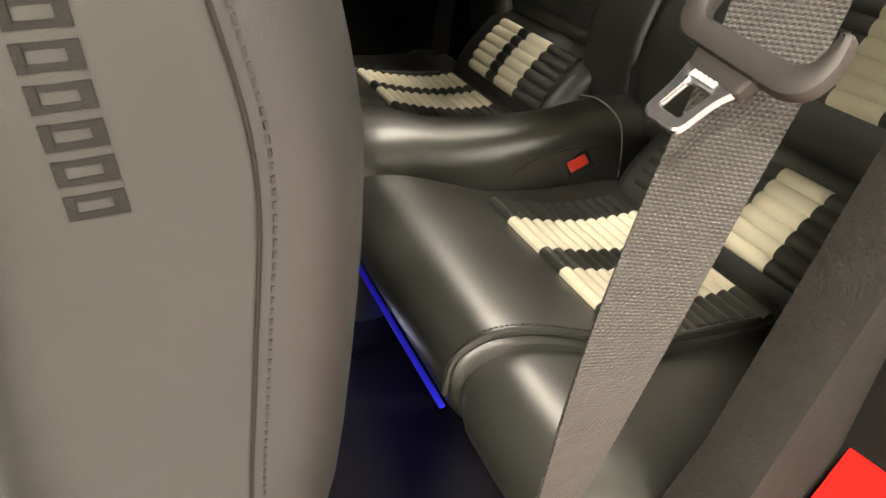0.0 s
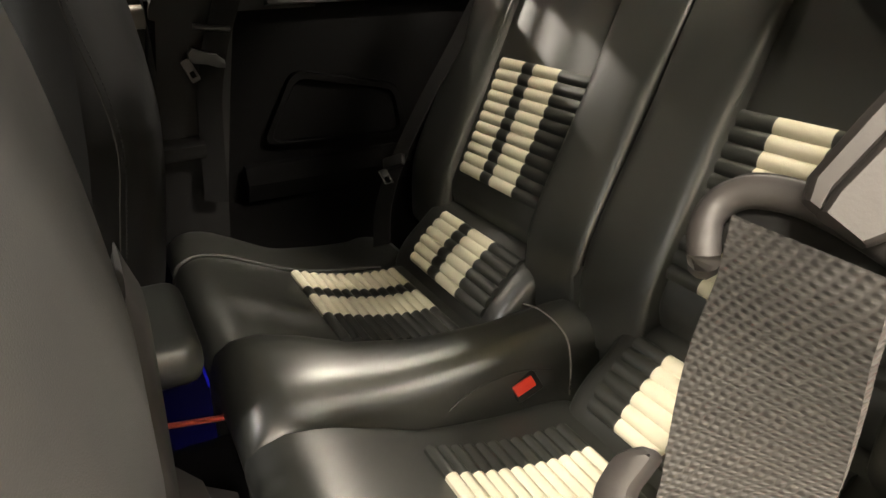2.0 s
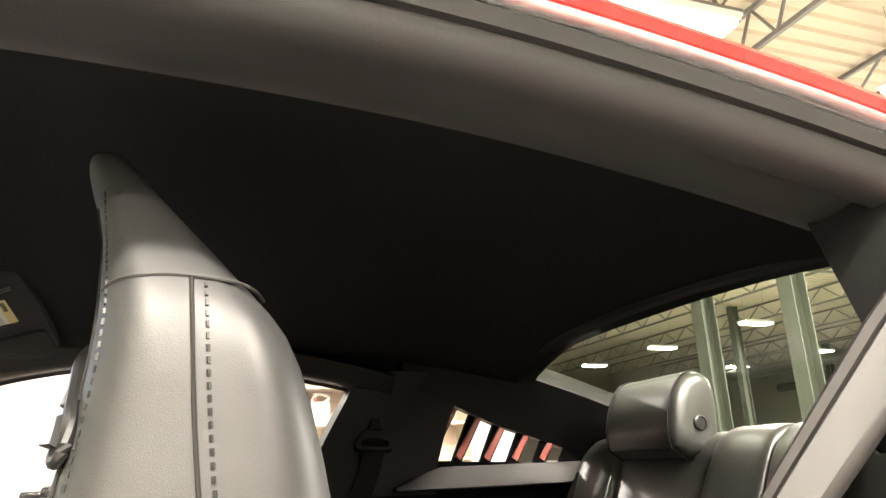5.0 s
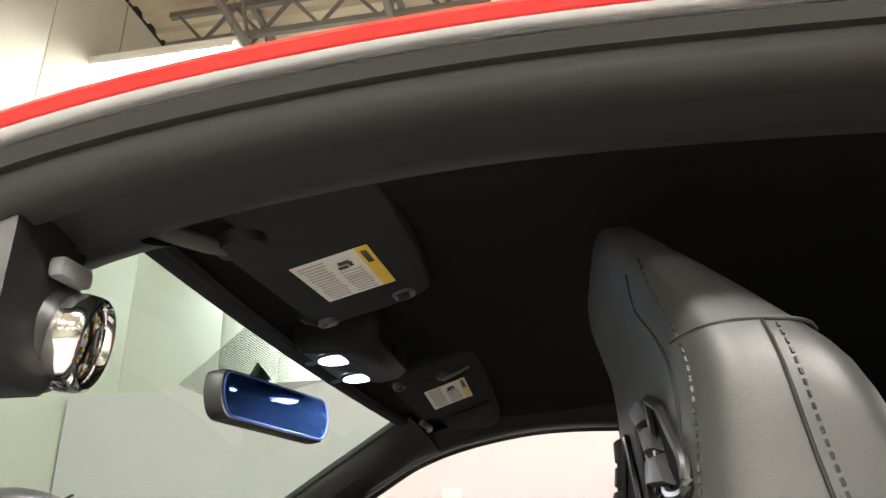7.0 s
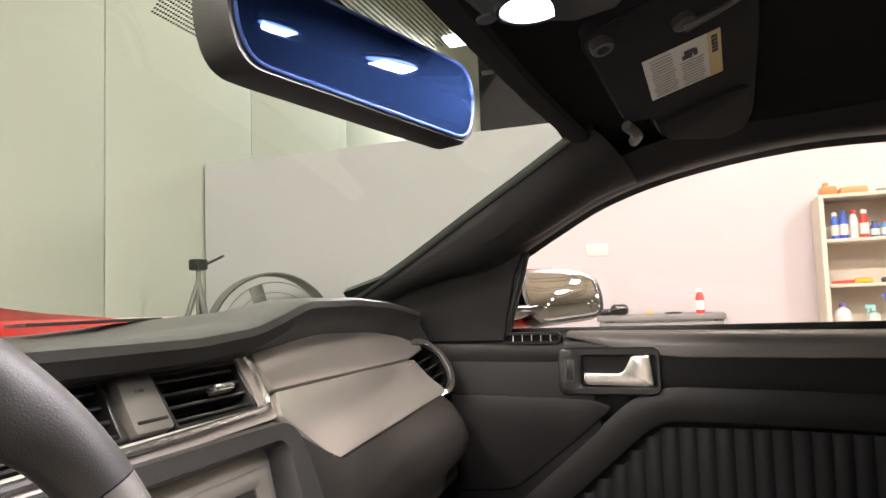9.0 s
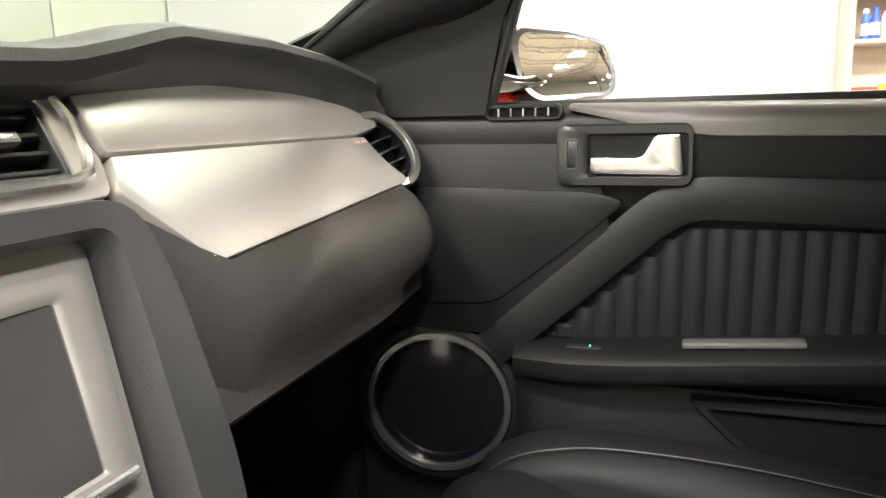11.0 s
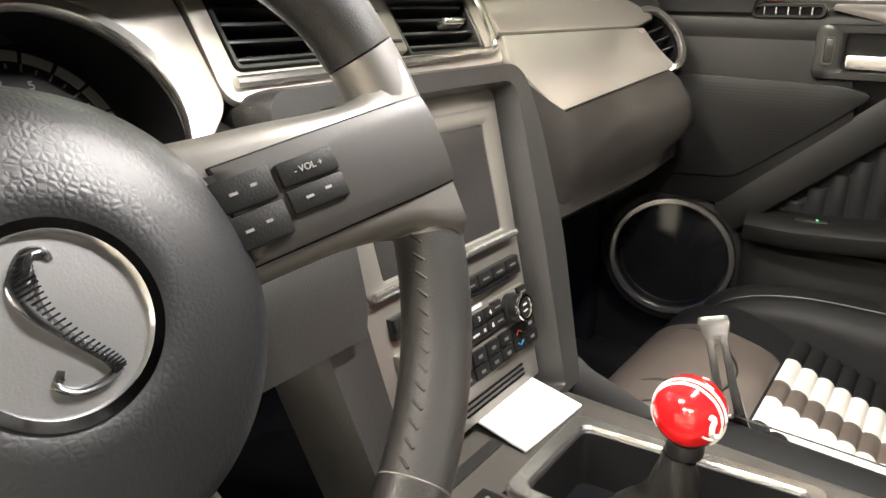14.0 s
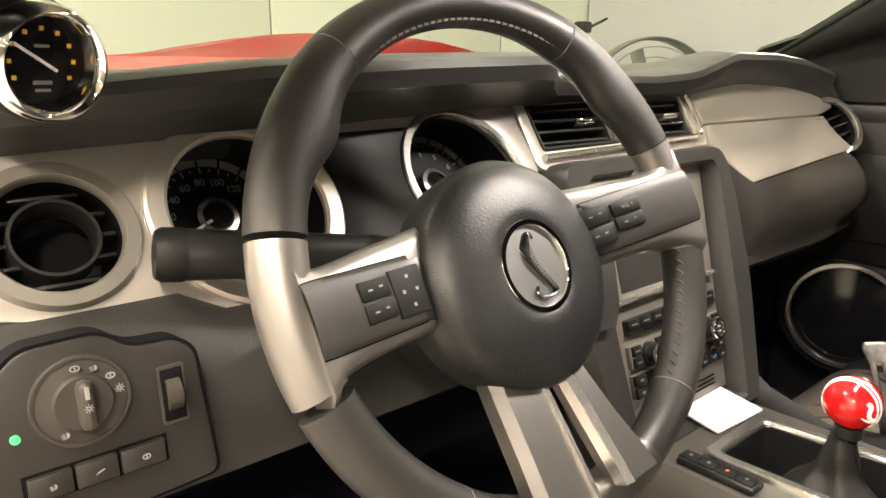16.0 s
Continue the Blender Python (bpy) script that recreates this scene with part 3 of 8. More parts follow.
T1 = 1.361
for k, (yy, r, h, rgb, cap) in enumerate(((-1.10, 0.022, 0.20, (0.05, 0.15, 0.62), (0.8, 0.8, 0.8)), (-1.15, 0.026, 0.21, (0.05, 0.12, 0.55), (0.05, 0.1, 0.4)), (-1.205, 0.024, 0.21, (0.75, 0.76, 0.78), (0.6, 0.05, 0.04)),
                                        (-1.262, 0.026, 0.21, (0.66, 0.06, 0.04), (0.75, 0.75, 0.75)), (-1.32, 0.026, 0.12, (0.05, 0.1, 0.35), (0.1, 0.1, 0.15)), (-1.375, 0.024, 0.13, (0.1, 0.3, 0.6), (0.6, 0.1, 0.1)), (-1.425, 0.026, 0.18, (0.72, 0.30, 0.06), (0.1, 0.1, 0.1)))):
    bottle("spray_can", "upright coloured spray can on the upper shelf", SX + 0.08, yy, T1, r, h, rgb, cap, 0.6)
jug = thing("jug", "white plastic jug with a handle on the upper shelf", "jug")
part("body", box(SX + 0.13, -1.53, T1 + 0.085, 0.12, 0.15, 0.17, 0.03, seg=3), plastic("jug_plastic", (0.78, 0.76, 0.74)), jug)
part("handle", tube(spline([(SX + 0.13, -1.56, T1 + 0.16), (SX + 0.13, -1.60, T1 + 0.21), (SX + 0.13, -1.50, T1 + 0.23), (SX + 0.13, -1.47, T1 + 0.165)], 5), 0.012, 8), plastic("jug_handle_plastic", (0.78, 0.76, 0.74)), jug)
part("cap", lathe([(0.018, 0.165), (0.018, 0.195), (0.012, 0.2)], Matrix.Translation((SX + 0.13, -1.49, T1)), 14), plastic("jug_cap_plastic", (0.6, 0.08, 0.05)), jug)
tagged(part("wrapped_roll", box(SX + 0.10, -1.67, T1 + 0.035, 0.15, 0.11, 0.07, 0.02), GREY_PLASTIC), "small dark wrapped roll on the upper shelf", "roll")
tagged(part("spray_can_box", box(SX + 0.12, -1.78, T1 + 0.04, 0.12, 0.09, 0.08, 0.01), STEEL), "dark box on the upper shelf", "box")
T2 = 1.081
for yy, w, h, rgb, nm in ((-1.16, 0.20, 0.018, (0.65, 0.08, 0.05), "red_hand_tool"), (-1.24, 0.10, 0.03, (0.75, 0.50, 0.05), "yellow_hand_tool"), (-1.40, 0.13, 0.03, (0.05, 0.05, 0.05), "black_hand_tool"), (-1.53, 0.16, 0.026, (0.1, 0.1, 0.1), "dark_hand_tool")):
    tagged(part(nm, tube([(SX + 0.08, yy + w / 2, T2 + h * 0.5), (SX + 0.09, yy, T2 + h * 0.6), (SX + 0.11, yy - w / 2, T2 + h * 0.5)], [h * 0.5, h * 0.6, h * 0.4], 8), plastic(nm + "_grip", rgb)), "hand tool lying on the middle shelf", "hand tool", "hand tools")
bottle("spray_can", "tall yellow spray can with a red cap on the middle shelf", SX + 0.10, -1.80, T2, 0.03, 0.20, (0.78, 0.50, 0.03), (0.65, 0.06, 0.04), 0.6)
T3 = 0.791
bottle("squeeze_bottle", "white squeeze bottle with a blue cap on the lower shelf", SX + 0.09, -1.11, T3, 0.045, 0.20, (0.80, 0.81, 0.83), (0.15, 0.12, 0.45), 0.35)
bottle("spray_bottle", "clear teal-topped spray bottle on the lower shelf", SX + 0.10, -1.28, T3, 0.035, 0.16, (0.45, 0.62, 0.60), (0.25, 0.55, 0.55), 0.3, True)
bottle("spray_bottle", "green-filled spray bottle with a blue trigger on the lower shelf", SX + 0.09, -1.39, T3, 0.045, 0.24, (0.10, 0.50, 0.22), (0.10, 0.15, 0.55), 0.3, True)
bottle("spray_bottle", "white and red spray bottle on the lower shelf", SX + 0.09, -1.57, T3, 0.042, 0.26, (0.75, 0.35, 0.33), (0.62, 0.05, 0.05), 0.3, True)
T0 = 1.641
tagged(part("orange_tool_case", join(box(SX + 0.12, -1.08, T0 + 0.03, 0.14, 0.09, 0.06, 0.012), box(SX + 0.12, -1.07, T0 + 0.075, 0.05, 0.03, 0.03, 0.008)), plastic("orange_case_plastic", (0.75, 0.22, 0.06))), "small orange tool on top of the shelf", "tool")
tagged(part("orange_tray", box(SX + 0.12, -1.22, T0 + 0.025, 0.15, 0.16, 0.05, 0.02), plastic("orange_tray_plastic", (0.78, 0.30, 0.12))), "orange plastic tray on top of the shelf", "tray")
tagged(part("black_tool_bag", join(box(SX + 0.12, -1.62, T0 + 0.035, 0.12, 0.30, 0.07, 0.03), box(SX + 0.12, -1.42, T0 + 0.015, 0.05, 0.14, 0.03, 0.012)), STEEL), "long black tool lying on top of the shelf", "tool")

bench = thing("work_bench", "low dark grey work bench against the white wall", "bench")
part("bench_top", box(4.48, -0.02, 0.905, 0.5, 0.80, 0.035, 0.006), BENCH, bench)
for bx in (4.28, 4.68):
    for by in (0.34, -0.38):
        part("leg", box(bx, by, 0.445, 0.05, 0.05, 0.89, 0.004), BENCH, bench)
part("drawer_front", box(4.24, -0.02, 0.80, 0.02, 0.72, 0.15, 0.004), BENCH, bench)
bottle("red_bottle", "red squeeze bottle with a white tip on the bench", 4.40, -0.27, 0.9225, 0.028, 0.19, (0.72, 0.05, 0.04), (0.8, 0.78, 0.75), 0.5)
tagged(part("black_polisher", join(box(4.44, 0.25, 0.96, 0.11, 0.12, 0.075, 0.03), box(4.44, 0.36, 0.945, 0.05, 0.14, 0.045, 0.018)), GLOSS_BLACK), "black machine polisher on the bench", "polisher")
tagged(part("small_case", box(4.40, 0.05, 0.935, 0.06, 0.05, 0.025, 0.006), plastic("ochre_plastic", (0.5, 0.35, 0.08))), "small ochre case on the bench", "case")
tagged(part("cable_coil", tube([(4.42 + 0.04 * math.cos(a), -0.10 + 0.05 * math.sin(a), 0.93) for a in (k * 0.5 for k in range(13))], 0.006, 6, True), SMOOTH_PLASTIC), "black cable coil on the bench", "cable")
tagged(part("wall_plate", box(4.752, 0.42, 1.40, 0.012, 0.16, 0.09, 0.004), LABEL_WHITE), "cream blank wall plate on the partition", "wall plate")

# ---- tripod and floor fan by the front corner ----
tri_ = thing("tripod", "black camera tripod standing by the wall", "tripod")
for a in (20, 140, 260):
    part("leg", tube([(4.05, 3.45, 1.28), (4.05 + 0.40 * math.cos(radians(a)), 3.45 + 0.40 * math.sin(radians(a)), 0.0)], 0.022, 8), STEEL, tri_)
part("centre_column", tube([(4.05, 3.45, 0.9), (4.05, 3.45, 1.38)], 0.02, 8), STEEL, tri_)
part("head", box(4.05, 3.45, 1.42, 0.12, 0.10, 0.09, 0.015), SMOOTH_PLASTIC, tri_)
part("pan_handle", tube([(4.07, 3.45, 1.40), (4.30, 3.40, 1.50)], 0.011, 8), SMOOTH_PLASTIC, tri_)
fan = thing("drum_fan", "large dark round floor fan", "fan")
fm = frame_at((4.30, 2.95, 0.84), (0.76, -0.65, 0), (0, 0, 1))
part("shroud", lathe([(0.49, -0.12), (0.50, -0.1), (0.50, 0.1), (0.49, 0.12), (0.475, 0.1), (0.475, -0.1), (0.49, -0.12)], fm, 40, False), STEEL, fan)
part("guard", join(*[tube([fm @ Vector((r * math.cos(a), r * math.sin(a), 0.12)) for a in (k * math.pi / 18 for k in range(36))], 0.004, 5, True) for r in (0.1, 0.18, 0.26, 0.34, 0.42)]), STEEL, fan)
part("motor", lathe([(0.0, 0.1), (0.09, 0.09), (0.1, 0.0), (0.1, -0.15), (0.0, -0.16)], fm, 20), SMOOTH_PLASTIC, fan)
for k in range(4):
    part("blade", box(0.25, 0, 0, 0.32, 0.14, 0.008, 0.003, fm @ Matrix.Rotation(k * math.pi / 2 + 0.3, 4, "Z") @ Matrix.Rotation(0.5, 4, "X")), STEEL, fan)
part("stand", join(tube([fm @ Vector((-0.4, -0.3, 0)), fm @ Vector((-0.4, -0.84, 0.25))], 0.02, 8), tube([fm @ Vector((0.4, -0.3, 0)), fm @ Vector((0.4, -0.84, 0.25))], 0.02, 8), tube([fm @ Vector((0.4, -0.3, 0)), fm @ Vector((0.4, -0.84, -0.25))], 0.02, 8), tube([fm @ Vector((-0.4, -0.3, 0)), fm @ Vector((-0.4, -0.84, -0.25))], 0.02, 8)), STEEL, fan)

# ---- the car's shell ----
# sill-to-roof rail of the door openings: (y, x of inner edge, z of inner edge)
RAIL = [(0.36, 0.715, 1.035), (0.20, 0.675, 1.075), (0.07, 0.645, 1.102), (-0.02, 0.62, 1.147), (-0.12, 0.607, 1.199), (-0.24, 0.594, 1.234), (-0.40, 0.582, 1.256), (-0.56, 0.580, 1.255), (-0.72, 0.583, 1.242), (-0.88, 0.59, 1.215), (-1.00, 0.60, 1.185)]


def rail_point(y):
    for (a, xa, za), (b, xb, zb) in zip(RAIL, RAIL[1:]):
        if b <= y <= a:
            f = (a - y) / (a - b)
            return xa + (xb - xa) * f, za + (zb - za) * f
    return RAIL[-1][1:]


RS = [(p.x, p.y, p.z) for p in spline([(y, x, z) for y, x, z in RAIL], 5)]


def swept(side, offs, ys=None):
    """A strip along the door opening; offs: closed (dx outward, dz) section."""
    rings = []
    for y, x, z in (ys or RS):
        rings.append([(side * (x + dx), y, z + dz) for dx, dz in offs])
    return loft(rings)


# headliner: one bowed sheet with thickness
def liner_z(x, y, side_drop=0.050):
    mid = 1.340 - 0.10 * (y + 0.62) ** 2 if y > -0.62 else 1.340 - 0.16 * (y + 0.62) ** 2
    return mid - side_drop * (min(abs(x), 0.575) / 0.56) ** 3.0 + max(0.0, abs(x) - 0.575) * 0.45


def head_z(x, y, front):
    z = liner_z(x, y)
    near = max(0.0, min(1.0, (y + 0.34) / 0.22)) * max(0.0, min(1.0, (0.600 - abs(x)) / 0.06))
    z += max(0.0, 1.296 - z) * near
    return min(z, 1.300) if front else z


rows = []
for j in range(25):
    y = -0.085 - (1.30 - 0.085) * j / 24
    row = []
    for i in range(21):
        u = -1 + 2 * i / 20
        half = 0.625
        x = u * half
        yy = y + (0.035 * (1 - u * u) if j == 0 else 0.035 * (1 - u * u) * max(0, 1 - j / 4)) 
        row.append((x, yy, head_z(x, yy, j == 0)))
    rows.append(row)
hb = loft(rows, False, False)
bmesh.ops.solidify(hb, geom=list(hb.faces), thickness=-0.012)
tagged(part("headliner", hb, HEADLINER), "black cloth headliner under the car roof", "headliner", kind="structure")

# outer roof skin
rows = []
for j in range(25):
    y = -0.112 - (1.35 - 0.112) * j / 24
    row = []
    for i in range(25):
        u = -1 + 2 * i / 24
        half = 0.655 - 0.02 * (y + 0.5) ** 2
        x = u * half
        row.append((x, y + 0.03 * (1 - u * u) * (1 if j == 0 else 0), liner_z(min(1, abs(u)) * 0.575, y, 0.088) + 0.036 + 0.012 * (1 - u ** 4) + (-0.0 if abs(u) < 0.9 else -0.006)))
    rows.append(row)
rb = loft(rows, False, False)
bmesh.ops.solidify(rb, geom=list(rb.faces), thickness=0.004)
tagged(part("car_roof", rb, RED), "glossy red painted steel car roof", "car roof", kind="structure")
under = loft([[(x * 1.0, y + (0.012 if j == 0 else 0.0), z - 0.010) for x, y, z in row] for j, row in enumerate(rows)], False, False)
bmesh.ops.solidify(under, geom=list(under.faces), thickness=0.002)
tagged(part("roof_lining", under, HEADLINER), "black felt lining under the roof skin", "roof lining", kind="structure")

for side, nm in ((-1, "driver"), (1, "passenger")):
    tagged(part("roof_rail_trim", swept(side, [(-0.004, 0.012), (0.006, 0.005), (0.03, 0.001), (0.055, 0.008), (0.058, 0.03), (0.03, 0.040), (-0.03, 0.050), (-0.045, 0.042), (-0.014, 0.022)]), TRIM_GREY), "dark grey moulded trim along the roof rail and pillar", "pillar trim", "roof rail trims", "structure")
    tagged(part("door_opening_seal", swept(side, [(0.055, 0.006), (0.066, -0.002), (0.082, 0.000), (0.092, 0.010), (0.094, 0.024), (0.080, 0.034), (0.058, 0.030)]), RUBBER), "soft black rubber door-opening seal", "door seal", "door seals", "structure")
    tagged(part("drip_channel", swept(side, [(0.090, 0.018), (0.098, 0.020), (0.102, 0.029), (0.098, 0.034), (0.088, 0.034)]), SMOOTH_PLASTIC), "black drip channel above the door seal", "drip channel", "drip channels", "structure")
    tagged(part("drip_moulding", swept(side, [(0.096, 0.031), (0.104, 0.032), (0.1095, 0.036), (0.108, 0.039), (0.096, 0.040)]), MOULDING), "bright silver moulding along the roof edge", "moulding", "roof mouldings", "structure")
    tagged(part("roof_edge", swept(side, [(0.104, 0.037), (0.110, 0.038), (0.113, 0.044), (0.108, 0.051), (0.09, 0.056), (0.05, 0.060), (0.05, 0.050), (0.088, 0.040)]), RED), "red painted outer edge of the roof", "roof edge", "roof edges", "structure")

# windscreen
rows = []
for j in range(9):
    f = j / 8
    row = []
    for i in range(17):
        u = -1 + 2 * i / 16
        x = u * (0.515 + 0.205 * f)
        y = -0.10 + 0.03 * (1 - u * u) + f * (0.44 + 0.20 * (1 - u * u))
        z = 1.283 + 0.012 * (1 - u * u) - f * 0.245
        row.append((x, y, z))
    rows.append(row)
ws = part("windscreen", loft(rows, False, False), WINDSCREEN)
ws.visible_shadow = False
tagged(ws, "slightly green laminated windscreen", "windscreen", kind="structure")
fr = [Vector(r[0]) for r in rows] + [Vector(p) for p in rows[-1]] + [Vector(r[-1]) for r in rows[::-1]]
tagged(part("windscreen_header", tube([Vector(p) + Vector((0, -0.005, -0.004)) for p in rows[0]], 0.016, 8, flat=0.5), HEADLINER), "black windscreen header edge", "windscreen edge", kind="structure")
# dotted shade band behind the mirror
bm = bmesh.new()
for j in range(44):
    for i in range(-68, 69):
        f = j * 0.0031 / 0.62
        w = 0.168 - 0.0019 * j
        x = i * 0.0025 + (0.00125 if j % 2 else 0.0)
        if abs(x) > w:
            continue
        u = (x - 0.045) / 0.56
        yy = -0.070 - 0.03 * u * u + f * (0.62 - 0.2 * u * u)
        zz = 1.2945 - 0.012 * u * u - f * 0.245 - 0.002
        s = 0.00088 - 0.000002 * j
        xc = x - 0.045
        bm.faces.new([bm.verts.new((xc + a * s, yy + b * s, zz - b * s * 0.4)) for a, b in ((-1, -1), (1, -1), (1, 1), (-1, 1))])
tagged(part("dotted_frit", bm, DEEP, smooth=0), "dotted black shade band on the windscreen behind the mirror", "frit", kind="stuff")

# pillars between windscreen and door opening: a broad rounded trim and a slim black glass edge
PILLAR_IN = spline([(0.502, -0.128, 1.286), (0.514, -0.108, 1.280), (0.548, -0.018, 1.234), (0.575, 0.071, 1.188), (0.620, 0.200, 1.121), (0.655, 0.300, 1.073), (0.700, 0.420, 1.015)], 4)
for side in (-1, 1):
    rings, edge_ = [], []
    for p in PILLAR_IN:
        y = p.y - 0.045
        ox, oz = rail_point(max(-1.0, min(0.36, y)))
        outer = Vector((ox + 0.004, y, oz + 0.006))
        d = outer - p
        n = Vector((-0.55, -0.72, -0.42))
        ring = [p] + [p + d * f + n * (0.016 * math.sin(math.pi * f) ** 0.8) for f in (0.12, 0.28, 0.45, 0.62, 0.78, 0.90)] + [outer, outer + Vector((0.035, 0.01, 0.02)), p + Vector((0.020, 0.016, 0.014))]
        rings.append([(side * q.x, q.y, q.z) for q in ring])
        edge_.append((side * (p.x + 0.001), p.y + 0.004, p.z + 0.003))
    tagged(part("windscreen_pillar", loft(rings), TRIM_GREY, smooth=60), "dark grey plastic trim of the windscreen pillar", "pillar", "windscreen pillars", "structure")
    tagged(part("windscreen_edge", tube(edge_, 0.0045, 8), RUBBER), "black glass edge along the windscreen pillar", "windscreen edge", "windscreen edges", "structure")

# bonnet beyond the windscreen
rows = []
for j in range(15):
    f = j / 14
    row = []
    for i in range(25):
        u = -1 + 2 * i / 24
        bulge = 0.03 * math.exp(-((abs(u) - 0.0) / 0.38) ** 4)
        row.append((u * 0.70, 0.66 + 0.08 * (1 - u * u) + f * 1.15, 1.045 + bulge + 0.02 * (1 - u * u) - 0.10 * f ** 2.2 - 0.045 * abs(u) ** 4))
    rows.append(row)
hb = loft(rows, False, False)
bmesh.ops.solidify(hb, geom=list(hb.faces), thickness=0.004)
tagged(part("bonnet", hb, RED), "glossy red bonnet with a raised centre", "bonnet", kind="structure")
tagged(part("cowl", box(0, 0.70, 0.98, 1.5, 0.14, 0.03, 0.01), SMOOTH_PLASTIC), "black plastic cowl under the windscreen", "cowl", kind="structure")

# floor pan, tunnel, bulkhead, sills
tagged(part("car_floor", box(0, -0.35, 0.245, 1.40, 2.3, 0.03, 0.006), CARPET), "dark carpeted car floor", "car floor", kind="structure")
tagged(part("bulkhead", box(0, 0.58, 0.62, 1.46, 0.04, 0.72, 0.01), CARPET), "dark carpeted front bulkhead", "bulkhead", kind="structure")
tagged(part("tunnel", box(0, -0.35, 0.34, 0.24, 1.7, 0.20, 0.05), CARPET), "carpeted transmission tunnel", "tunnel", kind="structure")
for side in (-1, 1):
    tagged(part("kick_panel", box(side * 0.735, 0.43, 0.60, 0.04, 0.28, 0.70, 0.01), CARPET), "dark footwell side panel", "kick panel", "kick panels", "structure")
    tagged(part("door_sill", box(side * 0.725, -0.30, 0.30, 0.10, 1.3, 0.13, 0.02), SMOOTH_PLASTIC), "black plastic door sill", "sill", "door sills", "structure")
tagged(part("floor_mat", box(0.40, 0.26, 0.268, 0.46, 0.50, 0.016, 0.006, pose(0, 0, 0, 0, 0, 0)), CARPET), "dark carpet mat in the passenger footwell", "floor mat")
tagged(part("toe_board", box(0, 0, 0, 1.3, 0.50, 0.03, 0.006, pose(0, 0.46, 0.36, 42, 0, 0)), CARPET), "dark carpeted toe board", "toe board", kind="structure")

# outer body: side skins with wheel arches, wing tops, nose and tail, wheels on the floor
MB = {-1: frame_at((-0.86, 0, 0), (0, -1, 0), (0, 0, 1)), 1: frame_at((0.86, 0, 0), (0, 1, 0), (0, 0, 1))}
FRONT_AXLE, REAR_AXLE = 1.22, -1.62


def arch(y, s, back=False):
    pts = [(s * (y + 0.375 * math.cos(radians(a))), 0.33 + 0.375 * math.sin(radians(a))) for a in range(-10, 191, 12)]
    return pts[::-1] if back else pts


def skin(name, outline, side, label, category):
    pts = outline if side > 0 else [(-u, v) for u, v in outline][::-1]
    ob = part(name, plate(pts, 0.016, MB[side], bevel=0.003), RED)
    return tagged(ob, label, category, kind="structure")


for side in (-1, 1):
    skin("front_wing", [(0.44, 0.30), (0.44, 0.945), (1.40, 0.925), (1.86, 0.84), (1.86, 0.30)] + arch(FRONT_AXLE, 1), side, "red front wing with a round wheel arch", "car wing")
    skin("rear_wing", [(-2.32, 0.36), (-2.32, 0.95), (-0.90 if side > 0 else -1.12, 0.955), (-0.90 if side > 0 else -1.12, 0.28)] + arch(REAR_AXLE, 1), side, "red rear wing with a round wheel arch", "car wing")
    tagged(part("wing_top", loft([[(side * 0.702, y, z + 0.012), (side * 0.80, y, z + 0.008), (side * 0.862, y, z - 0.02), (side * 0.845, y, z - 0.03), (side * 0.702, y, z - 0.006)] for y, z in ((0.60, 0.962), (1.0, 0.955), (1.40, 0.938), (1.86, 0.855))]), RED), "red upper edge of the front wing", "car wing", kind="structure")
skin("passenger_door_skin", [(-0.885, 0.28), (-0.885, 0.95), (0.425, 0.94), (0.425, 0.28)], 1, "red outer skin of the passenger door", "door skin")
tagged(part("nose_panel_front", loft([[(x, 1.845 + 0.10 * (1 - (x / 0.87) ** 2), z) for x in [-0.87 + 0.174 * i for i in range(11)]] + [(x, 1.78, z) for x in [0.87 - 0.174 * i for i in range(11)]] for z in (0.28, 0.55, 0.84)]), RED), "red front bumper panel", "bumper", kind="structure")
tagged(part("tail_panel", loft([[(x, -2.31 - 0.06 * (1 - (x / 0.87) ** 2), z) for x in [-0.87 + 0.174 * i for i in range(11)]] + [(x, -2.26, z) for x in [0.87 - 0.174 * i for i in range(11)]] for z in (0.30, 0.6, 0.985)]), RED), "red rear panel under the boot lid", "bumper", kind="structure")
for yc in (FRONT_AXLE, REAR_AXLE):
    for side in (-1, 1):
        cw = thing("road_wheel", "black tyre on a dark alloy rim standing on the floor", "wheel", "road wheels")
        wm = frame_at((side * 0.775, yc, 0.338), (0, 1, 0), (0, 0, 1)) if side > 0 else frame_at((side * 0.775, yc, 0.338), (0, -1, 0), (0, 0, 1))
        part("tyre", lathe([(0.245, -0.065), (0.30, -0.070), (0.330, -0.055), (0.338, -0.02), (0.338, 0.02), (0.330, 0.055), (0.30, 0.070), (0.245, 0.065)], wm, 48, False), RUBBER, cw)
        rim = part("rim", lathe([(0.250, -0.065), (0.250, 0.060), (0.235, 0.066), (0.225, 0.045), (0.218, -0.04), (0.0, -0.045)], wm, 48, False), STEEL, cw)
        for k in range(5):
            part("rim_spoke", box(0.125, 0, 0.035, 0.20, 0.045, 0.022, 0.006, wm @ Matrix.Rotation(2 * math.pi * k / 5, 4, "Z")), STEEL, rim)

# ---- dashboard ----
dash = thing("dashboard", "black dashboard with satin silver fascia panels and round vents", "dashboard")
MF = frame_at((0, 0.188, 0.955), (1, 0, 0), (0, 0.573, 0.819))


def V(z):
    return (z - 0.955) / 0.819


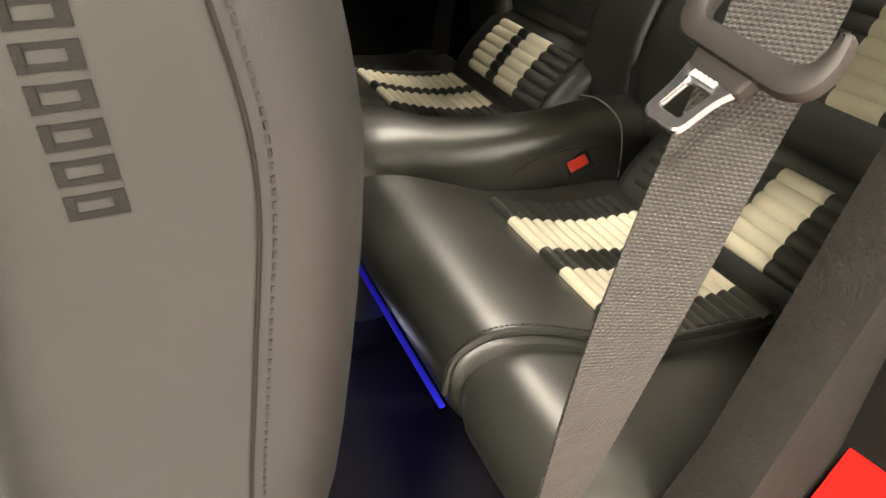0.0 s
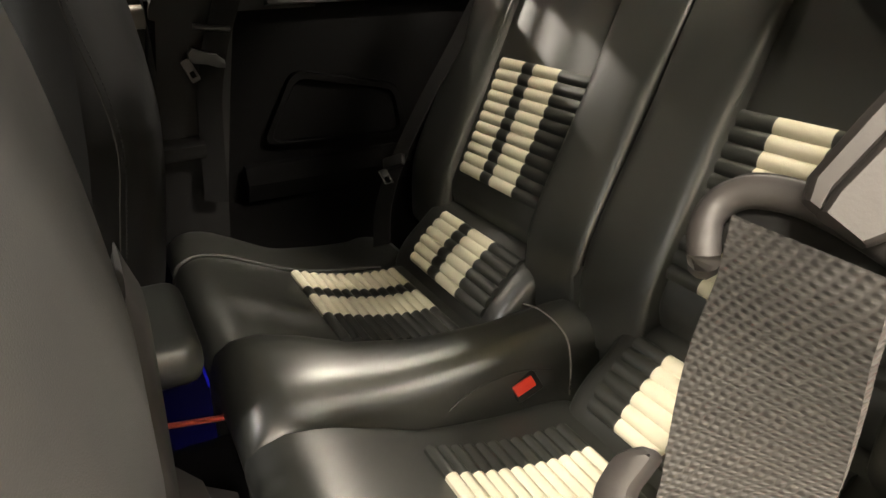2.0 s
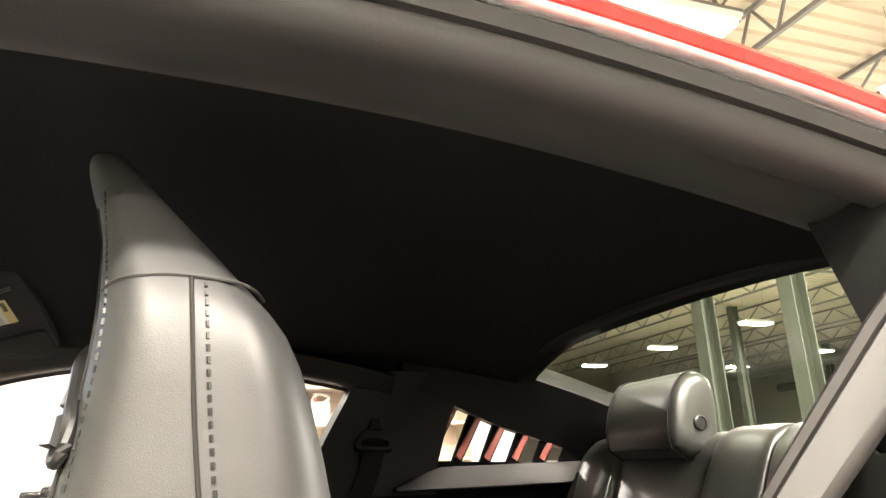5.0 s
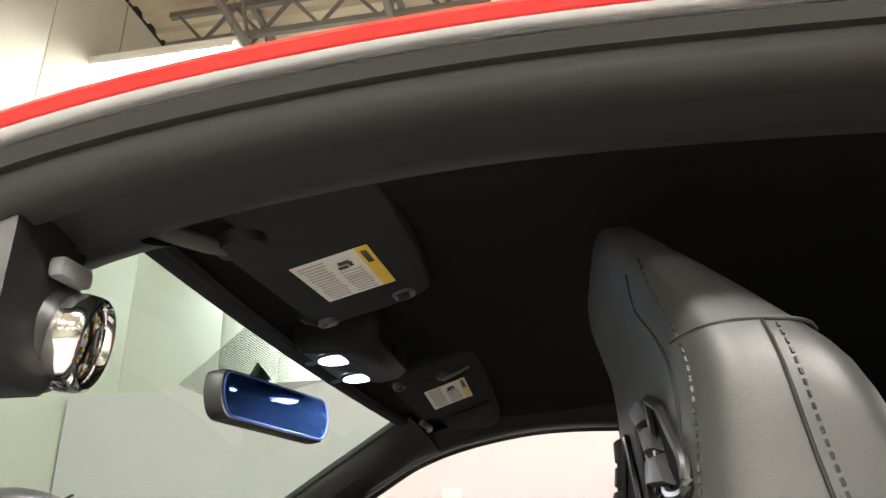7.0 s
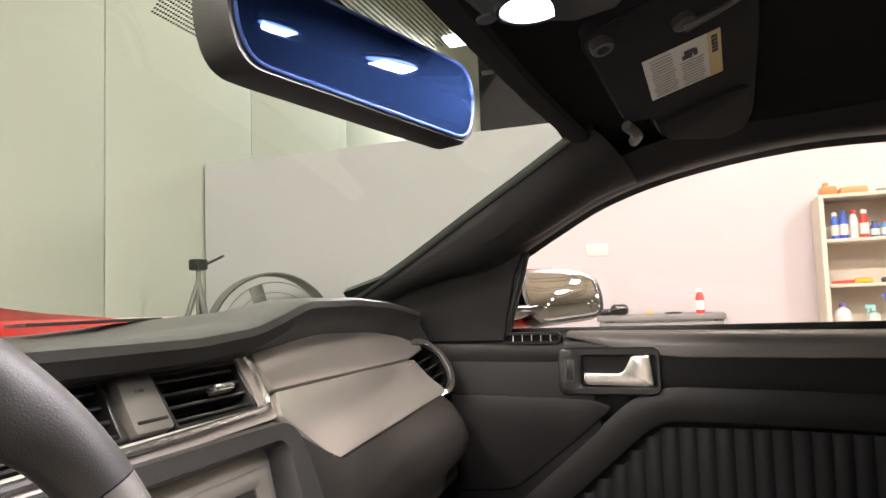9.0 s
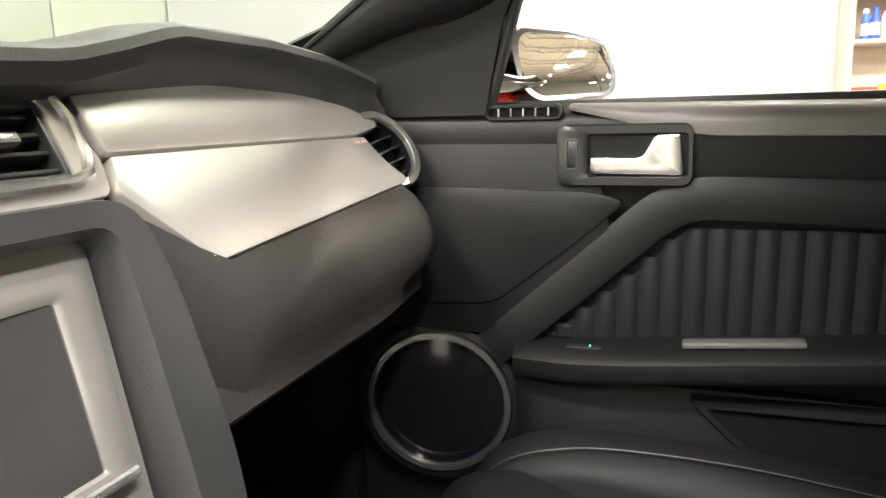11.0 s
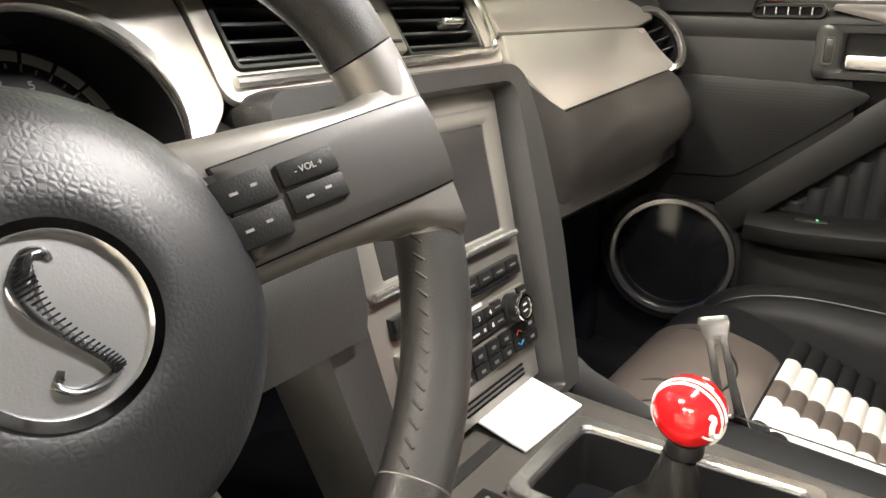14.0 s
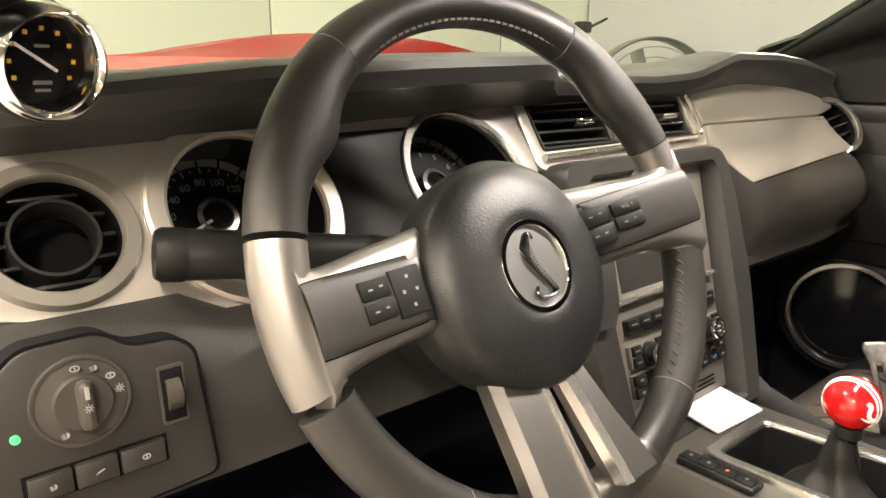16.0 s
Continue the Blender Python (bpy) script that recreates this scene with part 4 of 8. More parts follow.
def lip(x):
    """Front edge of the dash top: its y and z over x."""
    pts = [(-0.74, 0.19, 1.015), (-0.60, 0.165, 1.024), (-0.48, 0.145, 1.037), (-0.33, 0.14, 1.045), (-0.175, 0.15, 1.050), (-0.155, 0.165, 1.044), (-0.135, 0.185, 1.033), (0.08, 0.195, 1.031), (0.18, 0.20, 1.037), (0.235, 0.20, 1.050), (0.287, 0.20, 1.064), (0.43, 0.202, 1.065), (0.55, 0.205, 1.058), (0.66, 0.21, 1.044), (0.74, 0.22, 1.034)]
    for a, b in zip(pts, pts[1:]):
        if a[0] <= x <= b[0]:
            f = (x - a[0]) / (b[0] - a[0])
            return a[1] + (b[1] - a[1]) * f, a[2] + (b[2] - a[2]) * f
    return pts[-1][1:]


def fascia_top(x):
    pts = [(-0.74, 0.975), (-0.53, 0.984), (-0.43, 0.987), (-0.17, 0.999), (0.17, 1.004), (0.35, 1.018), (0.5, 1.012), (0.62, 0.995), (0.74, 0.965)]
    for a, b in zip(pts, pts[1:]):
        if a[0] <= x <= b[0]:
            f = (x - a[0]) / (b[0] - a[0])
            return a[1] + (b[1] - a[1]) * f
    return 0.99


xs = [-0.735 + 0.021 * k for k in range(71)]
rings = []
for x in xs:
    ly, lz = lip(x)
    zt = fascia_top(x)
    yt = 0.188 + 0.7 * (zt - 0.955)
    back = 0.60 + 0.12 * (1 - (x / 0.74) ** 2)
    zf = 1.030 if x > -0.6 else 1.02
    rings.append([(x, yt + 0.03, zt - 0.02), (x, yt - 0.002, zt - 0.003), (x, (yt + ly) / 2, (zt + lz - 0.03) / 2 + 0.004), (x, ly + 0.004, lz - 0.026), (x, ly, lz - 0.012), (x, ly + 0.004, lz - 0.004), (x, ly + 0.014, lz), (x, ly + 0.06, lz + 0.001), (x, ly + 0.14, lz - 0.003 + (zf - lz) * 0.3), (x, (ly + back) / 2 + 0.06, zf + (lz - zf) * 0.3), (x, back, zf - 0.02), (x, back, 0.96), (x, 0.34, 0.90)])
part("top_pad", loft(rings), PAD, dash, "grained soft black top pad with a raised brow")
# speaker grille slot on the top
part("top_grille", plate(rounded([(-0.13, -0.03), (0.13, -0.03), (0.10, 0.03), (-0.10, 0.03)], 0.02), 0.004, frame_at((0.20, 0.47, 1.046), (1, 0.15, 0), (0, 1, -0.02)), bevel=0.001), SMOOTH_PLASTIC, dash, "dark speaker grille")

GAUGES = [(-0.494, 0.930, 0.066), (-0.272, 0.934, 0.068)]
# left panel with the cluster openings
out = [(-0.715, V(0.975)), (-0.53, V(0.984)), (-0.43, V(0.987)), (-0.172, V(0.999)), (-0.171, V(0.931)), (-0.21, V(0.90)), (-0.24, V(0.872)), (-0.31, V(0.872)), (-0.345, V(0.895)), (-0.42, V(0.895)), (-0.44, V(0.872)), (-0.485, V(0.862)), (-0.535, V(0.868)), (-0.565, V(0.884)), (-0.64, V(0.884)), (-0.715, V(0.90))]
holes = [circle(r, x, V(z), 48) for x, z, r in GAUGES] + [rrect(0.058, 0.112, 0.01, -0.384, V(0.938)), circle(0.046, -0.624, V(0.929), 40)]
part("cluster_fascia", plate(rounded(out, 0.012), 0.006, MF, [h for i, h in enumerate(holes) if i != 2], 0.0012), SATIN, dash, "satin silver instrument fascia")
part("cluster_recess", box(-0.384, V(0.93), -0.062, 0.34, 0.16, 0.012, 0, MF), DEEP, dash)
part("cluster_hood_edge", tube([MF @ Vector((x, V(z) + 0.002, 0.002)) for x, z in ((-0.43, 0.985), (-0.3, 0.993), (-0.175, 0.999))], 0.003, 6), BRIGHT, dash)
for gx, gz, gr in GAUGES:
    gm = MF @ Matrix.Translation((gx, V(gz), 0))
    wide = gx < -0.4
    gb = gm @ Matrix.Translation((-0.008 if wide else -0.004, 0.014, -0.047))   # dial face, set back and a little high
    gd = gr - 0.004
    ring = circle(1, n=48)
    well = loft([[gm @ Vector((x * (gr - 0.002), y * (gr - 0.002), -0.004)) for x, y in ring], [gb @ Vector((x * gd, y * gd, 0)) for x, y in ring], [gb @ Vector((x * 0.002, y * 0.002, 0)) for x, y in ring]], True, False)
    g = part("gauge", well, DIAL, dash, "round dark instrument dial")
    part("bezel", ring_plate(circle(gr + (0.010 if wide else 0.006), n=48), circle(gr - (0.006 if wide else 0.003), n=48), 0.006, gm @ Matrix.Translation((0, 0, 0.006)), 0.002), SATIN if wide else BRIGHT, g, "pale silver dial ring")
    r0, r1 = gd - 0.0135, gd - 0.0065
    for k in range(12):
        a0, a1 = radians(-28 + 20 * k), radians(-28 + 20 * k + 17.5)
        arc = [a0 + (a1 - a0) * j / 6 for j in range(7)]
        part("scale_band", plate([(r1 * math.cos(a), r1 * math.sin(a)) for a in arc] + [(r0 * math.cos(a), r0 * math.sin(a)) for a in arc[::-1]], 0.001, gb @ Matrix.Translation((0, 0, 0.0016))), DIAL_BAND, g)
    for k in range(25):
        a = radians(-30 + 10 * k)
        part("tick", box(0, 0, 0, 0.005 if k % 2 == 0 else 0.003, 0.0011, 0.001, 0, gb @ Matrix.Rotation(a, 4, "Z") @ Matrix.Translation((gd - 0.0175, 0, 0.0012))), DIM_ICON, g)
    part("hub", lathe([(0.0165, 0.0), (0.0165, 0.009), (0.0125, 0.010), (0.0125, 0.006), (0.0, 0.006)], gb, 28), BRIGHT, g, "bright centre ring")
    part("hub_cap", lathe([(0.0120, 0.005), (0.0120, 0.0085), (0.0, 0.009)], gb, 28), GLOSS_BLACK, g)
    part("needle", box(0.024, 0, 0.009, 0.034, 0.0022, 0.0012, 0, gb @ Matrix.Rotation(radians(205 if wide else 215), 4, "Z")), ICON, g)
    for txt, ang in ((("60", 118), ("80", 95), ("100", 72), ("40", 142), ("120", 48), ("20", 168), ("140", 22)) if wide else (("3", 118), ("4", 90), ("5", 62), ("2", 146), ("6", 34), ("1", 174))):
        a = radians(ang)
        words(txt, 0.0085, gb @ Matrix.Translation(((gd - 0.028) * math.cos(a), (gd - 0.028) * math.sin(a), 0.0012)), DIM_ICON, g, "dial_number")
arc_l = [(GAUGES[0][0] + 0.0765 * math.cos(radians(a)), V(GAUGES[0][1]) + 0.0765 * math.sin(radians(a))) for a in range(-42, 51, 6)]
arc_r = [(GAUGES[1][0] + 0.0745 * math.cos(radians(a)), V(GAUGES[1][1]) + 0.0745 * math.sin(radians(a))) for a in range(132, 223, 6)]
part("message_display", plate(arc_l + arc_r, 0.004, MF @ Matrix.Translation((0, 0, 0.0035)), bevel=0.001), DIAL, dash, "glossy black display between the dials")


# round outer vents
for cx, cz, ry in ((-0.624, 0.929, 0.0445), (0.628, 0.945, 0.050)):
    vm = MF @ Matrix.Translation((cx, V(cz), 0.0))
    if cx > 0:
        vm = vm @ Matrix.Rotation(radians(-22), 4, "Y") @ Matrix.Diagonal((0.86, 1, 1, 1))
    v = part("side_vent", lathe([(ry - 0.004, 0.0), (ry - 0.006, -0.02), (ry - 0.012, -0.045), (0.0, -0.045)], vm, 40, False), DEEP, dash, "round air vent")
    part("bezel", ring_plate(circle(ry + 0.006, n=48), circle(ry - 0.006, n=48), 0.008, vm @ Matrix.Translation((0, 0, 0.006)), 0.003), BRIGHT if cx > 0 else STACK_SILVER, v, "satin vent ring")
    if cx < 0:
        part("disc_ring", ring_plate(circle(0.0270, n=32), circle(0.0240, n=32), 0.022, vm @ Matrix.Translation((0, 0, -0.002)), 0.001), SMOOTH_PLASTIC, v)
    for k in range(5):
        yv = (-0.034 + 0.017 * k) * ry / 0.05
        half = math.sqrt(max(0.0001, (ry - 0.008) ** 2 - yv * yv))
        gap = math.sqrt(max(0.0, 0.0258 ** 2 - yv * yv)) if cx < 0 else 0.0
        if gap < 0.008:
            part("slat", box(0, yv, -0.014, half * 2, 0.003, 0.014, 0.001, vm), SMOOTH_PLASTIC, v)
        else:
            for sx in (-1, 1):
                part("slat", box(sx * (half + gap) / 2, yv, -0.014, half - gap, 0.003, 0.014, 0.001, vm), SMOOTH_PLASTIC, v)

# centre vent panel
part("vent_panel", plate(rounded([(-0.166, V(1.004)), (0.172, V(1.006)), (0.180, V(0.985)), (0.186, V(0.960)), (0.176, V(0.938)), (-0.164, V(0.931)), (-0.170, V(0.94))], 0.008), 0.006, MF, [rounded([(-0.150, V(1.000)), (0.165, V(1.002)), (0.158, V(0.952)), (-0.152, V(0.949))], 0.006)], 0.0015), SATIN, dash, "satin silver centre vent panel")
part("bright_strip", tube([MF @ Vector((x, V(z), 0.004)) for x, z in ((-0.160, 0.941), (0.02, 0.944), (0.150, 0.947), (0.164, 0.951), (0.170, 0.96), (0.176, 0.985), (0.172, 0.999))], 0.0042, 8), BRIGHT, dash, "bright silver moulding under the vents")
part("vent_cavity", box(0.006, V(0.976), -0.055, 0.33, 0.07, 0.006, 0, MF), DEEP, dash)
for x0, x1 in ((-0.149, -0.016), (0.036, 0.162)):
    cv = part("centre_vent", ring_plate(rounded([(x0, V(1.000)), (x1 + (0.002 if x1 > 0 else 0), V(1.001)), (x1 - (0.005 if x1 > 0 else 0), V(0.952)), (x0, V(0.951))], 0.004), rounded([(x0 + 0.004, V(0.996)), (x1 - 0.004, V(0.997)), (x1 - 0.009, V(0.955)), (x0 + 0.004, V(0.954))], 0.003), 0.03, MF @ Matrix.Translation((0, 0, -0.001)), 0.001), SMOOTH_PLASTIC, dash, "black slatted centre vent")
    for k in range(4):
        z = 0.9585 + 0.0113 * k
        part("slat", box((x0 + x1) / 2 - 0.002, V(z), -0.013, x1 - x0 - 0.012, 0.0036, 0.018, 0.0012, MF), SMOOTH_PLASTIC, cv)
    part("louvre_tab", box((x0 + x1) / 2 + 0.018, V(0.9755), -0.001, 0.030, 0.008, 0.012, 0.002, MF), BRIGHT if x0 > 0 else CHROME, cv, "bright vent tab")
    for k in range(6):
        part("vane", box(x0 + (x1 - x0) * (k + 1) / 7, V(0.977), -0.036, 0.0016, 0.05, 0.014, 0, MF), DEEP, cv)
hz = part("hazard_switch", plate(rounded([(-0.006, V(1.0)), (0.034, V(1.0)), (0.031, V(0.953)), (-0.013, V(0.953))], 0.004), 0.03, MF @ Matrix.Translation((0, 0, 0.003)), bevel=0.0015), STACK_SILVER, dash, "silver centre block with a slim button")
part("button_slot", box(0.010, V(0.961), 0.0032, 0.034, 0.003, 0.002, 0.0006, MF), SMOOTH_PLASTIC, hz)
words("PASS", 0.0048, MF @ Matrix.Translation((0.012, V(0.985), 0.0034)), DIM_ICON, hz)

# glove box lid, the panel above it, the lower skin
part("upper_panel", plate(rounded([(0.190, V(1.003)), (0.35, V(1.018)), (0.5, V(1.012)), (0.60, V(0.998)), (0.66, V(0.975)), (0.575, V(0.964)), (0.190, V(0.9635))], [0.004, 0.05, 0.05, 0.03, 0.02, 0.004, 0.004]), 0.012, MF @ Matrix.Translation((0, 0, 0.003)), bevel=0.0025), SATIN, dash, "satin silver panel above the glove box")
part("glovebox_lid", plate(rounded([(0.189, V(0.9605)), (0.585, V(0.961)), (0.60, V(0.93)), (0.635, V(0.905)), (0.226, V(0.883)), (0.178, V(0.938))], [0.003, 0.004, 0.03, 0.02, 0.010, 0.006]), 0.012, MF @ Matrix.Translation((0, 0, 0.004)), bevel=0.0015), SATIN, dash, "satin silver glove box lid")
bars([(0.555 + 0.012 * k, V(0.955), 0.007, 0.0035) for k in range(3)], MF @ Matrix.Translation((0, 0, 0.0044)), plastic("faint_red_print", (0.40, 0.27, 0.24)), dash)
rings = []
for k in range(24):
    x = 0.165 + 0.555 * k / 23
    f = k / 23
    zt = 0.935 - 0.045 * min(1, max(0, (x - 0.165) / 0.06)) if x < 0.225 else 0.884 + 0.021 * min(1, (x - 0.225) / 0.40) + max(0, x - 0.63) * 0.5
    yt = 0.188 + 0.7 * (zt - 0.955) - 0.006
    out_ = 0.028 * math.sin(math.pi * min(1, max(0.0, (x - 0.16) / 0.5)) * 0.5) * (1 if x < 0.62 else max(0.2, 1 - (x - 0.62) / 0.12))
    zb = 0.738 + 0.02 * max(0, (x - 0.5) / 0.2)
    turn = max(0, (x - 0.60)) * 0.9
    rings.append([(x, yt + 0.06, zt), (x, yt + turn, zt - 0.001), (x, yt - out_ * 0.55 + turn, zt - 0.012), (x, yt - out_ * 1.15 + turn, zt - 0.034), (x, yt - out_ * 1.55 + turn, zt - 0.060), (x, yt - out_ * 1.5 + turn, zt - 0.082), (x, yt - out_ * 0.9 + 0.004 + turn, zt - 0.105), (x, 0.126 + turn, zb + 0.03), (x, 0.156 + turn, zb + 0.006), (x, 0.20 + turn, zb - 0.006), (x, 0.34, zb - 0.02), (x, 0.36, zt)])
part("lower_skin", loft(rings), SKIN, dash, "grained soft skin below the glove box")
# side cheek of the right dash end
part("dash_end", box(0.690, 0.36, 0.90, 0.05, 0.24, 0.24, 0.02), PLASTIC, dash)
# skin below the left fascia, knee panel
rings = []
for k in range(22):
    x = -0.735 + 0.60 * k / 21
    zt = 0.886 if x < -0.56 else (0.872 if x < -0.22 else 0.91)
    yt = 0.188 + 0.7 * (zt - 0.955) - 0.004
    rings.append([(x, yt + 0.05, zt + 0.01), (x, yt + 0.003, zt), (x, yt - 0.012, zt - 0.008), (x, yt - 0.022, zt - 0.022), (x, 0.098, 0.845), (x, 0.088, 0.80), (x, 0.090, 0.775), (x, 0.12, 0.765), (x, 0.20, 0.76), (x, 0.25, 0.88)])
part("knee_panel", loft(rings), PAD, dash, "grained lower dash skin by the steering column")
ML = frame_at((-0.62, 0.088, 0.83), (1, 0, 0), (0, 0.12, 0.993))
PANEL_O = [(-0.10, 0.038), (-0.062, 0.040), (-0.045, 0.056), (-0.005, 0.057), (0.010, 0.045), (0.036, 0.044), (0.046, 0.035), (0.052, -0.045), (-0.10, -0.052)]
part("panel_gap", plate(rounded([(x * 1.03 + 0.0007, y * 1.035) for x, y in PANEL_O], 0.008), 0.02, ML @ Matrix.Translation((0, 0, 0.0012))), DEEP, dash)
lp = part("light_switch_panel", plate(rounded(PANEL_O, 0.008), 0.02, ML @ Matrix.Translation((0, 0, 0.003)), bevel=0.0015), SWITCH_SATIN, dash, "dark switch panel")
part("switch_bezel", ring_plate(circle(0.0255, -0.019, 0.023, 44), circle(0.0232, -0.019, 0.023, 44), 0.006, ML @ Matrix.Translation((0, 0, 0.007)), 0.001), SWITCH_GREY, lp)
part("switch_dial", lathe([(0.0232, 0.0), (0.0232, 0.004), (0.0155, 0.0055), (0.0145, 0.010), (0.0, 0.0105)], ML @ Matrix.Translation((-0.019, 0.023, 0.002)), 44), SWITCH_GREY, lp, "round grey light switch")
part("switch_grip", box(-0.019, 0.023, 0.016, 0.0085, 0.028, 0.011, 0.004, ML), SWITCH_GREY, lp)


def symbol(kind, x, y, s, m, parent):
    """A small printed lamp symbol: sun, beam, oval or wedge."""
    m = m @ Matrix.Translation((x, y, 0))
    if kind == "sun":
        bits = [ring_plate(circle(s * 0.5, n=12), circle(s * 0.25, n=12), 0.0004, m)]
        bits += [box(s * 0.78, 0, 0, s * 0.34, s * 0.16, 0.0004, 0, m @ Matrix.Rotation(2 * math.pi * k / 8, 4, "Z")) for k in range(8)]
    elif kind == "beam":
        bits = [plate([(s * 0.1 + s * 0.55 * math.cos(a), s * 0.6 * math.sin(a)) for a in [-math.pi / 2 + math.pi * k / 10 for k in range(11)]], 0.0004, m)]
        bits += [box(-s * 0.45, s * dy, 0, s * 0.7, s * 0.15, 0.0004, 0, m @ Matrix.Rotation(0.25, 4, "Z")) for dy in (-0.4, 0.0, 0.4)]
    elif kind == "oval":
        bits = [ring_plate(circle(s, n=20, ry=s * 0.7), circle(s * 0.72, n=20, ry=s * 0.46), 0.0004, m), box(0, 0, 0, s * 0.25, s * 0.8, 0.0004, 0, m)]
    else:
        bits = [plate([(-s, -s * 0.5), (s * 0.9, s * 0.25), (s, s * 0.6), (-s * 0.5, s * 0.1)], 0.0004, m)]
    return part("printed_symbol", join(*bits), PRINT, parent, smooth=0)


MI = ML @ Matrix.Translation((0, 0, 0.0085))
for kind, x, y, s in (("oval", -0.0205, 0.0420, 0.0026), ("beam", -0.0112, 0.0400, 0.0026), ("oval", -0.0035, 0.0338, 0.0026), ("sun", 0.0003, 0.0255, 0.0027), ("beam", -0.0295, 0.0070, 0.0028)):
    symbol(kind, x, y, s, MI, lp)
bars([(-0.019, 0.031, 0.0022, 0.0070)], ML @ Matrix.Translation((0, 0, 0.0217)), PRINT, lp)
symbol("sun", -0.019, 0.0225, 0.0026, ML @ Matrix.Translation((0, 0, 0.0217)), lp)
part("dimmer_slot", box(0.030, 0.012, 0.003, 0.013, 0.032, 0.004, 0.001, ML), DEEP, lp)
part("dimmer_wheel", lathe([(0.0, -0.004), (0.011, -0.004), (0.011, 0.004), (0.0, 0.004)], ML @ Matrix.Translation((0.030, 0.012, 0.0)) @ Matrix.Rotation(math.pi / 2, 4, "Y"), 20), SWITCH_GREY, lp)
part("key_recess", box(-0.015, -0.0185, 0.0033, 0.0755, 0.0165, 0.001, 0, ML), DEEP, lp)
for x, w, kind in ((-0.0398, 0.0218, "beam"), (-0.0165, 0.0218, "wedge"), (0.0083, 0.0245, "oval")):
    b = part("button", box(x, -0.0185, 0.0045, w, 0.0138, 0.006, 0.0012, ML), SWITCH_SATIN, lp)
    symbol(kind, x + 0.001, -0.0190, 0.0024, ML @ Matrix.Translation((0, 0, 0.0078)), b)
part("dimmer_frame", ring_plate(rrect(0.016, 0.036, 0.002, 0.030, 0.012), rrect(0.0125, 0.031, 0.001, 0.030, 0.012), 0.003, ML @ Matrix.Translation((0, 0, 0.0045)), 0.0008), SWITCH_GREY, lp)
part("indicator", lathe([(0.0026, 0.0), (0.0024, 0.0015), (0.0, 0.002)], ML @ Matrix.Translation((-0.052, 0.011, 0.003)), 14), GREEN_GLOW, lp, "small lit green indicator")

# ---- centre stack ----
MS = frame_at((0.010, 0.154, 0.884), (1, 0, 0), (0, 0.27, 0.963))


def S(z):
    return (z - 0.884) / 0.963


stack = thing("centre_stack", "silver centre stack with a touch screen and rows of buttons", "centre stack")
# dark surround hugging the stack
part("surround", ring_plate(rounded([(-0.175, S(0.937)), (0.158, S(0.937)), (0.176, S(0.88)), (0.182, S(0.765)), (0.155, S(0.61)), (-0.155, S(0.61)), (-0.182, S(0.765)), (-0.176, S(0.88))], [0.02, 0.03, 0.03, 0.03, 0.01, 0.01, 0.03, 0.03], 6),
                            rounded([(-0.129, S(0.916)), (0.129, S(0.916)), (0.127, S(0.87)), (0.122, S(0.76)), (0.112, S(0.62)), (-0.112, S(0.62)), (-0.122, S(0.76)), (-0.127, S(0.87))], [0.016, 0.016, 0.03, 0.03, 0.006, 0.006, 0.03, 0.03], 6), 0.06, MS @ Matrix.Translation((0, 0, 0.020)), 0.012), PAD, stack, "grained black surround")
part("face", plate(rounded([(-0.128, S(0.9175)), (0.128, S(0.9175)), (0.116, S(0.75)), (0.108, S(0.635)), (-0.108, S(0.635)), (-0.116, S(0.75))], [0.014, 0.014, 0.02, 0.004, 0.004, 0.02]), 0.012, MS @ Matrix.Translation((0, 0, -0.002)), bevel=0.002), STACK_SILVER, stack, "dark satin silver face plate")
so, si = rounded([(-0.118, S(0.900)), (0.118, S(0.900)), (0.108, S(0.777)), (-0.108, S(0.777))], 0.010), rounded([(-0.090, S(0.885)), (0.090, S(0.885)), (0.087, S(0.788)), (-0.087, S(0.788))], 0.003)
part("screen_bezel", ring_plate(so, si, 0.010, MS @ Matrix.Translation((0, 0, 0.004)), 0.002), STACK_SILVER, stack, "bevelled silver screen frame")
part("screen", plate(rounded([(-0.091, S(0.886)), (0.091, S(0.886)), (0.088, S(0.787)), (-0.088, S(0.787))], 0.003), 0.004, MS @ Matrix.Translation((0, 0, 0.0005))), SCREEN, stack, "dark switched-off touch screen")
part("screen_sill", tube([MS @ Vector((x, S(0.7805), 0.006)) for x in (-0.104, 0.0, 0.104)], 0.0035, 8), BRIGHT, stack, "bright edge under the screen")
panel = part("radio_strip", box(0.006, S(0.7505), 0.0, 0.192, 0.019, 0.010, 0.002, MS), SMOOTH_PLASTIC, stack)
for k in range(8):
    w = 0.0215
    x = -0.080 + 0.0236 * k
    b = part("button", box(x, S(0.7535), 0.005, w, 0.011, 0.005, 0.001, MS), PLASTIC, panel)
    bars([(x, S(0.7535), 0.010, 0.0016)], MS @ Matrix.Translation((0, 0, 0.0077)), DIM_ICON, b)
part("disc_slot", box(0.008, S(0.7445), 0.0055, 0.135, 0.0032, 0.004, 0.0006, MS), DEEP, panel)
radio = part("radio_keys", box(0.006, S(0.718), 0.0, 0.196, 0.026, 0.008, 0.002, MS), STACK_SILVER, stack)
bars([(0.012, S(0.7335), 0.030, 0.0034)], MS @ Matrix.Translation((0, 0, 0.0046)), plastic("silver_badge", (0.62, 0.6, 0.58)), radio, "badge")
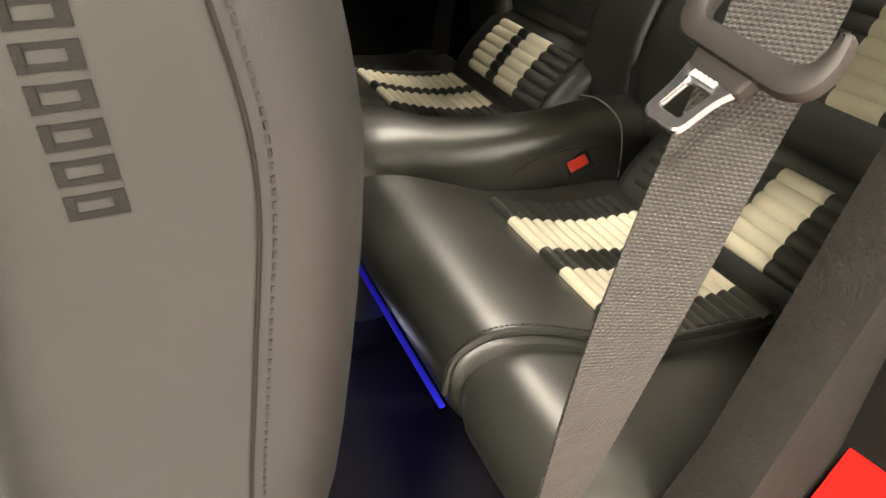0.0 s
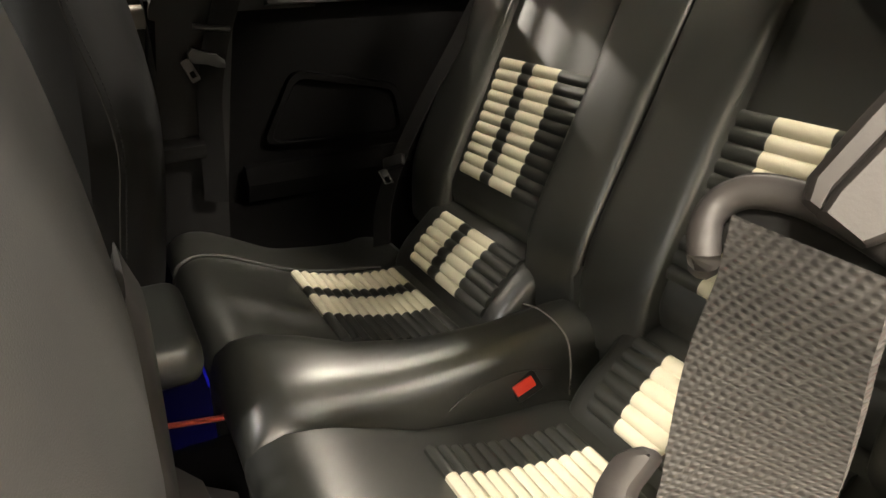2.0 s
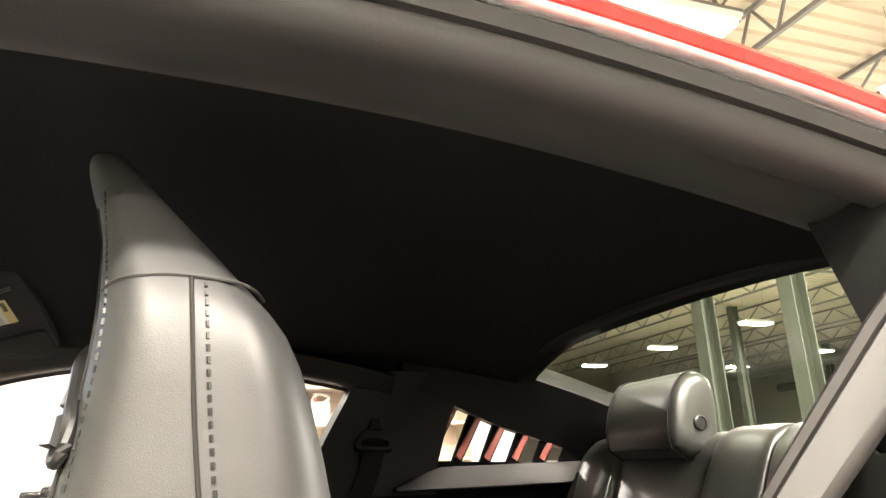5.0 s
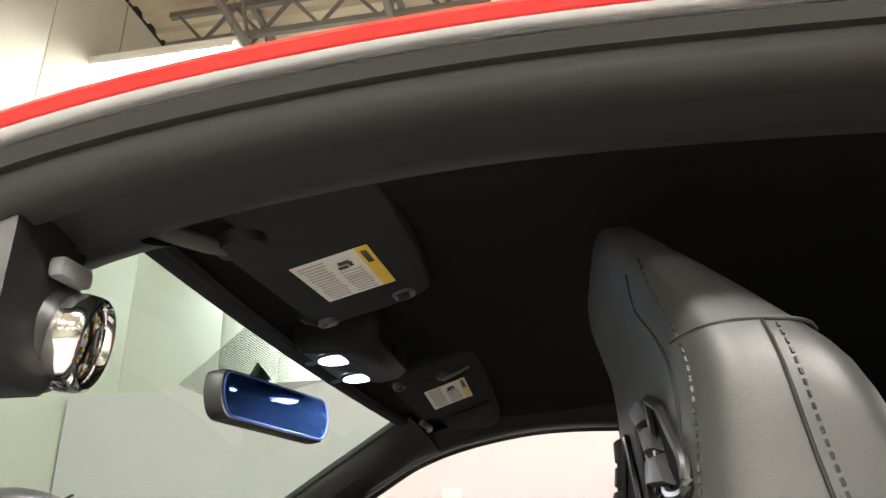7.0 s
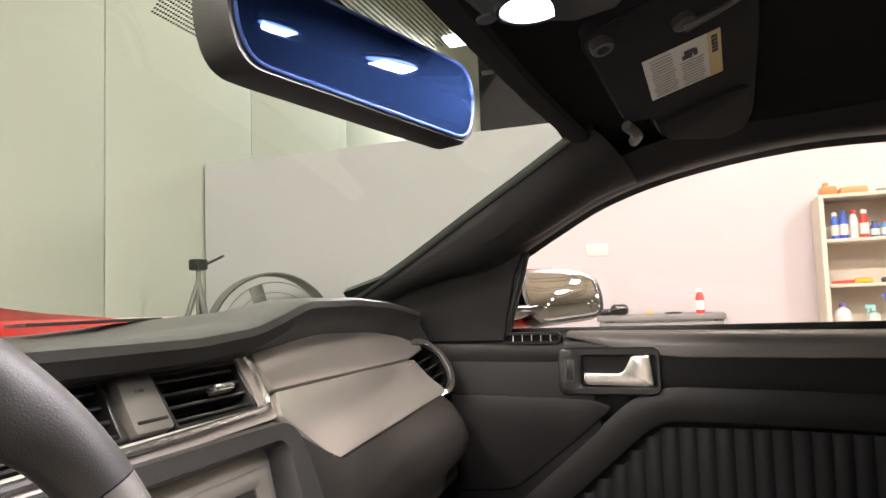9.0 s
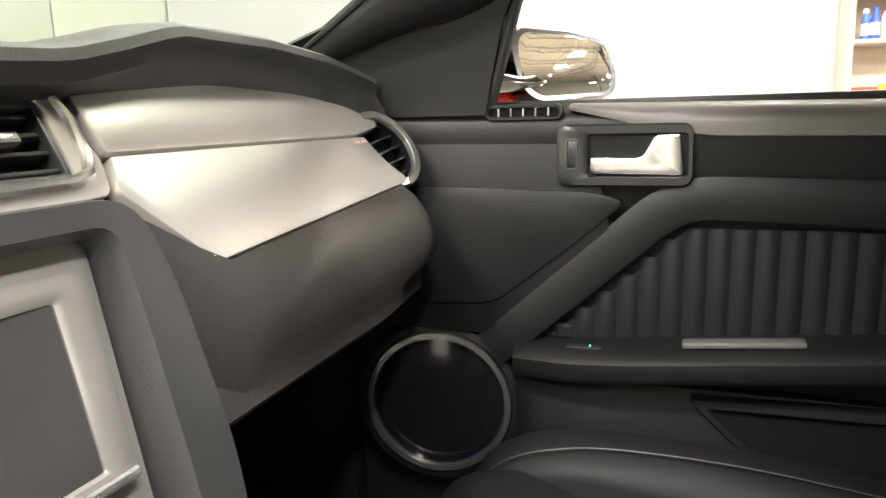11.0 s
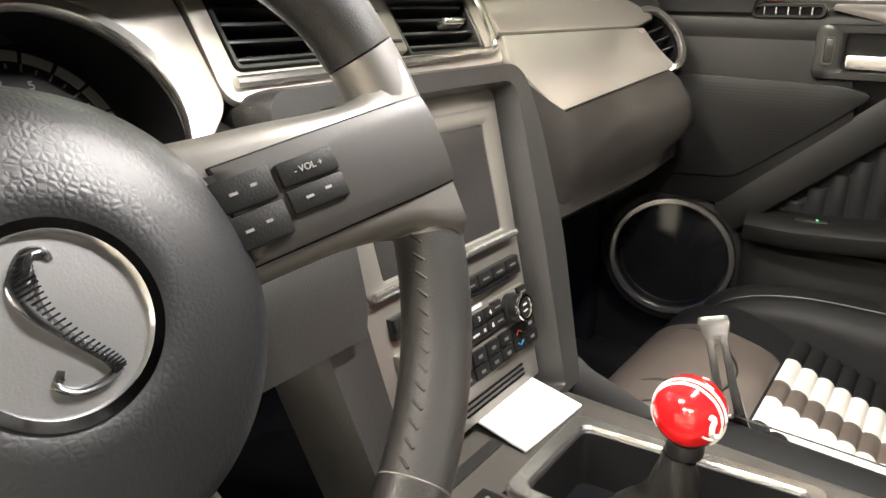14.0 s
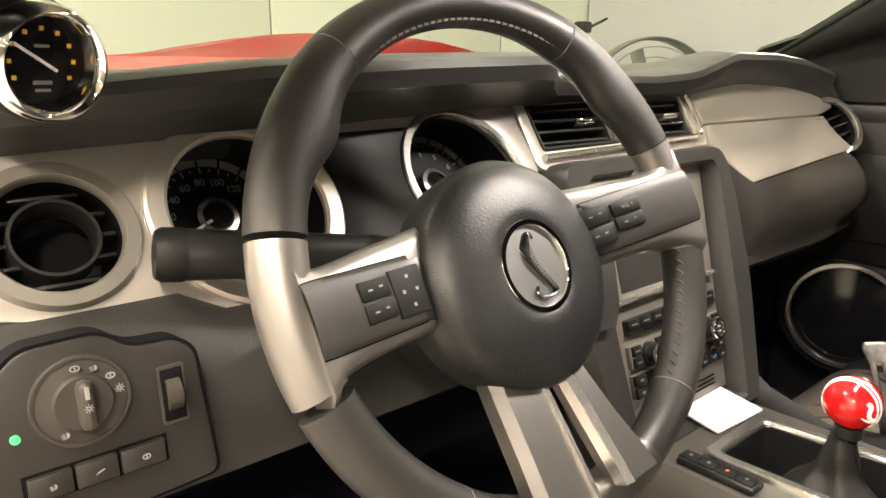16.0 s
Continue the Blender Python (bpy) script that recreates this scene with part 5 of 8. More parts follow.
for kx in (-0.058, 0.070):
    kb = part("knob", lathe([(0.0145, 0.0), (0.0145, 0.005), (0.0125, 0.006), (0.0125, 0.016), (0.0110, 0.018), (0.0, 0.018)], MS @ Matrix.Translation((kx, S(0.716), 0.004)), 36), SMOOTH_PLASTIC, radio, "round black rotary knob")
    part("knob_ring", ring_plate(circle(0.0132, n=36), circle(0.0098, n=36), 0.004, MS @ Matrix.Translation((kx, S(0.716), 0.0232)), 0.001), CHROME, kb)
    bars([(kx, S(0.716) + 0.003, 0.006, 0.0014), (kx, S(0.716) - 0.003, 0.007, 0.0014)], MS @ Matrix.Translation((0, 0, 0.0224)), ICON, kb)
    for sx in (-1, 1):
        for j, zz in enumerate((0.7245, 0.7115)):
            if abs(kx + sx * 0.022) < 0.1:
                bb = part("button", box(kx + sx * 0.0235, S(zz), 0.005, 0.016, 0.011, 0.005, 0.001, MS), PLASTIC, radio)
                bars([(kx + sx * 0.0235, S(zz), 0.009, 0.0014)], MS @ Matrix.Translation((0, 0, 0.0077)), DIM_ICON, bb)
for k, txt in enumerate(("1", "2", "3", "4")):
    x = -0.022 + 0.0185 * k
    b = part("button", box(x, S(0.7235), 0.005, 0.0175, 0.010, 0.005, 0.001, MS), PLASTIC, radio)
    words(txt, 0.0065, MS @ Matrix.Translation((x, S(0.7235), 0.0079)), ICON, b, "key_number")
b = part("button", box(0.006, S(0.7115), 0.005, 0.038, 0.010, 0.005, 0.001, MS), PLASTIC, radio)
bars([(0.006, S(0.7115), 0.010, 0.002), (-0.008, S(0.7115), 0.003, 0.003), (0.020, S(0.7115), 0.003, 0.003)], MS @ Matrix.Translation((0, 0, 0.0077)), ICON, b)
for x, txt in ((-0.024, "5"), (0.034, "6")):
    b = part("button", box(x, S(0.7115), 0.005, 0.015, 0.010, 0.005, 0.001, MS), PLASTIC, radio)
    words(txt, 0.0065, MS @ Matrix.Translation((x, S(0.7115), 0.0079)), ICON, b, "key_number")
hv = part("climate_strip", box(0.006, S(0.6855), 0.0, 0.198, 0.028, 0.008, 0.002, MS), STACK_SILVER, stack)
for col in range(9):
    x = -0.083 + 0.0222 * col
    tall = col in (1, 7)
    for j, zz in enumerate((0.6925, 0.679)):
        if tall and j == 1:
            continue
        b = part("button", box(x, S(0.6857 if tall else zz), 0.005, 0.0205, 0.0258 if tall else 0.0122, 0.005, 0.001, MS), PLASTIC, hv)
        if tall:
            for sgn, mat in ((1, ICON_RED), (-1, ICON_BLUE)):
                part("arrow_mark", tube([MS @ Vector((x - 0.005, S(0.6857) + sgn * 0.004, 0.0077)), MS @ Vector((x, S(0.6857) + sgn * 0.0075, 0.0077)), MS @ Vector((x + 0.005, S(0.6857) + sgn * 0.004, 0.0077))], 0.0007, 5), mat, b)
        else:
            bars([(x, S(zz), 0.006, 0.0028)], MS @ Matrix.Translation((0, 0, 0.0077)), DIM_ICON, b)
for zz in (0.656, 0.651, 0.646):
    part("grille_line", box(0.03, S(zz), -0.0015, 0.10, 0.0016, 0.002, 0, MS), DEEP, stack)

# ---- steering wheel ----
TH = radians(26)
MW = frame_at((-0.37, 0.0, 0.930), (1, 0, 0), (0, math.sin(TH), math.cos(TH))) @ Matrix.Rotation(radians(4.0), 4, "Z")
MH = MW @ Matrix.Translation((0, 0, -0.030))   # hub and spokes lie deeper than the rim
TR, YR = radians(22.03), radians(-3.38)
MRIM = frame_at((-0.3709, 0.0109, 0.9100), (math.cos(YR), math.sin(YR), 0), (-math.sin(YR) * math.sin(TR), math.cos(YR) * math.sin(TR), math.cos(TR)))
RIM_R = 0.1781
wheel = thing("steering_wheel", "black leather sports steering wheel with silver spokes", "steering wheel")


def rim_arc(a0, a1, R=RIM_R, r=0.0161, n=30, flat=0.95, swell=0.10):
    rings = []
    for k in range(n + 1):
        a = radians(a0 + (a1 - a0) * k / n)
        c = Vector((R * math.cos(a), R * math.sin(a), 0))
        d = Vector((math.cos(a), math.sin(a), 0))
        deg = (a0 + (a1 - a0) * k / n) % 360
        near = min(abs(deg - c0) for c0 in (40, 150, 214, 332))
        rr = r * (1.0 + swell * max(0.0, min(1.0, (34 - near) / 14)))
        thumb = 0.0095 * (swell > 0) * max(math.exp(-((deg - c0) / 8.5) ** 2) for c0 in (40, 147))
        rings.append([MRIM @ (c + d * (math.cos(b) * rr - thumb * max(0.0, -math.cos(b))) + Vector((0, 0, math.sin(b) * rr * flat))) for b in (2 * math.pi * j / 24 for j in range(24))])
    return loft(rings)


for a0, a1, mat, lab in ((60.3, 129.7, RIM_LEATHER, "smooth leather top of the rim"), (21.3, 59.8, RIM_GRIP, "perforated leather grip"), (130.2, 169.4, RIM_GRIP, "perforated leather grip"), (200.6, 235.8, RIM_GRIP, "leather grip"), (313.2, 351.5, RIM_GRIP, "leather grip"), (236.2, 246, RIM_LEATHER, "leather lower rim"), (293, 312.8, RIM_LEATHER, "leather lower rim")):
    part("rim", rim_arc(a0, a1), mat, wheel, lab)
for a in (60.05, 129.95, 236.0, 313.0):
    part("rim_seam", tube([MRIM @ (Vector((RIM_R * math.cos(radians(a)), RIM_R * math.sin(radians(a)), 0)) + Vector((math.cos(radians(a)), math.sin(radians(a)), 0)) * math.cos(b) * 0.0172 + Vector((0, 0, math.sin(b) * 0.0164))) for b in (2 * math.pi * j / 20 for j in range(20))], 0.0006, 5, True), THREAD, wheel)
for s in (-1, 1):
    a0, a1 = (200, 238) if s < 0 else (314, 351)
    if s > 0:
        part("stitching", join(*[tube([MRIM @ Vector(((0.1624 + dr) * math.cos(radians(a)), (0.1624 + dr) * math.sin(radians(a)), 0.006 + dw)) for dr, a, dw in ((0.0005, b, 0.004), (-0.0012, b + 1.2, 0.0), (0.0006, b + 2.2, -0.005))], 0.0008, 5) for b in range(a0, a1, 3)]), RIM_LEATHER, wheel)
    part("stitching", stitches([MRIM @ Vector((0.1642 * math.cos(radians(a)), 0.1642 * math.sin(radians(a)), 0.008)) for a in (range(24, 130, 2) if s > 0 else range(132, 164, 2))], 0.006, 0.004, 0.0008), THREAD, wheel)

FACE_SLOPE = {1: 0.38, -1: 0.19}   # the wheel is turned a little, so its two spokes stand unevenly


def face_w(u, s):
    """How far the spoke's face stands forward at a distance u from the hub."""
    return -0.034 + FACE_SLOPE[s] * (u - 0.058)


def spoke_loft(s, rows, back, crown=0.0015, edge=0.0055):
    """rows: (u, top, bottom, lift) of a band; it follows the spoke's face with softly rounded edges."""
    fine = [(p.x, p.y, p.z) for p in spline([(u, vt, vb) for u, vt, vb, lift in rows], 4)]
    lift = rows[0][3]
    rings = []
    for u, vt, vb in fine:
        w = face_w(u, s) + lift
        uu = u if s > 0 else u + 0.012 * max(0.0, min(1.0, (0.178 - u) / 0.030))
        h = vt - vb
        ring = []
        for k in range(15):
            f = k / 14
            d = min(f, 1 - f) * h
            drop = edge * max(0.0, 1 - d / 0.007) ** 2
            ring.append(MW @ Vector((s * uu, vt - h * f, w + crown * math.sin(math.pi * f) - drop)))
        ring += [MW @ Vector((s * uu, vb, w - back)), MW @ Vector((s * uu, vt, w - back))]
        rings.append(ring)
    return loft(rings)


for s in (-1, 1):
    # silver body flares into the rim; a dark panel is let into it between the upper and lower arms
    sp = part("spoke", spoke_loft(s, [(0.056, 0.024, -0.044, 0), (0.085, 0.0205, -0.0445, 0), (0.110, 0.018, -0.0450, 0), (0.132, 0.0150, -0.0465, 0), (0.150, 0.0140, -0.0495, 0), (0.160, 0.0185, -0.0540, 0), (0.168, 0.0260, -0.0595, 0), (0.176, 0.0310, -0.0620, 0)], 0.026), WHEEL_SILVER, wheel, "satin silver spoke", 70)
    part("panel_seam", spoke_loft(s, [(0.079, 0.0068, -0.0372, 0.0024), (0.110, 0.0070, -0.0372, 0.0024), (0.140, 0.0070, -0.0372, 0.0024), (0.162, 0.0068, -0.0372, 0.0024), (0.176, 0.0062, -0.0368, 0.0024)], 0.004, edge=0.001), DEEP, sp)
    part("spoke_panel", spoke_loft(s, [(0.080, 0.006, -0.0364, 0.0034), (0.110, 0.0062, -0.0364, 0.0034), (0.140, 0.0062, -0.0364, 0.0034), (0.162, 0.006, -0.0364, 0.0034), (0.176, 0.0055, -0.036, 0.0034)], 0.004, edge=0.0012), SPOKE_PANEL, sp, "dark satin spoke panel", 70)
    part("rim_cap", rim_arc(21.0 if s > 0 else 170.6, -10.0 if s > 0 else 198.4, RIM_R, 0.0174, 30, swell=0.0), WHEEL_SILVER, sp, "satin end of the spoke round the rim", 70)
    MQ = MW @ Matrix.Translation((s * 0.058 - (0.014 if s < 0 else 0.0), 0, -0.034)) @ Matrix.Rotation(-s * math.atan(FACE_SLOPE[s]), 4, "Y") @ Matrix.Translation((-s * 0.058, 0, -0.0135))
    pod = part("switch_pod", plate(rounded([(s * x, y) for x, y in ([(0.070, 0.0045), (0.134, -0.0008), (0.1365, -0.010), (0.134, -0.0245), (0.070, -0.038)] if s > 0 else [(0.066, -0.038), (0.131, -0.0275), (0.134, -0.012), (0.130, -0.001), (0.066, 0.0045)])], 0.003), 0.006, MQ @ Matrix.Translation((0, 0, 0.0165)), bevel=0.001), SMOOTH_PLASTIC, sp, "black switch pod")
    spots = ((0.0900, -0.0068, 0.0265, 0.0140), (0.1190, -0.0068, 0.0265, 0.0105), (0.0900, -0.0225, 0.0265, 0.0145), (0.1190, -0.0186, 0.0265, 0.0105)) if s > 0 else ((0.1160, -0.0080, 0.0240, 0.0120), (0.1160, -0.0212, 0.0240, 0.0115), (0.0885, -0.0150, 0.0270, 0.0300))
    for x, y, w, h in spots:
        kb = part("button", box(s * x, y, 0.0178, w, h, 0.004, 0.001, MQ), PLASTIC, pod)
        mk = MQ @ Matrix.Translation((0, 0, 0.0201))
        if (x, s, y) == (0.1190, 1, -0.0068):
            words("- VOL +", 0.0040, mk @ Matrix.Translation((s * x, y, 0)), PRINT, kb, "key_word")
        elif h < 0.02:
            bars([(s * x - 0.0045, y, 0.0034, 0.0012)], mk, PRINT, kb)
            bars([(s * x + 0.0045, y + 0.0008, 0.0028, 0.0012)], mk, PRINT, kb)
        else:
            for bx_, by_ in ((-0.006, 0), (0.006, 0), (0, 0.009), (0, -0.009)):
                bars([(s * x + bx_, y + by_, 0.0022, 0.0022)], mk, PRINT, kb)

# lower double spoke: two sloping arms with bright bevelled edges, a dark gap between
def slope(u, v, lift=0.0):
    f = max(0.0, min(1.0, (-v - 0.07) / 0.10))
    return MW @ Vector((u - 0.014 * f, v - 0.021 * f, -0.040 + 0.040 * f + lift))


for s in (-1, 1):
    rows_ = ((-0.070, 0.009, 0.030), (-0.100, 0.010, 0.036), (-0.130, 0.0115, 0.043), (-0.152, 0.013, 0.051), (-0.164, 0.013, 0.054))
    if s < 0:
        rows_ = tuple((v, a, b + w) for (v, a, b), w in zip(rows_, (0.020, 0.018, 0.014, 0.009, 0.003)))
    arm_ = part("lower_spoke", loft([[slope(s * a, v, -0.018), slope(s * a, v, -0.003), slope(s * (a + 0.003), v), slope(s * (b - 0.006), v, 0.001), slope(s * b, v, -0.006), slope(s * b, v, -0.018)] for v, a, b in rows_]), SPOKE_GREY, wheel, "dark satin lower spoke")
    part("bevelled_edge", loft([[slope(s * (a - 0.0005), v, -0.010), slope(s * (a - 0.0005), v, 0.0), slope(s * (a + 0.0055), v, 0.0025), slope(s * (a + 0.006), v, -0.004)] for v, a, b in rows_]), BRIGHT, arm_, "bright bevelled edge")
part("lower_joint", rim_arc(246.2, 292.8, RIM_R, 0.0170, 14), SPOKE_GREY, wheel, "silver lower end of the spoke")

# airbag cover: domed round pad
MP = MH @ Matrix.Translation((0, -0.027, -0.004))
rings = []
for r, h in ((0.0885, -0.028), (0.090, -0.010), (0.0895, 0.004), (0.086, 0.011), (0.078, 0.0165), (0.064, 0.0205), (0.046, 0.0225), (0.036, 0.0228), (0.034, 0.0215), (0.033, 0.019), (0.0, 0.019)):
    rings.append((r, h))
part("horn_pad", lathe(rings, MP @ Matrix.Diagonal((0.94, 0.93, 1, 1)), 72), HORN, wheel, "round grained airbag cover")
words("AIRBAG", 0.0062, MP @ Matrix.Translation((0.004, -0.0445, 0.0218)), HORN, wheel, "embossed_word", 0.0003)
em = part("emblem", lathe([(0.0325, 0.018), (0.0325, 0.0205), (0.0, 0.0205)], MP, 48), material("brushed_emblem_metal", (0.50, 0.50, 0.505), 0.32, 0.85, bump=0.1, scale=900), wheel, "brushed round metal emblem")
part("emblem_ring", ring_plate(circle(0.0335, n=48), circle(0.0285, n=48), 0.004, MP @ Matrix.Translation((0, 0, 0.0235)), 0.0015), CHROME, em)
sp_pts = [(0.0065, 0.0185, 0.0020), (0.0055, 0.0222, 0.0040), (0.0005, 0.0228, 0.0058), (-0.0035, 0.0180, 0.0072), (-0.0045, 0.0115, 0.0080), (-0.0030, 0.0040, 0.0068), (0.0010, -0.0040, 0.0052), (0.0055, -0.0110, 0.0044), (0.0090, -0.0165, 0.0042), (0.0100, -0.0205, 0.0040), (0.0045, -0.0222, 0.0042), (-0.0035, -0.0212, 0.0044), (-0.0072, -0.0170, 0.0040), (-0.0050, -0.0135, 0.0026)]
path = spline([(x, y, w) for x, y, w in sp_pts], 4)
part("emblem_figure", tube([MP @ Vector((p.x, p.y, 0.0205)) for p in path], [p.z * 0.62 for p in path], 12, flat=0.45), material("dark_chrome", (0.16, 0.16, 0.17), 0.22, 0.95, bump=0), em, "raised curved chrome figure")
bm = bmesh.new()
for k, p in enumerate(path[9:37]):
    q = MP @ Matrix.Translation((p.x + 0.0006, p.y, 0.0226)) @ Matrix.Rotation(0.15, 4, "Z")
    bmesh.ops.create_cube(bm, size=1.0, matrix=q @ Matrix.Diagonal((p.z * 0.95, 0.0006, 0.0010, 1)))
part("scale_relief", bm, DEEP, em, smooth=0)["kind"] = "stuff"
# column shroud and stalks
part("column_shroud", loft([[MW @ Vector((x * 0.055, y * 0.055 - 0.03, h)) for x, y in circle(1, n=24)] for h in (-0.035, -0.06, -0.12, -0.2)]), SMOOTH_PLASTIC, wheel)
stalk = thing("indicator_stalk", "black round indicator stalk on the steering column", "stalk")
SA, SB = Vector((-0.42, 0.085, 0.900)), Vector((-0.566, 0.119, 0.917))
SD = (SB - SA).normalized()
part("arm", tube([SA, SA.lerp(SB, 0.55), SB], [0.013, 0.0155, 0.0165], 18), SMOOTH_PLASTIC, stalk)
part("tip", lathe([(0.0166, 0.0), (0.0172, 0.002), (0.0172, 0.014), (0.0150, 0.018), (0.0, 0.019)], Matrix.Translation(SB - SD * 0.002) @ SD.to_track_quat("Z", "Y").to_matrix().to_4x4(), 28), PLASTIC, stalk, "knurled end cap")
bars([(0, 0, 0.008, 0.003)], frame_at(SA.lerp(SB, 0.7) + Vector((0, -0.0145, 0.007)), (-SD.x, -SD.y, -SD.z), (0, 0.4, 0.9)), ICON, stalk)

# ---- centre console ----
con = thing("centre_console", "black plastic centre console with a shifter opening", "console")
CZ = 0.625
prof = [(-0.105, CZ - 0.30), (-0.11, CZ - 0.03), (-0.095, CZ - 0.003), (0.115, CZ - 0.003), (0.135, CZ - 0.012), (0.145, CZ - 0.05), (0.14, CZ - 0.30)]
part("body", join(loft([[(x, y, z) for x, z in prof] for y in (0.13, 0.026)]), loft([[(x, y, z) for x, z in prof] for y in (-0.190, -0.56)]), loft([[(x, y, z) for x, z in ((-0.105, CZ - 0.30), (-0.11, CZ - 0.03), (-0.095, CZ - 0.003), (-0.052, CZ - 0.003), (-0.052, CZ - 0.30))] for y in (0.026, -0.19)]), loft([[(x, y, z) for x, z in ((0.088, CZ - 0.30), (0.088, CZ - 0.003), (0.115, CZ - 0.003), (0.135, CZ - 0.012), (0.145, CZ - 0.05), (0.14, CZ - 0.30))] for y in (0.026, -0.19)])), CONSOLE_SATIN, con)
part("side_cheek", loft([[(x, y, z) for x, z in ((0.135, zt - 0.14), (0.150, zt - 0.02), (0.168, zt), (0.180, zt - 0.02), (0.175, zt - 0.3), (0.135, zt - 0.3))] for y, zt in ((0.15, 0.70), (0.10, 0.66), (0.05, 0.628), (-0.02, 0.606), (-0.12, 0.592), (-0.5, 0.58))]), PLASTIC, con, "grained black console cheek")
MCn = frame_at((0.018, -0.080, CZ), (1, 0, 0), (0, 1, 0))
part("shifter_frame", ring_plate(rounded([(-0.072, 0.106), (0.060, 0.106), (0.080, -0.108), (-0.068, -0.108)], 0.012, 5), rounded([(-0.060, 0.090), (0.046, 0.090), (0.066, -0.094), (-0.055, -0.094)], 0.010, 5), 0.02, MCn @ Matrix.Translation((0, 0, 0.006)), 0.003), BRIGHT, con, "bright polished shifter frame")
part("well", ring_plate(rounded([(-0.062, 0.096), (0.050, 0.096), (0.070, -0.098), (-0.060, -0.098)], 0.010, 5), rounded([(-0.058, 0.088), (0.044, 0.088), (0.064, -0.092), (-0.053, -0.092)], 0.009, 5), 0.056, MCn @ Matrix.Translation((0, 0, 0.002)), 0.001), SMOOTH_PLASTIC, con, "black well round the boot")
part("well_floor", box(0.018, -0.082, CZ - 0.056, 0.13, 0.19, 0.004), DEEP, con)
cf = rounded([(0.10, -0.200), (0.10, -0.285), (-0.075, -0.285), (-0.075, -0.200)], 0.014, 5)
part("cup_tray_frame", ring_plate(cf, rounded([(0.094, -0.206), (0.094, -0.279), (-0.069, -0.279), (-0.069, -0.206)], 0.010, 5), 0.006, Matrix.Translation((0, 0, CZ + 0.001)), 0.0015), BRIGHT, con, "slim bright tray frame")
sh = thing("gear_lever", "gear lever with a glossy red ball knob and black leather boot", "gear lever")
rings = []
for k in range(14):
    f = k / 13
    a = (1 - f) ** 1.5
    rx, ry = 0.0125 + 0.041 * a, 0.0125 + 0.072 * a
    z = CZ - 0.050 + 0.094 * f ** 1.35
    fold = 0.0045 * math.sin(2 * math.pi * 2.6 * f) * (1 - f) ** 0.6
    rings.append([(0.018 + (rx + fold + 0.006 * math.sin(5 * b + 4 * f) * (1 - f)) * math.cos(b), -0.088 + (ry + fold + 0.007 * math.sin(4 * b + 5 * f) * (1 - f)) * math.sin(b), z + 0.003 * math.sin(3 * b + 2 * f) * (1 - f)) for b in (2 * math.pi * j / 40 for j in range(40))])
part("boot", loft(rings), BOOT, sh, "creased black leather boot")
part("shaft", tube([(0.018, -0.090, CZ + 0.02), (0.017, -0.092, 0.690)], 0.0105, 18), GLOSS_BLACK, sh)
part("collar", lathe([(0.0135, 0.0), (0.0145, 0.003), (0.0135, 0.012), (0.0, 0.012)], Matrix.Translation((0.017, -0.092, 0.672)), 24), SMOOTH_PLASTIC, sh)
KC = Vector((0.016, -0.092, 0.709))
bm = bmesh.new()
bmesh.ops.create_uvsphere(bm, u_segments=40, v_segments=24, radius=0.0268, matrix=Matrix.Translation(KC))
kn = part("knob", bm, KNOB_RED, sh, "glossy red ball knob with white stripes")
for dx in (-0.0085, -0.0035):
    r = math.sqrt(0.02695 ** 2 - dx * dx)
    part("stripe", tube([KC + Vector((dx, r * math.cos(a), r * math.sin(a))) for a in (radians(-40 + 260 * k / 40) for k in range(41))], 0.0013, 6, flat=0.8), PURE_WHITE, kn)


def on_ball(u, v, r=0.0270):
    """A place on the knob; u round to the driver's rear, v up."""
    a, b = radians(u), radians(v)
    return KC + Vector((-math.sin(a) * math.cos(b), -math.cos(a) * math.cos(b), math.sin(b))) * r


fig = spline([(30, 22, 0), (25, 26, 0), (21, 20, 0), (25, 10, 0), (25, 0, 0), (20, -8, 0), (10, -10, 0), (20, -14, 0), (32, -10, 0), (38, -6, 0)], 4)
part("figure", tube([on_ball(p.x + 14, p.y - 4) for p in fig], [0.0006 + 0.0016 * math.sin(math.pi * min(1, k / len(fig) + 0.1)) for k in range(len(fig))], 6), PURE_WHITE, kn, "small white curved figure")
part("gear_pattern", join(*[tube([on_ball(u, 72, 0.0271), on_ball(u, 58, 0.0271)], 0.0006, 5) for u in (-60, 0, 60)]), PURE_WHITE, kn)
# park brake
hb_ = thing("park_brake", "raised silver park brake lever", "park brake")
p0, p1 = Vector((0.208, -0.094, 0.575)), Vector((0.128, -0.074, 0.732))
dv = (p1 - p0)
mb = frame_at(p0, dv, Vector((0.30, -0.93, 0.16)))
L = dv.length
lever = rounded([(0, -0.016), (L * 0.55, -0.0105), (L * 0.86, -0.0090), (L * 0.95, -0.0110), (L, -0.0135), (L + 0.008, -0.0125), (L + 0.008, 0.0125), (L, 0.0135), (L * 0.95, 0.0110), (L * 0.86, 0.0090), (L * 0.55, 0.0105), (0, 0.016)], 0.005)
part("lever", plate(lever, 0.0055, mb @ Matrix.Translation((0, 0, 0.0027)), [rrect(L * 0.62, 0.0058, 0.0028, L * 0.56, 0)], 0.0012), BRIGHT, hb_, "satin metal lever with a slot")
part("gaiter", tube([p0 - dv * 0.25, p0 + dv * 0.1], [0.03, 0.016], 14), LEATHER, hb_)
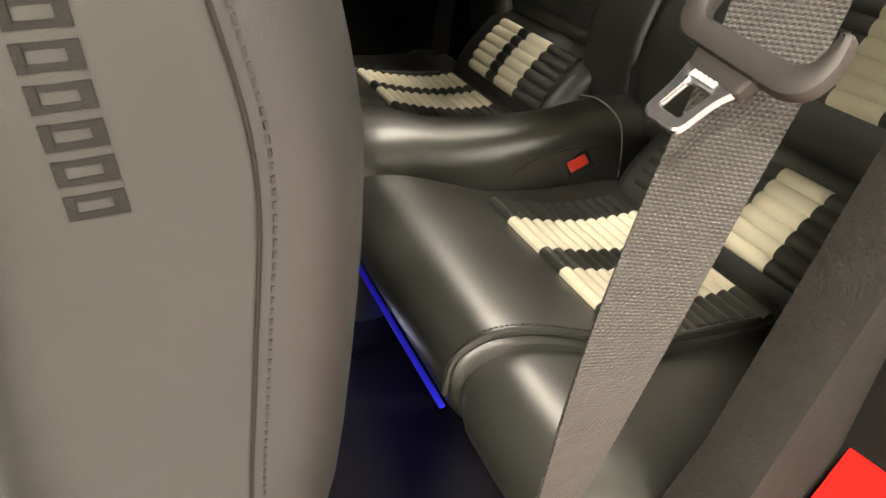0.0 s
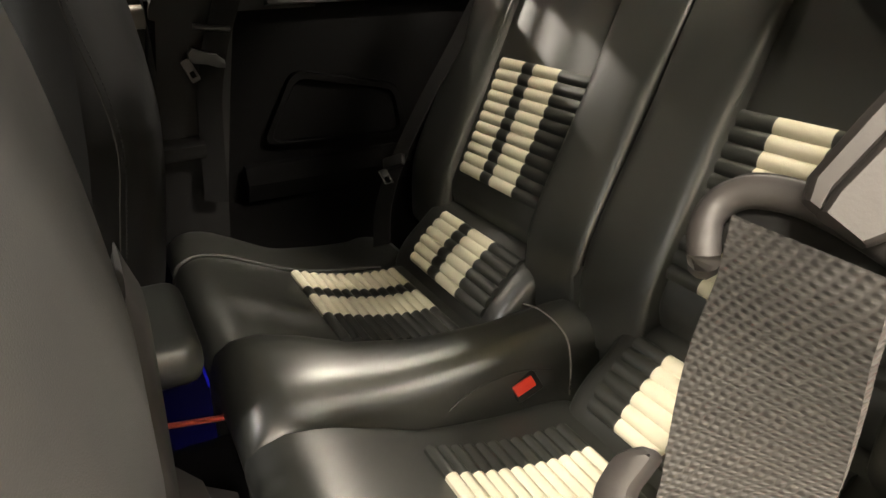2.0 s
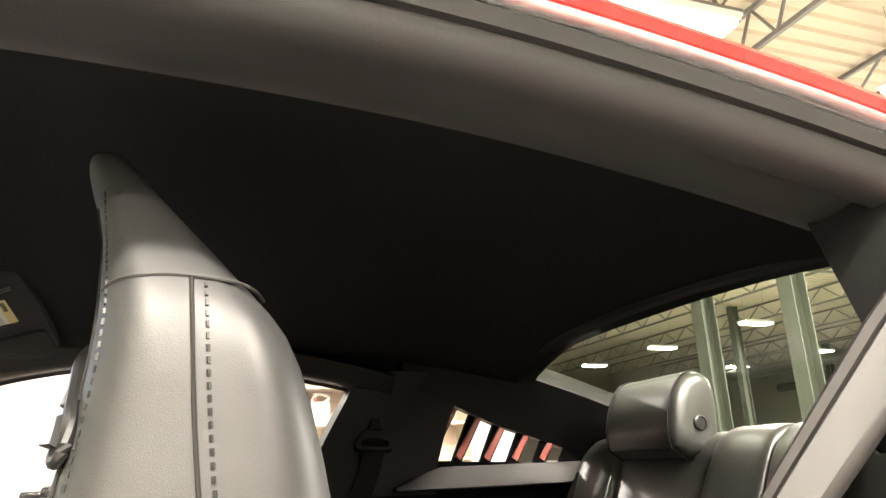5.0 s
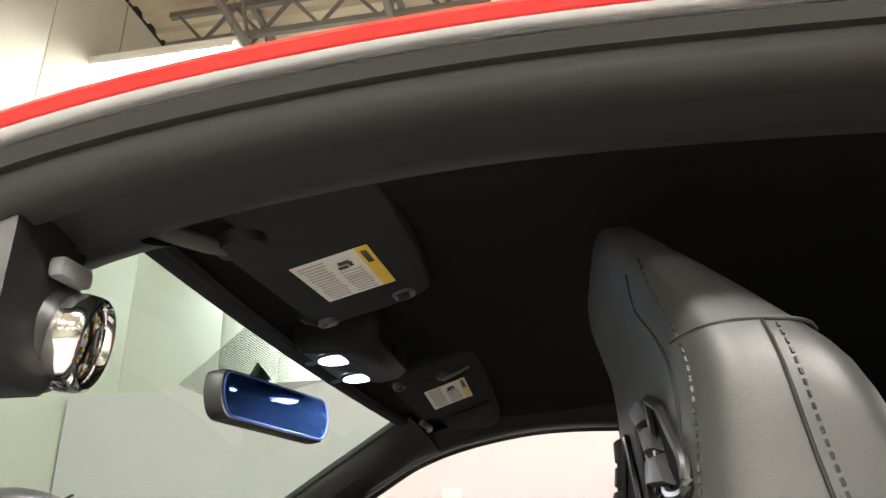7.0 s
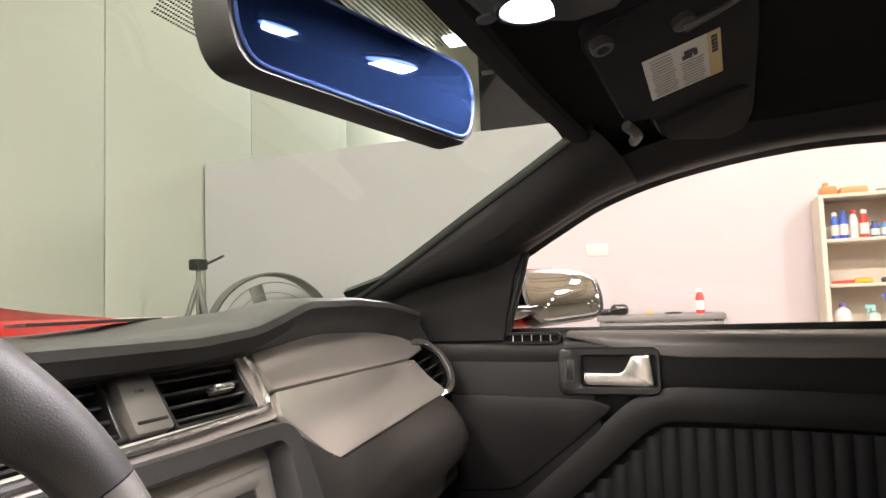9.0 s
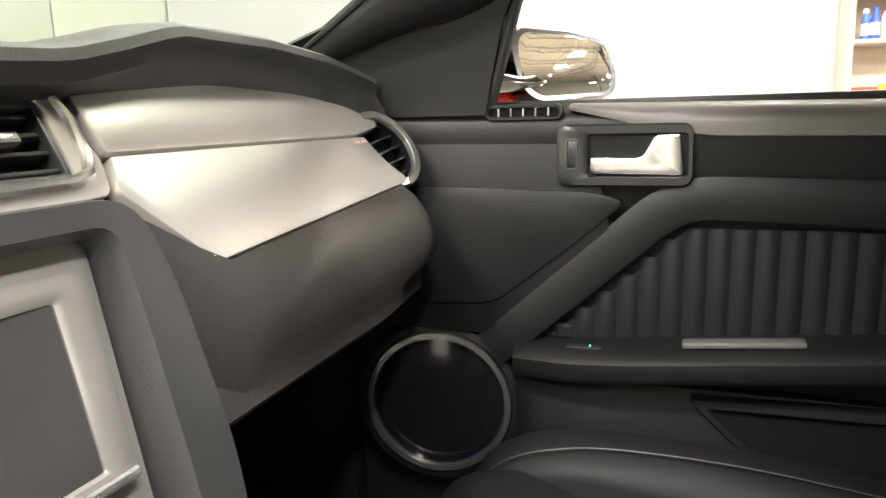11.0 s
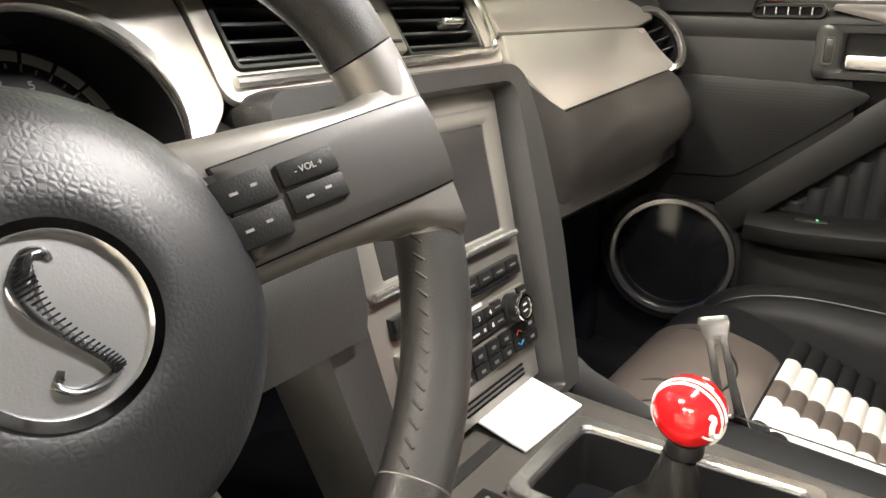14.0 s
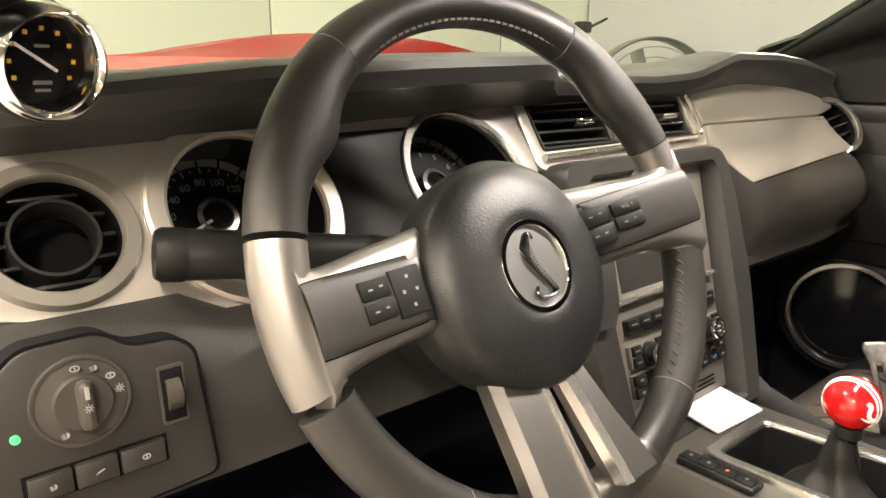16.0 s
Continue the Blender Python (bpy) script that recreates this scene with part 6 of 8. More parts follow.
# card, switches
tagged(part("white_card", box(0, 0, 0, 0.098, 0.092, 0.004, 0.0015, pose(0.056, 0.078, CZ + 0.006, 8, 0, -4)), material("white_card_stock", (0.85, 0.85, 0.85), 0.5, bump=0, vary=0.02)), "blank white card lying on the console in front of the shifter", "card")
swp = part("switch_strip", box(-0.074, -0.006, CZ + 0.001, 0.026, 0.085, 0.008, 0.003, None), SMOOTH_PLASTIC, con)
for k in range(4):
    b = part("button", box(-0.074, 0.026 - 0.0205 * k, CZ + 0.0045, 0.018, 0.0195, 0.004, 0.001), PLASTIC, swp)
    bars([(-0.074, 0.026 - 0.0205 * k, 0.004, 0.003)], Matrix.Translation((0, 0, CZ + 0.0068)), ICON_RED if k == 2 else DIM_ICON, b)
part("armrest_lid", box(0.015, -0.52, 0.66, 0.19, 0.42, 0.06, 0.022, seg=3), LEATHER, con)

# ---- passenger door ----
DX = 0.70
MD = frame_at((DX, 0, 0), (0, -1, 0), (0, 0, 1))   # u runs rearward, v up, w to the cabin (-x)
door = thing("car_door", "black passenger door panel with pleated leather insert", "car door")
# upper panel rolls out to the window ledge
rings = []
for k in range(15):
    y = 0.50 - 1.39 * k / 14
    zt = 0.997 - 0.012 * (k / 14)
    rings.append([(DX + 0.06, y, zt - 0.004), (DX + 0.040, y, zt), (DX + 0.016, y, zt - 0.002), (DX + 0.004, y, zt - 0.008), (DX - 0.002, y, zt - 0.018), (DX, y, zt - 0.04), (DX + 0.012, y, 0.885), (DX + 0.022, y, 0.85), (DX + (0.028 if y < 0.03 else 0.052), y, 0.70 if y > 0.03 else 0.62), (DX + (0.028 if y < 0.03 else 0.052), y, 0.36), (DX + 0.06, y, 0.36)])
part("panel", loft(rings), DOOR_TRIM, door, "dark grained upper door panel")
part("front_cheek", plate(rounded([(-0.36, 0.994), (0.0, 0.994), (0.08, 0.90), (0.10, 0.80), (0.0, 0.70), (-0.06, 0.69), (-0.36, 0.69)], 0.01), 0.04, MD @ Matrix.Translation((0, 0, -0.001)), bevel=0.003), DOOR_TRIM, door)
part("window_sill_strip", box(DX + 0.056, -0.38, 0.994, 0.012, 1.02, 0.016, 0.003), RUBBER, door)
# raised diagonal rib from the front down to the pleats
line = spline([(-0.06, 0.66, 0), (0.0, 0.715, 0), (0.06, 0.768, 0), (0.12, 0.822, 0), (0.155, 0.852, 0), (0.190, 0.868, 0), (0.25, 0.870, 0), (0.45, 0.864, 0), (0.62, 0.854, 0), (0.88, 0.842, 0)], 5)
rings = []
for k, p in enumerate(line):
    d = (line[min(k + 1, len(line) - 1)] - line[max(0, k - 1)]).normalized()
    n = Vector((-d.y, d.x, 0))
    rings.append([MD @ (p + n * off + Vector((0, 0, w))) for off, w in ((0.036, -0.002), (0.028, 0.0012), (0.012, 0.0036), (-0.008, 0.0030), (-0.016, 0.0), (-0.020, -0.010), (0.0, -0.03))])
part("raised_rib", loft(rings), DOOR_TRIM, door, "raised band round the pleats")
# strip over the panel's top edge, lightened in colour as if lit
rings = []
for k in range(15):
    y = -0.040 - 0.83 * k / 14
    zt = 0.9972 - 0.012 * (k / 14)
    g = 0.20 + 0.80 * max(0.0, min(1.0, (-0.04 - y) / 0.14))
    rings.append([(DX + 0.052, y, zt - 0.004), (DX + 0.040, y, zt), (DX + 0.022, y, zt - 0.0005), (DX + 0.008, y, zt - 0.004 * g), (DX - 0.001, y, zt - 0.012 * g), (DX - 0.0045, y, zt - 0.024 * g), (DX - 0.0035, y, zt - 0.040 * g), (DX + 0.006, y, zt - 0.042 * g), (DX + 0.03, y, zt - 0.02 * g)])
part("door_top", loft(rings), DOOR_TOP, door, "rounded black door top under the window, lit band put into its colour")
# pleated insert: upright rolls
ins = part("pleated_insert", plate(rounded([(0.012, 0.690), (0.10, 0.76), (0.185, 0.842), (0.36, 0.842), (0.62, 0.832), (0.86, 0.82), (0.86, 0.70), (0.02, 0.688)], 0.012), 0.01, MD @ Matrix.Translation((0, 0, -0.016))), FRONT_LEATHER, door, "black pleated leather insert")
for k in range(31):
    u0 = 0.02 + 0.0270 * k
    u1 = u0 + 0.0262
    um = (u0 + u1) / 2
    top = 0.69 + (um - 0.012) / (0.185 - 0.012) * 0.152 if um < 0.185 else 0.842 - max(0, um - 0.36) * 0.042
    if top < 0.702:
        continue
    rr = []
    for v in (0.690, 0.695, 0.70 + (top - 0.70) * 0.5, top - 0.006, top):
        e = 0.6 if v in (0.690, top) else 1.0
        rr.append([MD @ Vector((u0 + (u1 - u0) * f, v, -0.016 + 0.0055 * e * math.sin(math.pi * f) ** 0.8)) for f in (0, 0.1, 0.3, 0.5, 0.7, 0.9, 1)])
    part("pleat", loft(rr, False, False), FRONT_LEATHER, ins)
# armrest
rings = []
for k in range(14):
    f = k / 13
    u = -0.028 + 0.893 * f
    v = 0.684 + 0.10 * min(0.40, max(0.0, u)) + 0.03 * max(0.0, u - 0.40)
    wd = 0.030 + 0.027 * min(1.0, f * 9)
    rings.append([MD @ Vector((u, v + dv, w)) for dv, w in ((0.0, -0.03), (0.0, 0.006), (-0.002, wd * 0.55), (-0.008, wd - 0.006), (-0.014, wd), (-0.034, wd - 0.001), (-0.041, wd - 0.007), (-0.043, -0.03))])
arm = part("armrest", loft(rings), DOOR_TRIM, door, "slim dark grey armrest")
part("pull_cup", box(0, 0, 0, 0.135, 0.008, 0.022, 0.003, MD @ Matrix.Rotation(0.09, 4, "Z") @ Matrix.Translation((0.313, 0.6865, 0.026))), GREY_PLASTIC, arm)
part("switch", box(0, 0, 0, 0.045, 0.004, 0.012, 0.001, MD @ Matrix.Translation((0.065, 0.6895, 0.022))), SMOOTH_PLASTIC, arm)
part("lock_lamp", box(0, 0, 0, 0.003, 0.002, 0.003, 0, MD @ Matrix.Translation((0.072, 0.6920, 0.022))), GREEN_GLOW, arm)
# door pocket
part("pocket", ring_plate(rounded([(0.19, 0.630), (0.85, 0.640), (0.85, 0.50), (0.28, 0.545)], 0.012), rounded([(0.215, 0.618), (0.84, 0.628), (0.84, 0.52), (0.285, 0.560)], 0.010), 0.03, MD @ Matrix.Translation((0, 0, 0.012)), 0.004), PLASTIC, door, "moulded door pocket")
# flat near-black sheet stands in for the pocket's shaded depth
part("pocket_shade", plate(rounded([(0.215, 0.618), (0.285, 0.560), (0.84, 0.52), (0.84, 0.628)], 0.010), 0.004, MD @ Matrix.Translation((0, 0, 0.002))), DEEP, door)
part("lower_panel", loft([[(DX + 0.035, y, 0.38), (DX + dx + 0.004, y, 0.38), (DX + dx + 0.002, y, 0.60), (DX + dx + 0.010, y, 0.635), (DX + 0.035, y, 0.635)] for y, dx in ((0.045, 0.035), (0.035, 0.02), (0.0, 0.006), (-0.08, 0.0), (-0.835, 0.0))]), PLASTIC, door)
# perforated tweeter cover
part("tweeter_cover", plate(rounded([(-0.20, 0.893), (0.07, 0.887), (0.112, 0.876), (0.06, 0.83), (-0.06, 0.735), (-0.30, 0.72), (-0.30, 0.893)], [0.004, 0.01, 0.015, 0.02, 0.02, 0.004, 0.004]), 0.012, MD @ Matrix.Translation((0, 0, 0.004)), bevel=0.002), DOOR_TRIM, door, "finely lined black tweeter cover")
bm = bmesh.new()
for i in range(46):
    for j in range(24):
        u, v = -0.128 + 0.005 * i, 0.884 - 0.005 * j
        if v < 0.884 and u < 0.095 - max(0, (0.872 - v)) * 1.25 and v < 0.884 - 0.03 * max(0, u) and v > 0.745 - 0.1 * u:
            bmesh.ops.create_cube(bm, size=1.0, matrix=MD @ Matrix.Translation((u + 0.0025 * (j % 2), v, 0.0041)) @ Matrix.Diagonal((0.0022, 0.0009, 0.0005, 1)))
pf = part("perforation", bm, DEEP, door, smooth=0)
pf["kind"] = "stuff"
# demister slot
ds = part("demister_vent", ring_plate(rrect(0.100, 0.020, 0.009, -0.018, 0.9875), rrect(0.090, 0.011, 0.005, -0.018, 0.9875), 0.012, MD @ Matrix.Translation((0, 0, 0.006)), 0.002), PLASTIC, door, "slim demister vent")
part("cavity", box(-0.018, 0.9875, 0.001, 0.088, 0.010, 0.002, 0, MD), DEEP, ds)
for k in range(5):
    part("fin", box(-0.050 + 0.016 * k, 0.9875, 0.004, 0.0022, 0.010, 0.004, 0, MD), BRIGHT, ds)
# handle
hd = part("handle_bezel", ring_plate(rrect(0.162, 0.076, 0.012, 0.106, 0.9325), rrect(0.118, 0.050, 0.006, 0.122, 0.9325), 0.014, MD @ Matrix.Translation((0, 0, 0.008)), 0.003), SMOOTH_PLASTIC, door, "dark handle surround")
# near-black backing paints the shade in the handle recess
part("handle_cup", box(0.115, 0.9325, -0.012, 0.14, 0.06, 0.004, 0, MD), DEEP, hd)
part("handle", plate(rounded([(0.066, 0.930), (0.128, 0.929), (0.143, 0.957), (0.172, 0.958), (0.177, 0.908), (0.066, 0.910)], [0.004, 0.008, 0.006, 0.003, 0.006, 0.006]), 0.012, MD @ Matrix.Translation((0, 0, 0.006)), bevel=0.003), BRIGHT, hd, "bright satin pull handle")
part("lock_switch", box(0.044, 0.9345, 0.006, 0.013, 0.034, 0.008, 0.003, MD), SMOOTH_PLASTIC, hd)
part("lock_ring", ring_plate(rrect(0.015, 0.038, 0.004, 0.044, 0.9345), rrect(0.0115, 0.034, 0.003, 0.044, 0.9345), 0.003, MD @ Matrix.Translation((0, 0, 0.0105)), 0.0008), GREY_PLASTIC, hd)
# round bass speaker low in front
MSP = MD @ Matrix.Translation((-0.148, 0.578, -0.012)) @ Matrix.Rotation(radians(8), 4, "Y")
spk = part("speaker", lathe([(0.106, -0.03), (0.110, 0.0), (0.104, 0.006), (0.098, 0.002), (0.096, -0.008), (0.05, -0.004), (0.0, -0.002)], MSP, 56), GLOSS_BLACK, door, "round black speaker grille")
part("speaker_ring", ring_plate(circle(0.1065, n=56), circle(0.0955, n=56), 0.008, MSP @ Matrix.Translation((0, 0, 0.010)), 0.004), BRIGHT, spk, "bright speaker ring")
part("speaker_mount", lathe([(0.125, -0.05), (0.128, -0.01), (0.118, 0.004), (0.108, 0.006)], MSP, 56, False), PLASTIC, spk)
# glass, divider and mirror flag
gl = part("side_window", loft([[(0.735, 0.05, 0.99), (0.735, -0.88, 0.99)], [(0.66, 0.03, 1.13), (0.66, -0.93, 1.13)], [(0.60, -0.20, 1.27), (0.60, -0.95, 1.25)]], False, False), SIDE_GLASS, door)
gl.visible_shadow = False
part("mirror_flag", loft([[(0.700, 0.44, 0.985), (0.690, 0.066, 0.985), (0.722, 0.066, 0.985), (0.730, 0.44, 0.985)], [(0.700, 0.42, 1.03), (0.680, 0.055, 1.03), (0.707, 0.055, 1.03), (0.728, 0.42, 1.03)], [(0.668, 0.19, 1.095), (0.655, 0.034, 1.095), (0.677, 0.034, 1.095), (0.690, 0.19, 1.095)], [(0.645, 0.06, 1.135), (0.642, 0.012, 1.135), (0.665, 0.012, 1.135), (0.668, 0.06, 1.135)], [(0.632, 0.0, 1.165), (0.632, -0.008, 1.165), (0.655, -0.008, 1.165), (0.655, 0.0, 1.165)]]), PLASTIC, door, "black mirror base cover")
part("window_divider", tube([(0.70, 0.062, 0.995), (0.655, 0.012, 1.13)], 0.007, 8), RUBBER, door)

mir = thing("door_mirror", "red passenger door mirror with a dark rim", "door mirror")
MM = frame_at((0.935, 0.005, 1.060), (0.827, -0.562, 0), (0.101, 0.149, 0.979)) @ Matrix.Diagonal((1.34, 1, 1, 1))
shape = rounded([(-0.075, 0.050), (0.020, 0.048), (0.074, 0.036), (0.082, -0.010), (0.074, -0.046), (-0.05, -0.056), (-0.070, -0.040), (-0.082, 0.0)], 0.02, 5)
part("housing", loft([[MM @ Vector((x * k + dx, y * k, -h)) for x, y in shape] for k, h, dx in ((1.04, -0.004, 0), (1.10, 0.015, 0), (1.08, 0.05, -0.008), (0.9, 0.085, -0.02), (0.5, 0.11, -0.03))]), GLOSS_BLACK, mir, "dark mirror shell")
part("cap", loft([[MM @ Vector((x * k + dx - 0.01, y * k + 0.004, -h)) for x, y in shape] for k, h, dx in ((1.12, 0.02, 0), (1.12, 0.052, -0.008), (0.95, 0.09, -0.02), (0.5, 0.118, -0.03))]), RED, mir, "red painted mirror cap")
part("mirror_glass", plate([(x * 0.94, y * 0.92) for x, y in shape], 0.003, MM @ Matrix.Translation((0, 0, 0.0045)), bevel=0.0008), MIRROR, mir, "clear mirror glass")
part("arm", tube([(0.745, 0.09, 1.03), (0.84, 0.07, 1.03), (0.90, 0.05, 1.035)], [0.03, 0.022, 0.025], 12, flat=0.6), GLOSS_BLACK, mir)

# ---- front seats ----
def front_seat(cx, dy, label, slide=0.0):
    s = thing("bucket_seat", label, "car seat", "front seats")
    T = Matrix.Translation((cx, dy, 0))
    prof = [(0.46, -0.395, -0.585, 0.235), (0.52, -0.40, -0.60, 0.245), (0.60, -0.405, -0.630, 0.255), (0.75, -0.43, -0.657, 0.262), (0.84, -0.447, -0.667, 0.262), (0.91, -0.461, -0.664, 0.262), (1.00, -0.482, -0.653, 0.258), (1.06, -0.495, -0.640, 0.252), (1.11, -0.502, -0.622, 0.246), (1.145, -0.503, -0.592, 0.228), (1.18, -0.500, -0.562, 0.200), (1.21, -0.492, -0.538, 0.172), (1.235, -0.484, -0.520, 0.148), (1.250, -0.482, -0.512, 0.120)]
    P = spline([(z, f, r, ) for z, f, r, w in prof], 3)
    W = spline([(z, w, 0) for z, f, r, w in prof], 3)
    rings = []
    for p, q in zip(P, W):
        z, yf, yr, w = p.x, p.y, p.z, q.y
        ring = []
        dish = 0.045 * min(1, max(0, (1.12 - z) / 0.2))
        my, hy = (yf + yr) / 2, (yf - yr) / 2
        for k in range(44):
            a = 2 * math.pi * k / 44
            c, sn = math.cos(a), math.sin(a)
            e = 0.42
            er = e + 0.25 * max(0.0, min(1.0, (z - 0.84) / 0.14)) if sn < 0 else e
            x = w * math.copysign(abs(c) ** er, c)
            y = my + hy * math.copysign(abs(sn) ** (e + 0.15), sn)
            if sn > 0:
                y -= dish * max(0, 1 - (abs(x) / (w * 0.72)) ** 3)
            side_x = max(0.0, x) if cx < 0 else abs(x)
            if sn < 0 and z < 1.12:
                y += 0.055 * (side_x / w) ** 2
            if cx < 0 and x > 0 and z < 1.12:
                x *= 0.90
            ring.append(T @ Vector((x, y, z)))
        rings.append(ring)
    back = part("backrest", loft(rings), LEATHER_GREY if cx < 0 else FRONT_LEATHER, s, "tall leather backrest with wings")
    # harness openings in the head section: a three-segment pad runs slantwise between two holes, painted as shade
    def front(d, z, sx, lift=0.0):
        """A place on the front face, d outward from the middle, at height z."""
        i = max(k for k in range(len(P) - 1) if P[k].x <= z + 1e-6)
        f = (z - P[i].x) / (P[i + 1].x - P[i].x)
        yf, yr, w = P[i].y + (P[i + 1].y - P[i].y) * f, P[i].z + (P[i + 1].z - P[i].z) * f, W[i].y + (W[i + 1].y - W[i].y) * f
        c = min(0.995, d / w) ** (1 / 0.42)
        y = (yf + yr) / 2 + (yf - yr) / 2 * math.sqrt(1 - c * c) ** 0.57
        y -= 0.045 * min(1, max(0, (1.12 - z) / 0.2)) * max(0, 1 - (d / (w * 0.72)) ** 3)
        return T @ Vector((sx * d * (0.90 if cx < 0 and sx > 0 else 1.0), y + lift, z))
    for sx in (-1, 1):
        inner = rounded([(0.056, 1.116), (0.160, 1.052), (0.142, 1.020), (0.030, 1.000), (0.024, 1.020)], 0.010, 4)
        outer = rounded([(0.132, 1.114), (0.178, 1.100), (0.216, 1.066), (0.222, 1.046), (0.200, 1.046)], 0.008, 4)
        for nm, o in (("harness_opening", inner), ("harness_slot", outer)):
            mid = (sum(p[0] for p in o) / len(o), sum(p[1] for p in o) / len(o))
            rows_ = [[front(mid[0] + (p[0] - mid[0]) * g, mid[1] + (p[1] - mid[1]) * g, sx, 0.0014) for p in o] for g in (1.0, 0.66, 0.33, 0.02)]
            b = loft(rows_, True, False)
            # no hole is cut: a near-black sheet paints the shade inside
            part(nm, b, DEEP, s, "harness opening, its shaded depth painted as a near-black sheet")
            part("opening_trim", tube([front(p[0], p[1], sx, 0.003) for p in o], 0.0036, 8, True), SMOOTH_PLASTIC, s, "black plastic opening lip")
        for k in range(3):
            q = []
            for g in (k / 3 + 0.012, k / 3 + 0.05, (k + 1) / 3 - 0.05, (k + 1) / 3 - 0.012):
                z = 1.116 - 0.064 * g
                a0, a1 = 0.068 + 0.100 * g, 0.128 + 0.078 * g
                h = 0.004 if g in (k / 3 + 0.012, (k + 1) / 3 - 0.012) else 0.0105
                q.append([front(a0, z, sx, 0.0), front(a0 + 0.001, z, sx, h * 0.7), front(a0 + 0.008, z, sx, h), front((a0 + a1) / 2, z, sx, h + 0.0015), front(a1 - 0.008, z, sx, h), front(a1 - 0.001, z, sx, h * 0.7), front(a1, z, sx, 0.0)])
            part("pad_segment", loft(q), LEATHER_GREY, s, "padded strap segment")
    # seams on both flanks
    def flank(z, y, sx, lift=0.0):
        """A place on the flank at height z and depth y."""
        i = max(k for k in range(len(P) - 1) if P[k].x <= z + 1e-6)
        f = (z - P[i].x) / (P[i + 1].x - P[i].x)
        yf, yr, w = P[i].y + (P[i + 1].y - P[i].y) * f, P[i].z + (P[i + 1].z - P[i].z) * f, W[i].y + (W[i + 1].y - W[i].y) * f
        my, hy = (yf + yr) / 2, (yf - yr) / 2
        sn = max(-0.995, min(0.995, (y - my) / hy))
        c = max(0.0, 1 - abs(sn) ** (2 / 0.57)) ** 0.5
        return T @ Vector((sx * (w * c ** 0.42 + lift), my + hy * sn, z))
    def edge(z, f):
        i = min(range(len(P)), key=lambda k: abs(P[k].x - z))
        return P[i].y + (P[i].z - P[i].y) * f
    for sx in (-1, 1):
        long_ = spline([(0.54, -0.545, 0), (0.654, -0.557, 0), (0.763, -0.576, 0), (0.853, -0.591, 0), (0.925, -0.586, 0), (1.0, -0.570, 0), (1.06, -0.562, 0), (1.135, -0.556, 0)], 12)
        short_ = spline([(0.90, -0.482, 0), (1.0, -0.497, 0), (1.06, -0.505, 0), (1.10, -0.509, 0), (1.136, -0.508, 0), (1.20, -0.498, 0)], 12)
        for row, off in ((long_, -0.007), (short_, -0.006)):
            part("seam", tube([flank(p.x, p.y, sx, 0.0004) for p in row], 0.0012, 6), DARK_THREAD, s)
            part("stitching", stitches([flank(p.x, p.y + off, sx, 0.0) for p in row], 0.0062, 0.0034, 0.0008), TRIM_GREY if cx < 0 else FRONT_LEATHER, s, "raised tone-in-tone stitches")
        part("cross_seam", tube([flank(1.137 - 0.006 * abs(k / 16 - 0.4), edge(1.137, 0.08 + 0.86 * k / 16), sx, 0.0004) for k in range(17)], 0.0012, 6), LEATHER_GREY, s, "piped cross seam")
    # maker's mark on the flank as plain embossed bars; near-black paints the relief's shade
    bm = bmesh.new()
    if cx < 0:
        for k in range(6):
            for dz, f0, f1, h in ((0.0, -0.519, -0.541, 0.0030), (0.0075, -0.519, -0.541, 0.0026), (0.004, -0.519, -0.523, 0.009), (0.004, -0.536, -0.541, 0.009)):
                z = 0.853 + 0.0145 * k + dz
                a, b = flank(z, f0, -1, 0.0), flank(z, f1, -1, 0.0)
                d = b - a
                m = Matrix.Translation((a + b) / 2) @ d.to_track_quat("X", "Z").to_matrix().to_4x4() @ Matrix.Diagonal((d.length, 0.0014, h, 1))
                bmesh.ops.create_cube(bm, size=1.0, matrix=m)
        part("embossed_mark", bm, PLASTIC, s, "embossed plain bars, relief shade put in as black", smooth=0)
    # seat cushion with raised side bolsters
    T = Matrix.Translation((cx, dy + slide, 0))
    pc = [(-0.50, 0.36), (-0.52, 0.42), (-0.50, 0.462), (-0.38, 0.474), (-0.20, 0.519), (-0.10, 0.553), (-0.05, 0.574), (0.0, 0.582), (0.045, 0.572), (0.078, 0.545), (0.086, 0.49), (0.06, 0.40), (-0.2, 0.36)]
    pc = [(p.x, p.y) for p in spline([(y, z, 0) for y, z in pc], 3, True)]
    b = cushion(pc, (-0.17, 0.17), 0.012)
    b.transform(T)
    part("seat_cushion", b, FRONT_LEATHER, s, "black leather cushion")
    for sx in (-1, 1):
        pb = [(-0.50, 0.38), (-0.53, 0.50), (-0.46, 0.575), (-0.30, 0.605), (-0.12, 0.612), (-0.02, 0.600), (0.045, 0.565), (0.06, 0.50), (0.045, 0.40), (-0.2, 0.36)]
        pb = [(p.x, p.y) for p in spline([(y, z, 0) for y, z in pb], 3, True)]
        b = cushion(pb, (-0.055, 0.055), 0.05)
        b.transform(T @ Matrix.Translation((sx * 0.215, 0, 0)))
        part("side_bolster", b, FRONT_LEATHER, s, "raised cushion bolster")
        part("piping", tube([T @ Vector((sx * p.x, p.y, p.z)) for p in spline([(0.188, -0.38, 0.597), (0.186, -0.25, 0.611), (0.184, -0.12, 0.6135), (0.176, -0.05, 0.608), (0.172, 0.0, 0.592), (0.172, 0.035, 0.566)], 6)], 0.0009, 6), LEATHER_GREY, s)
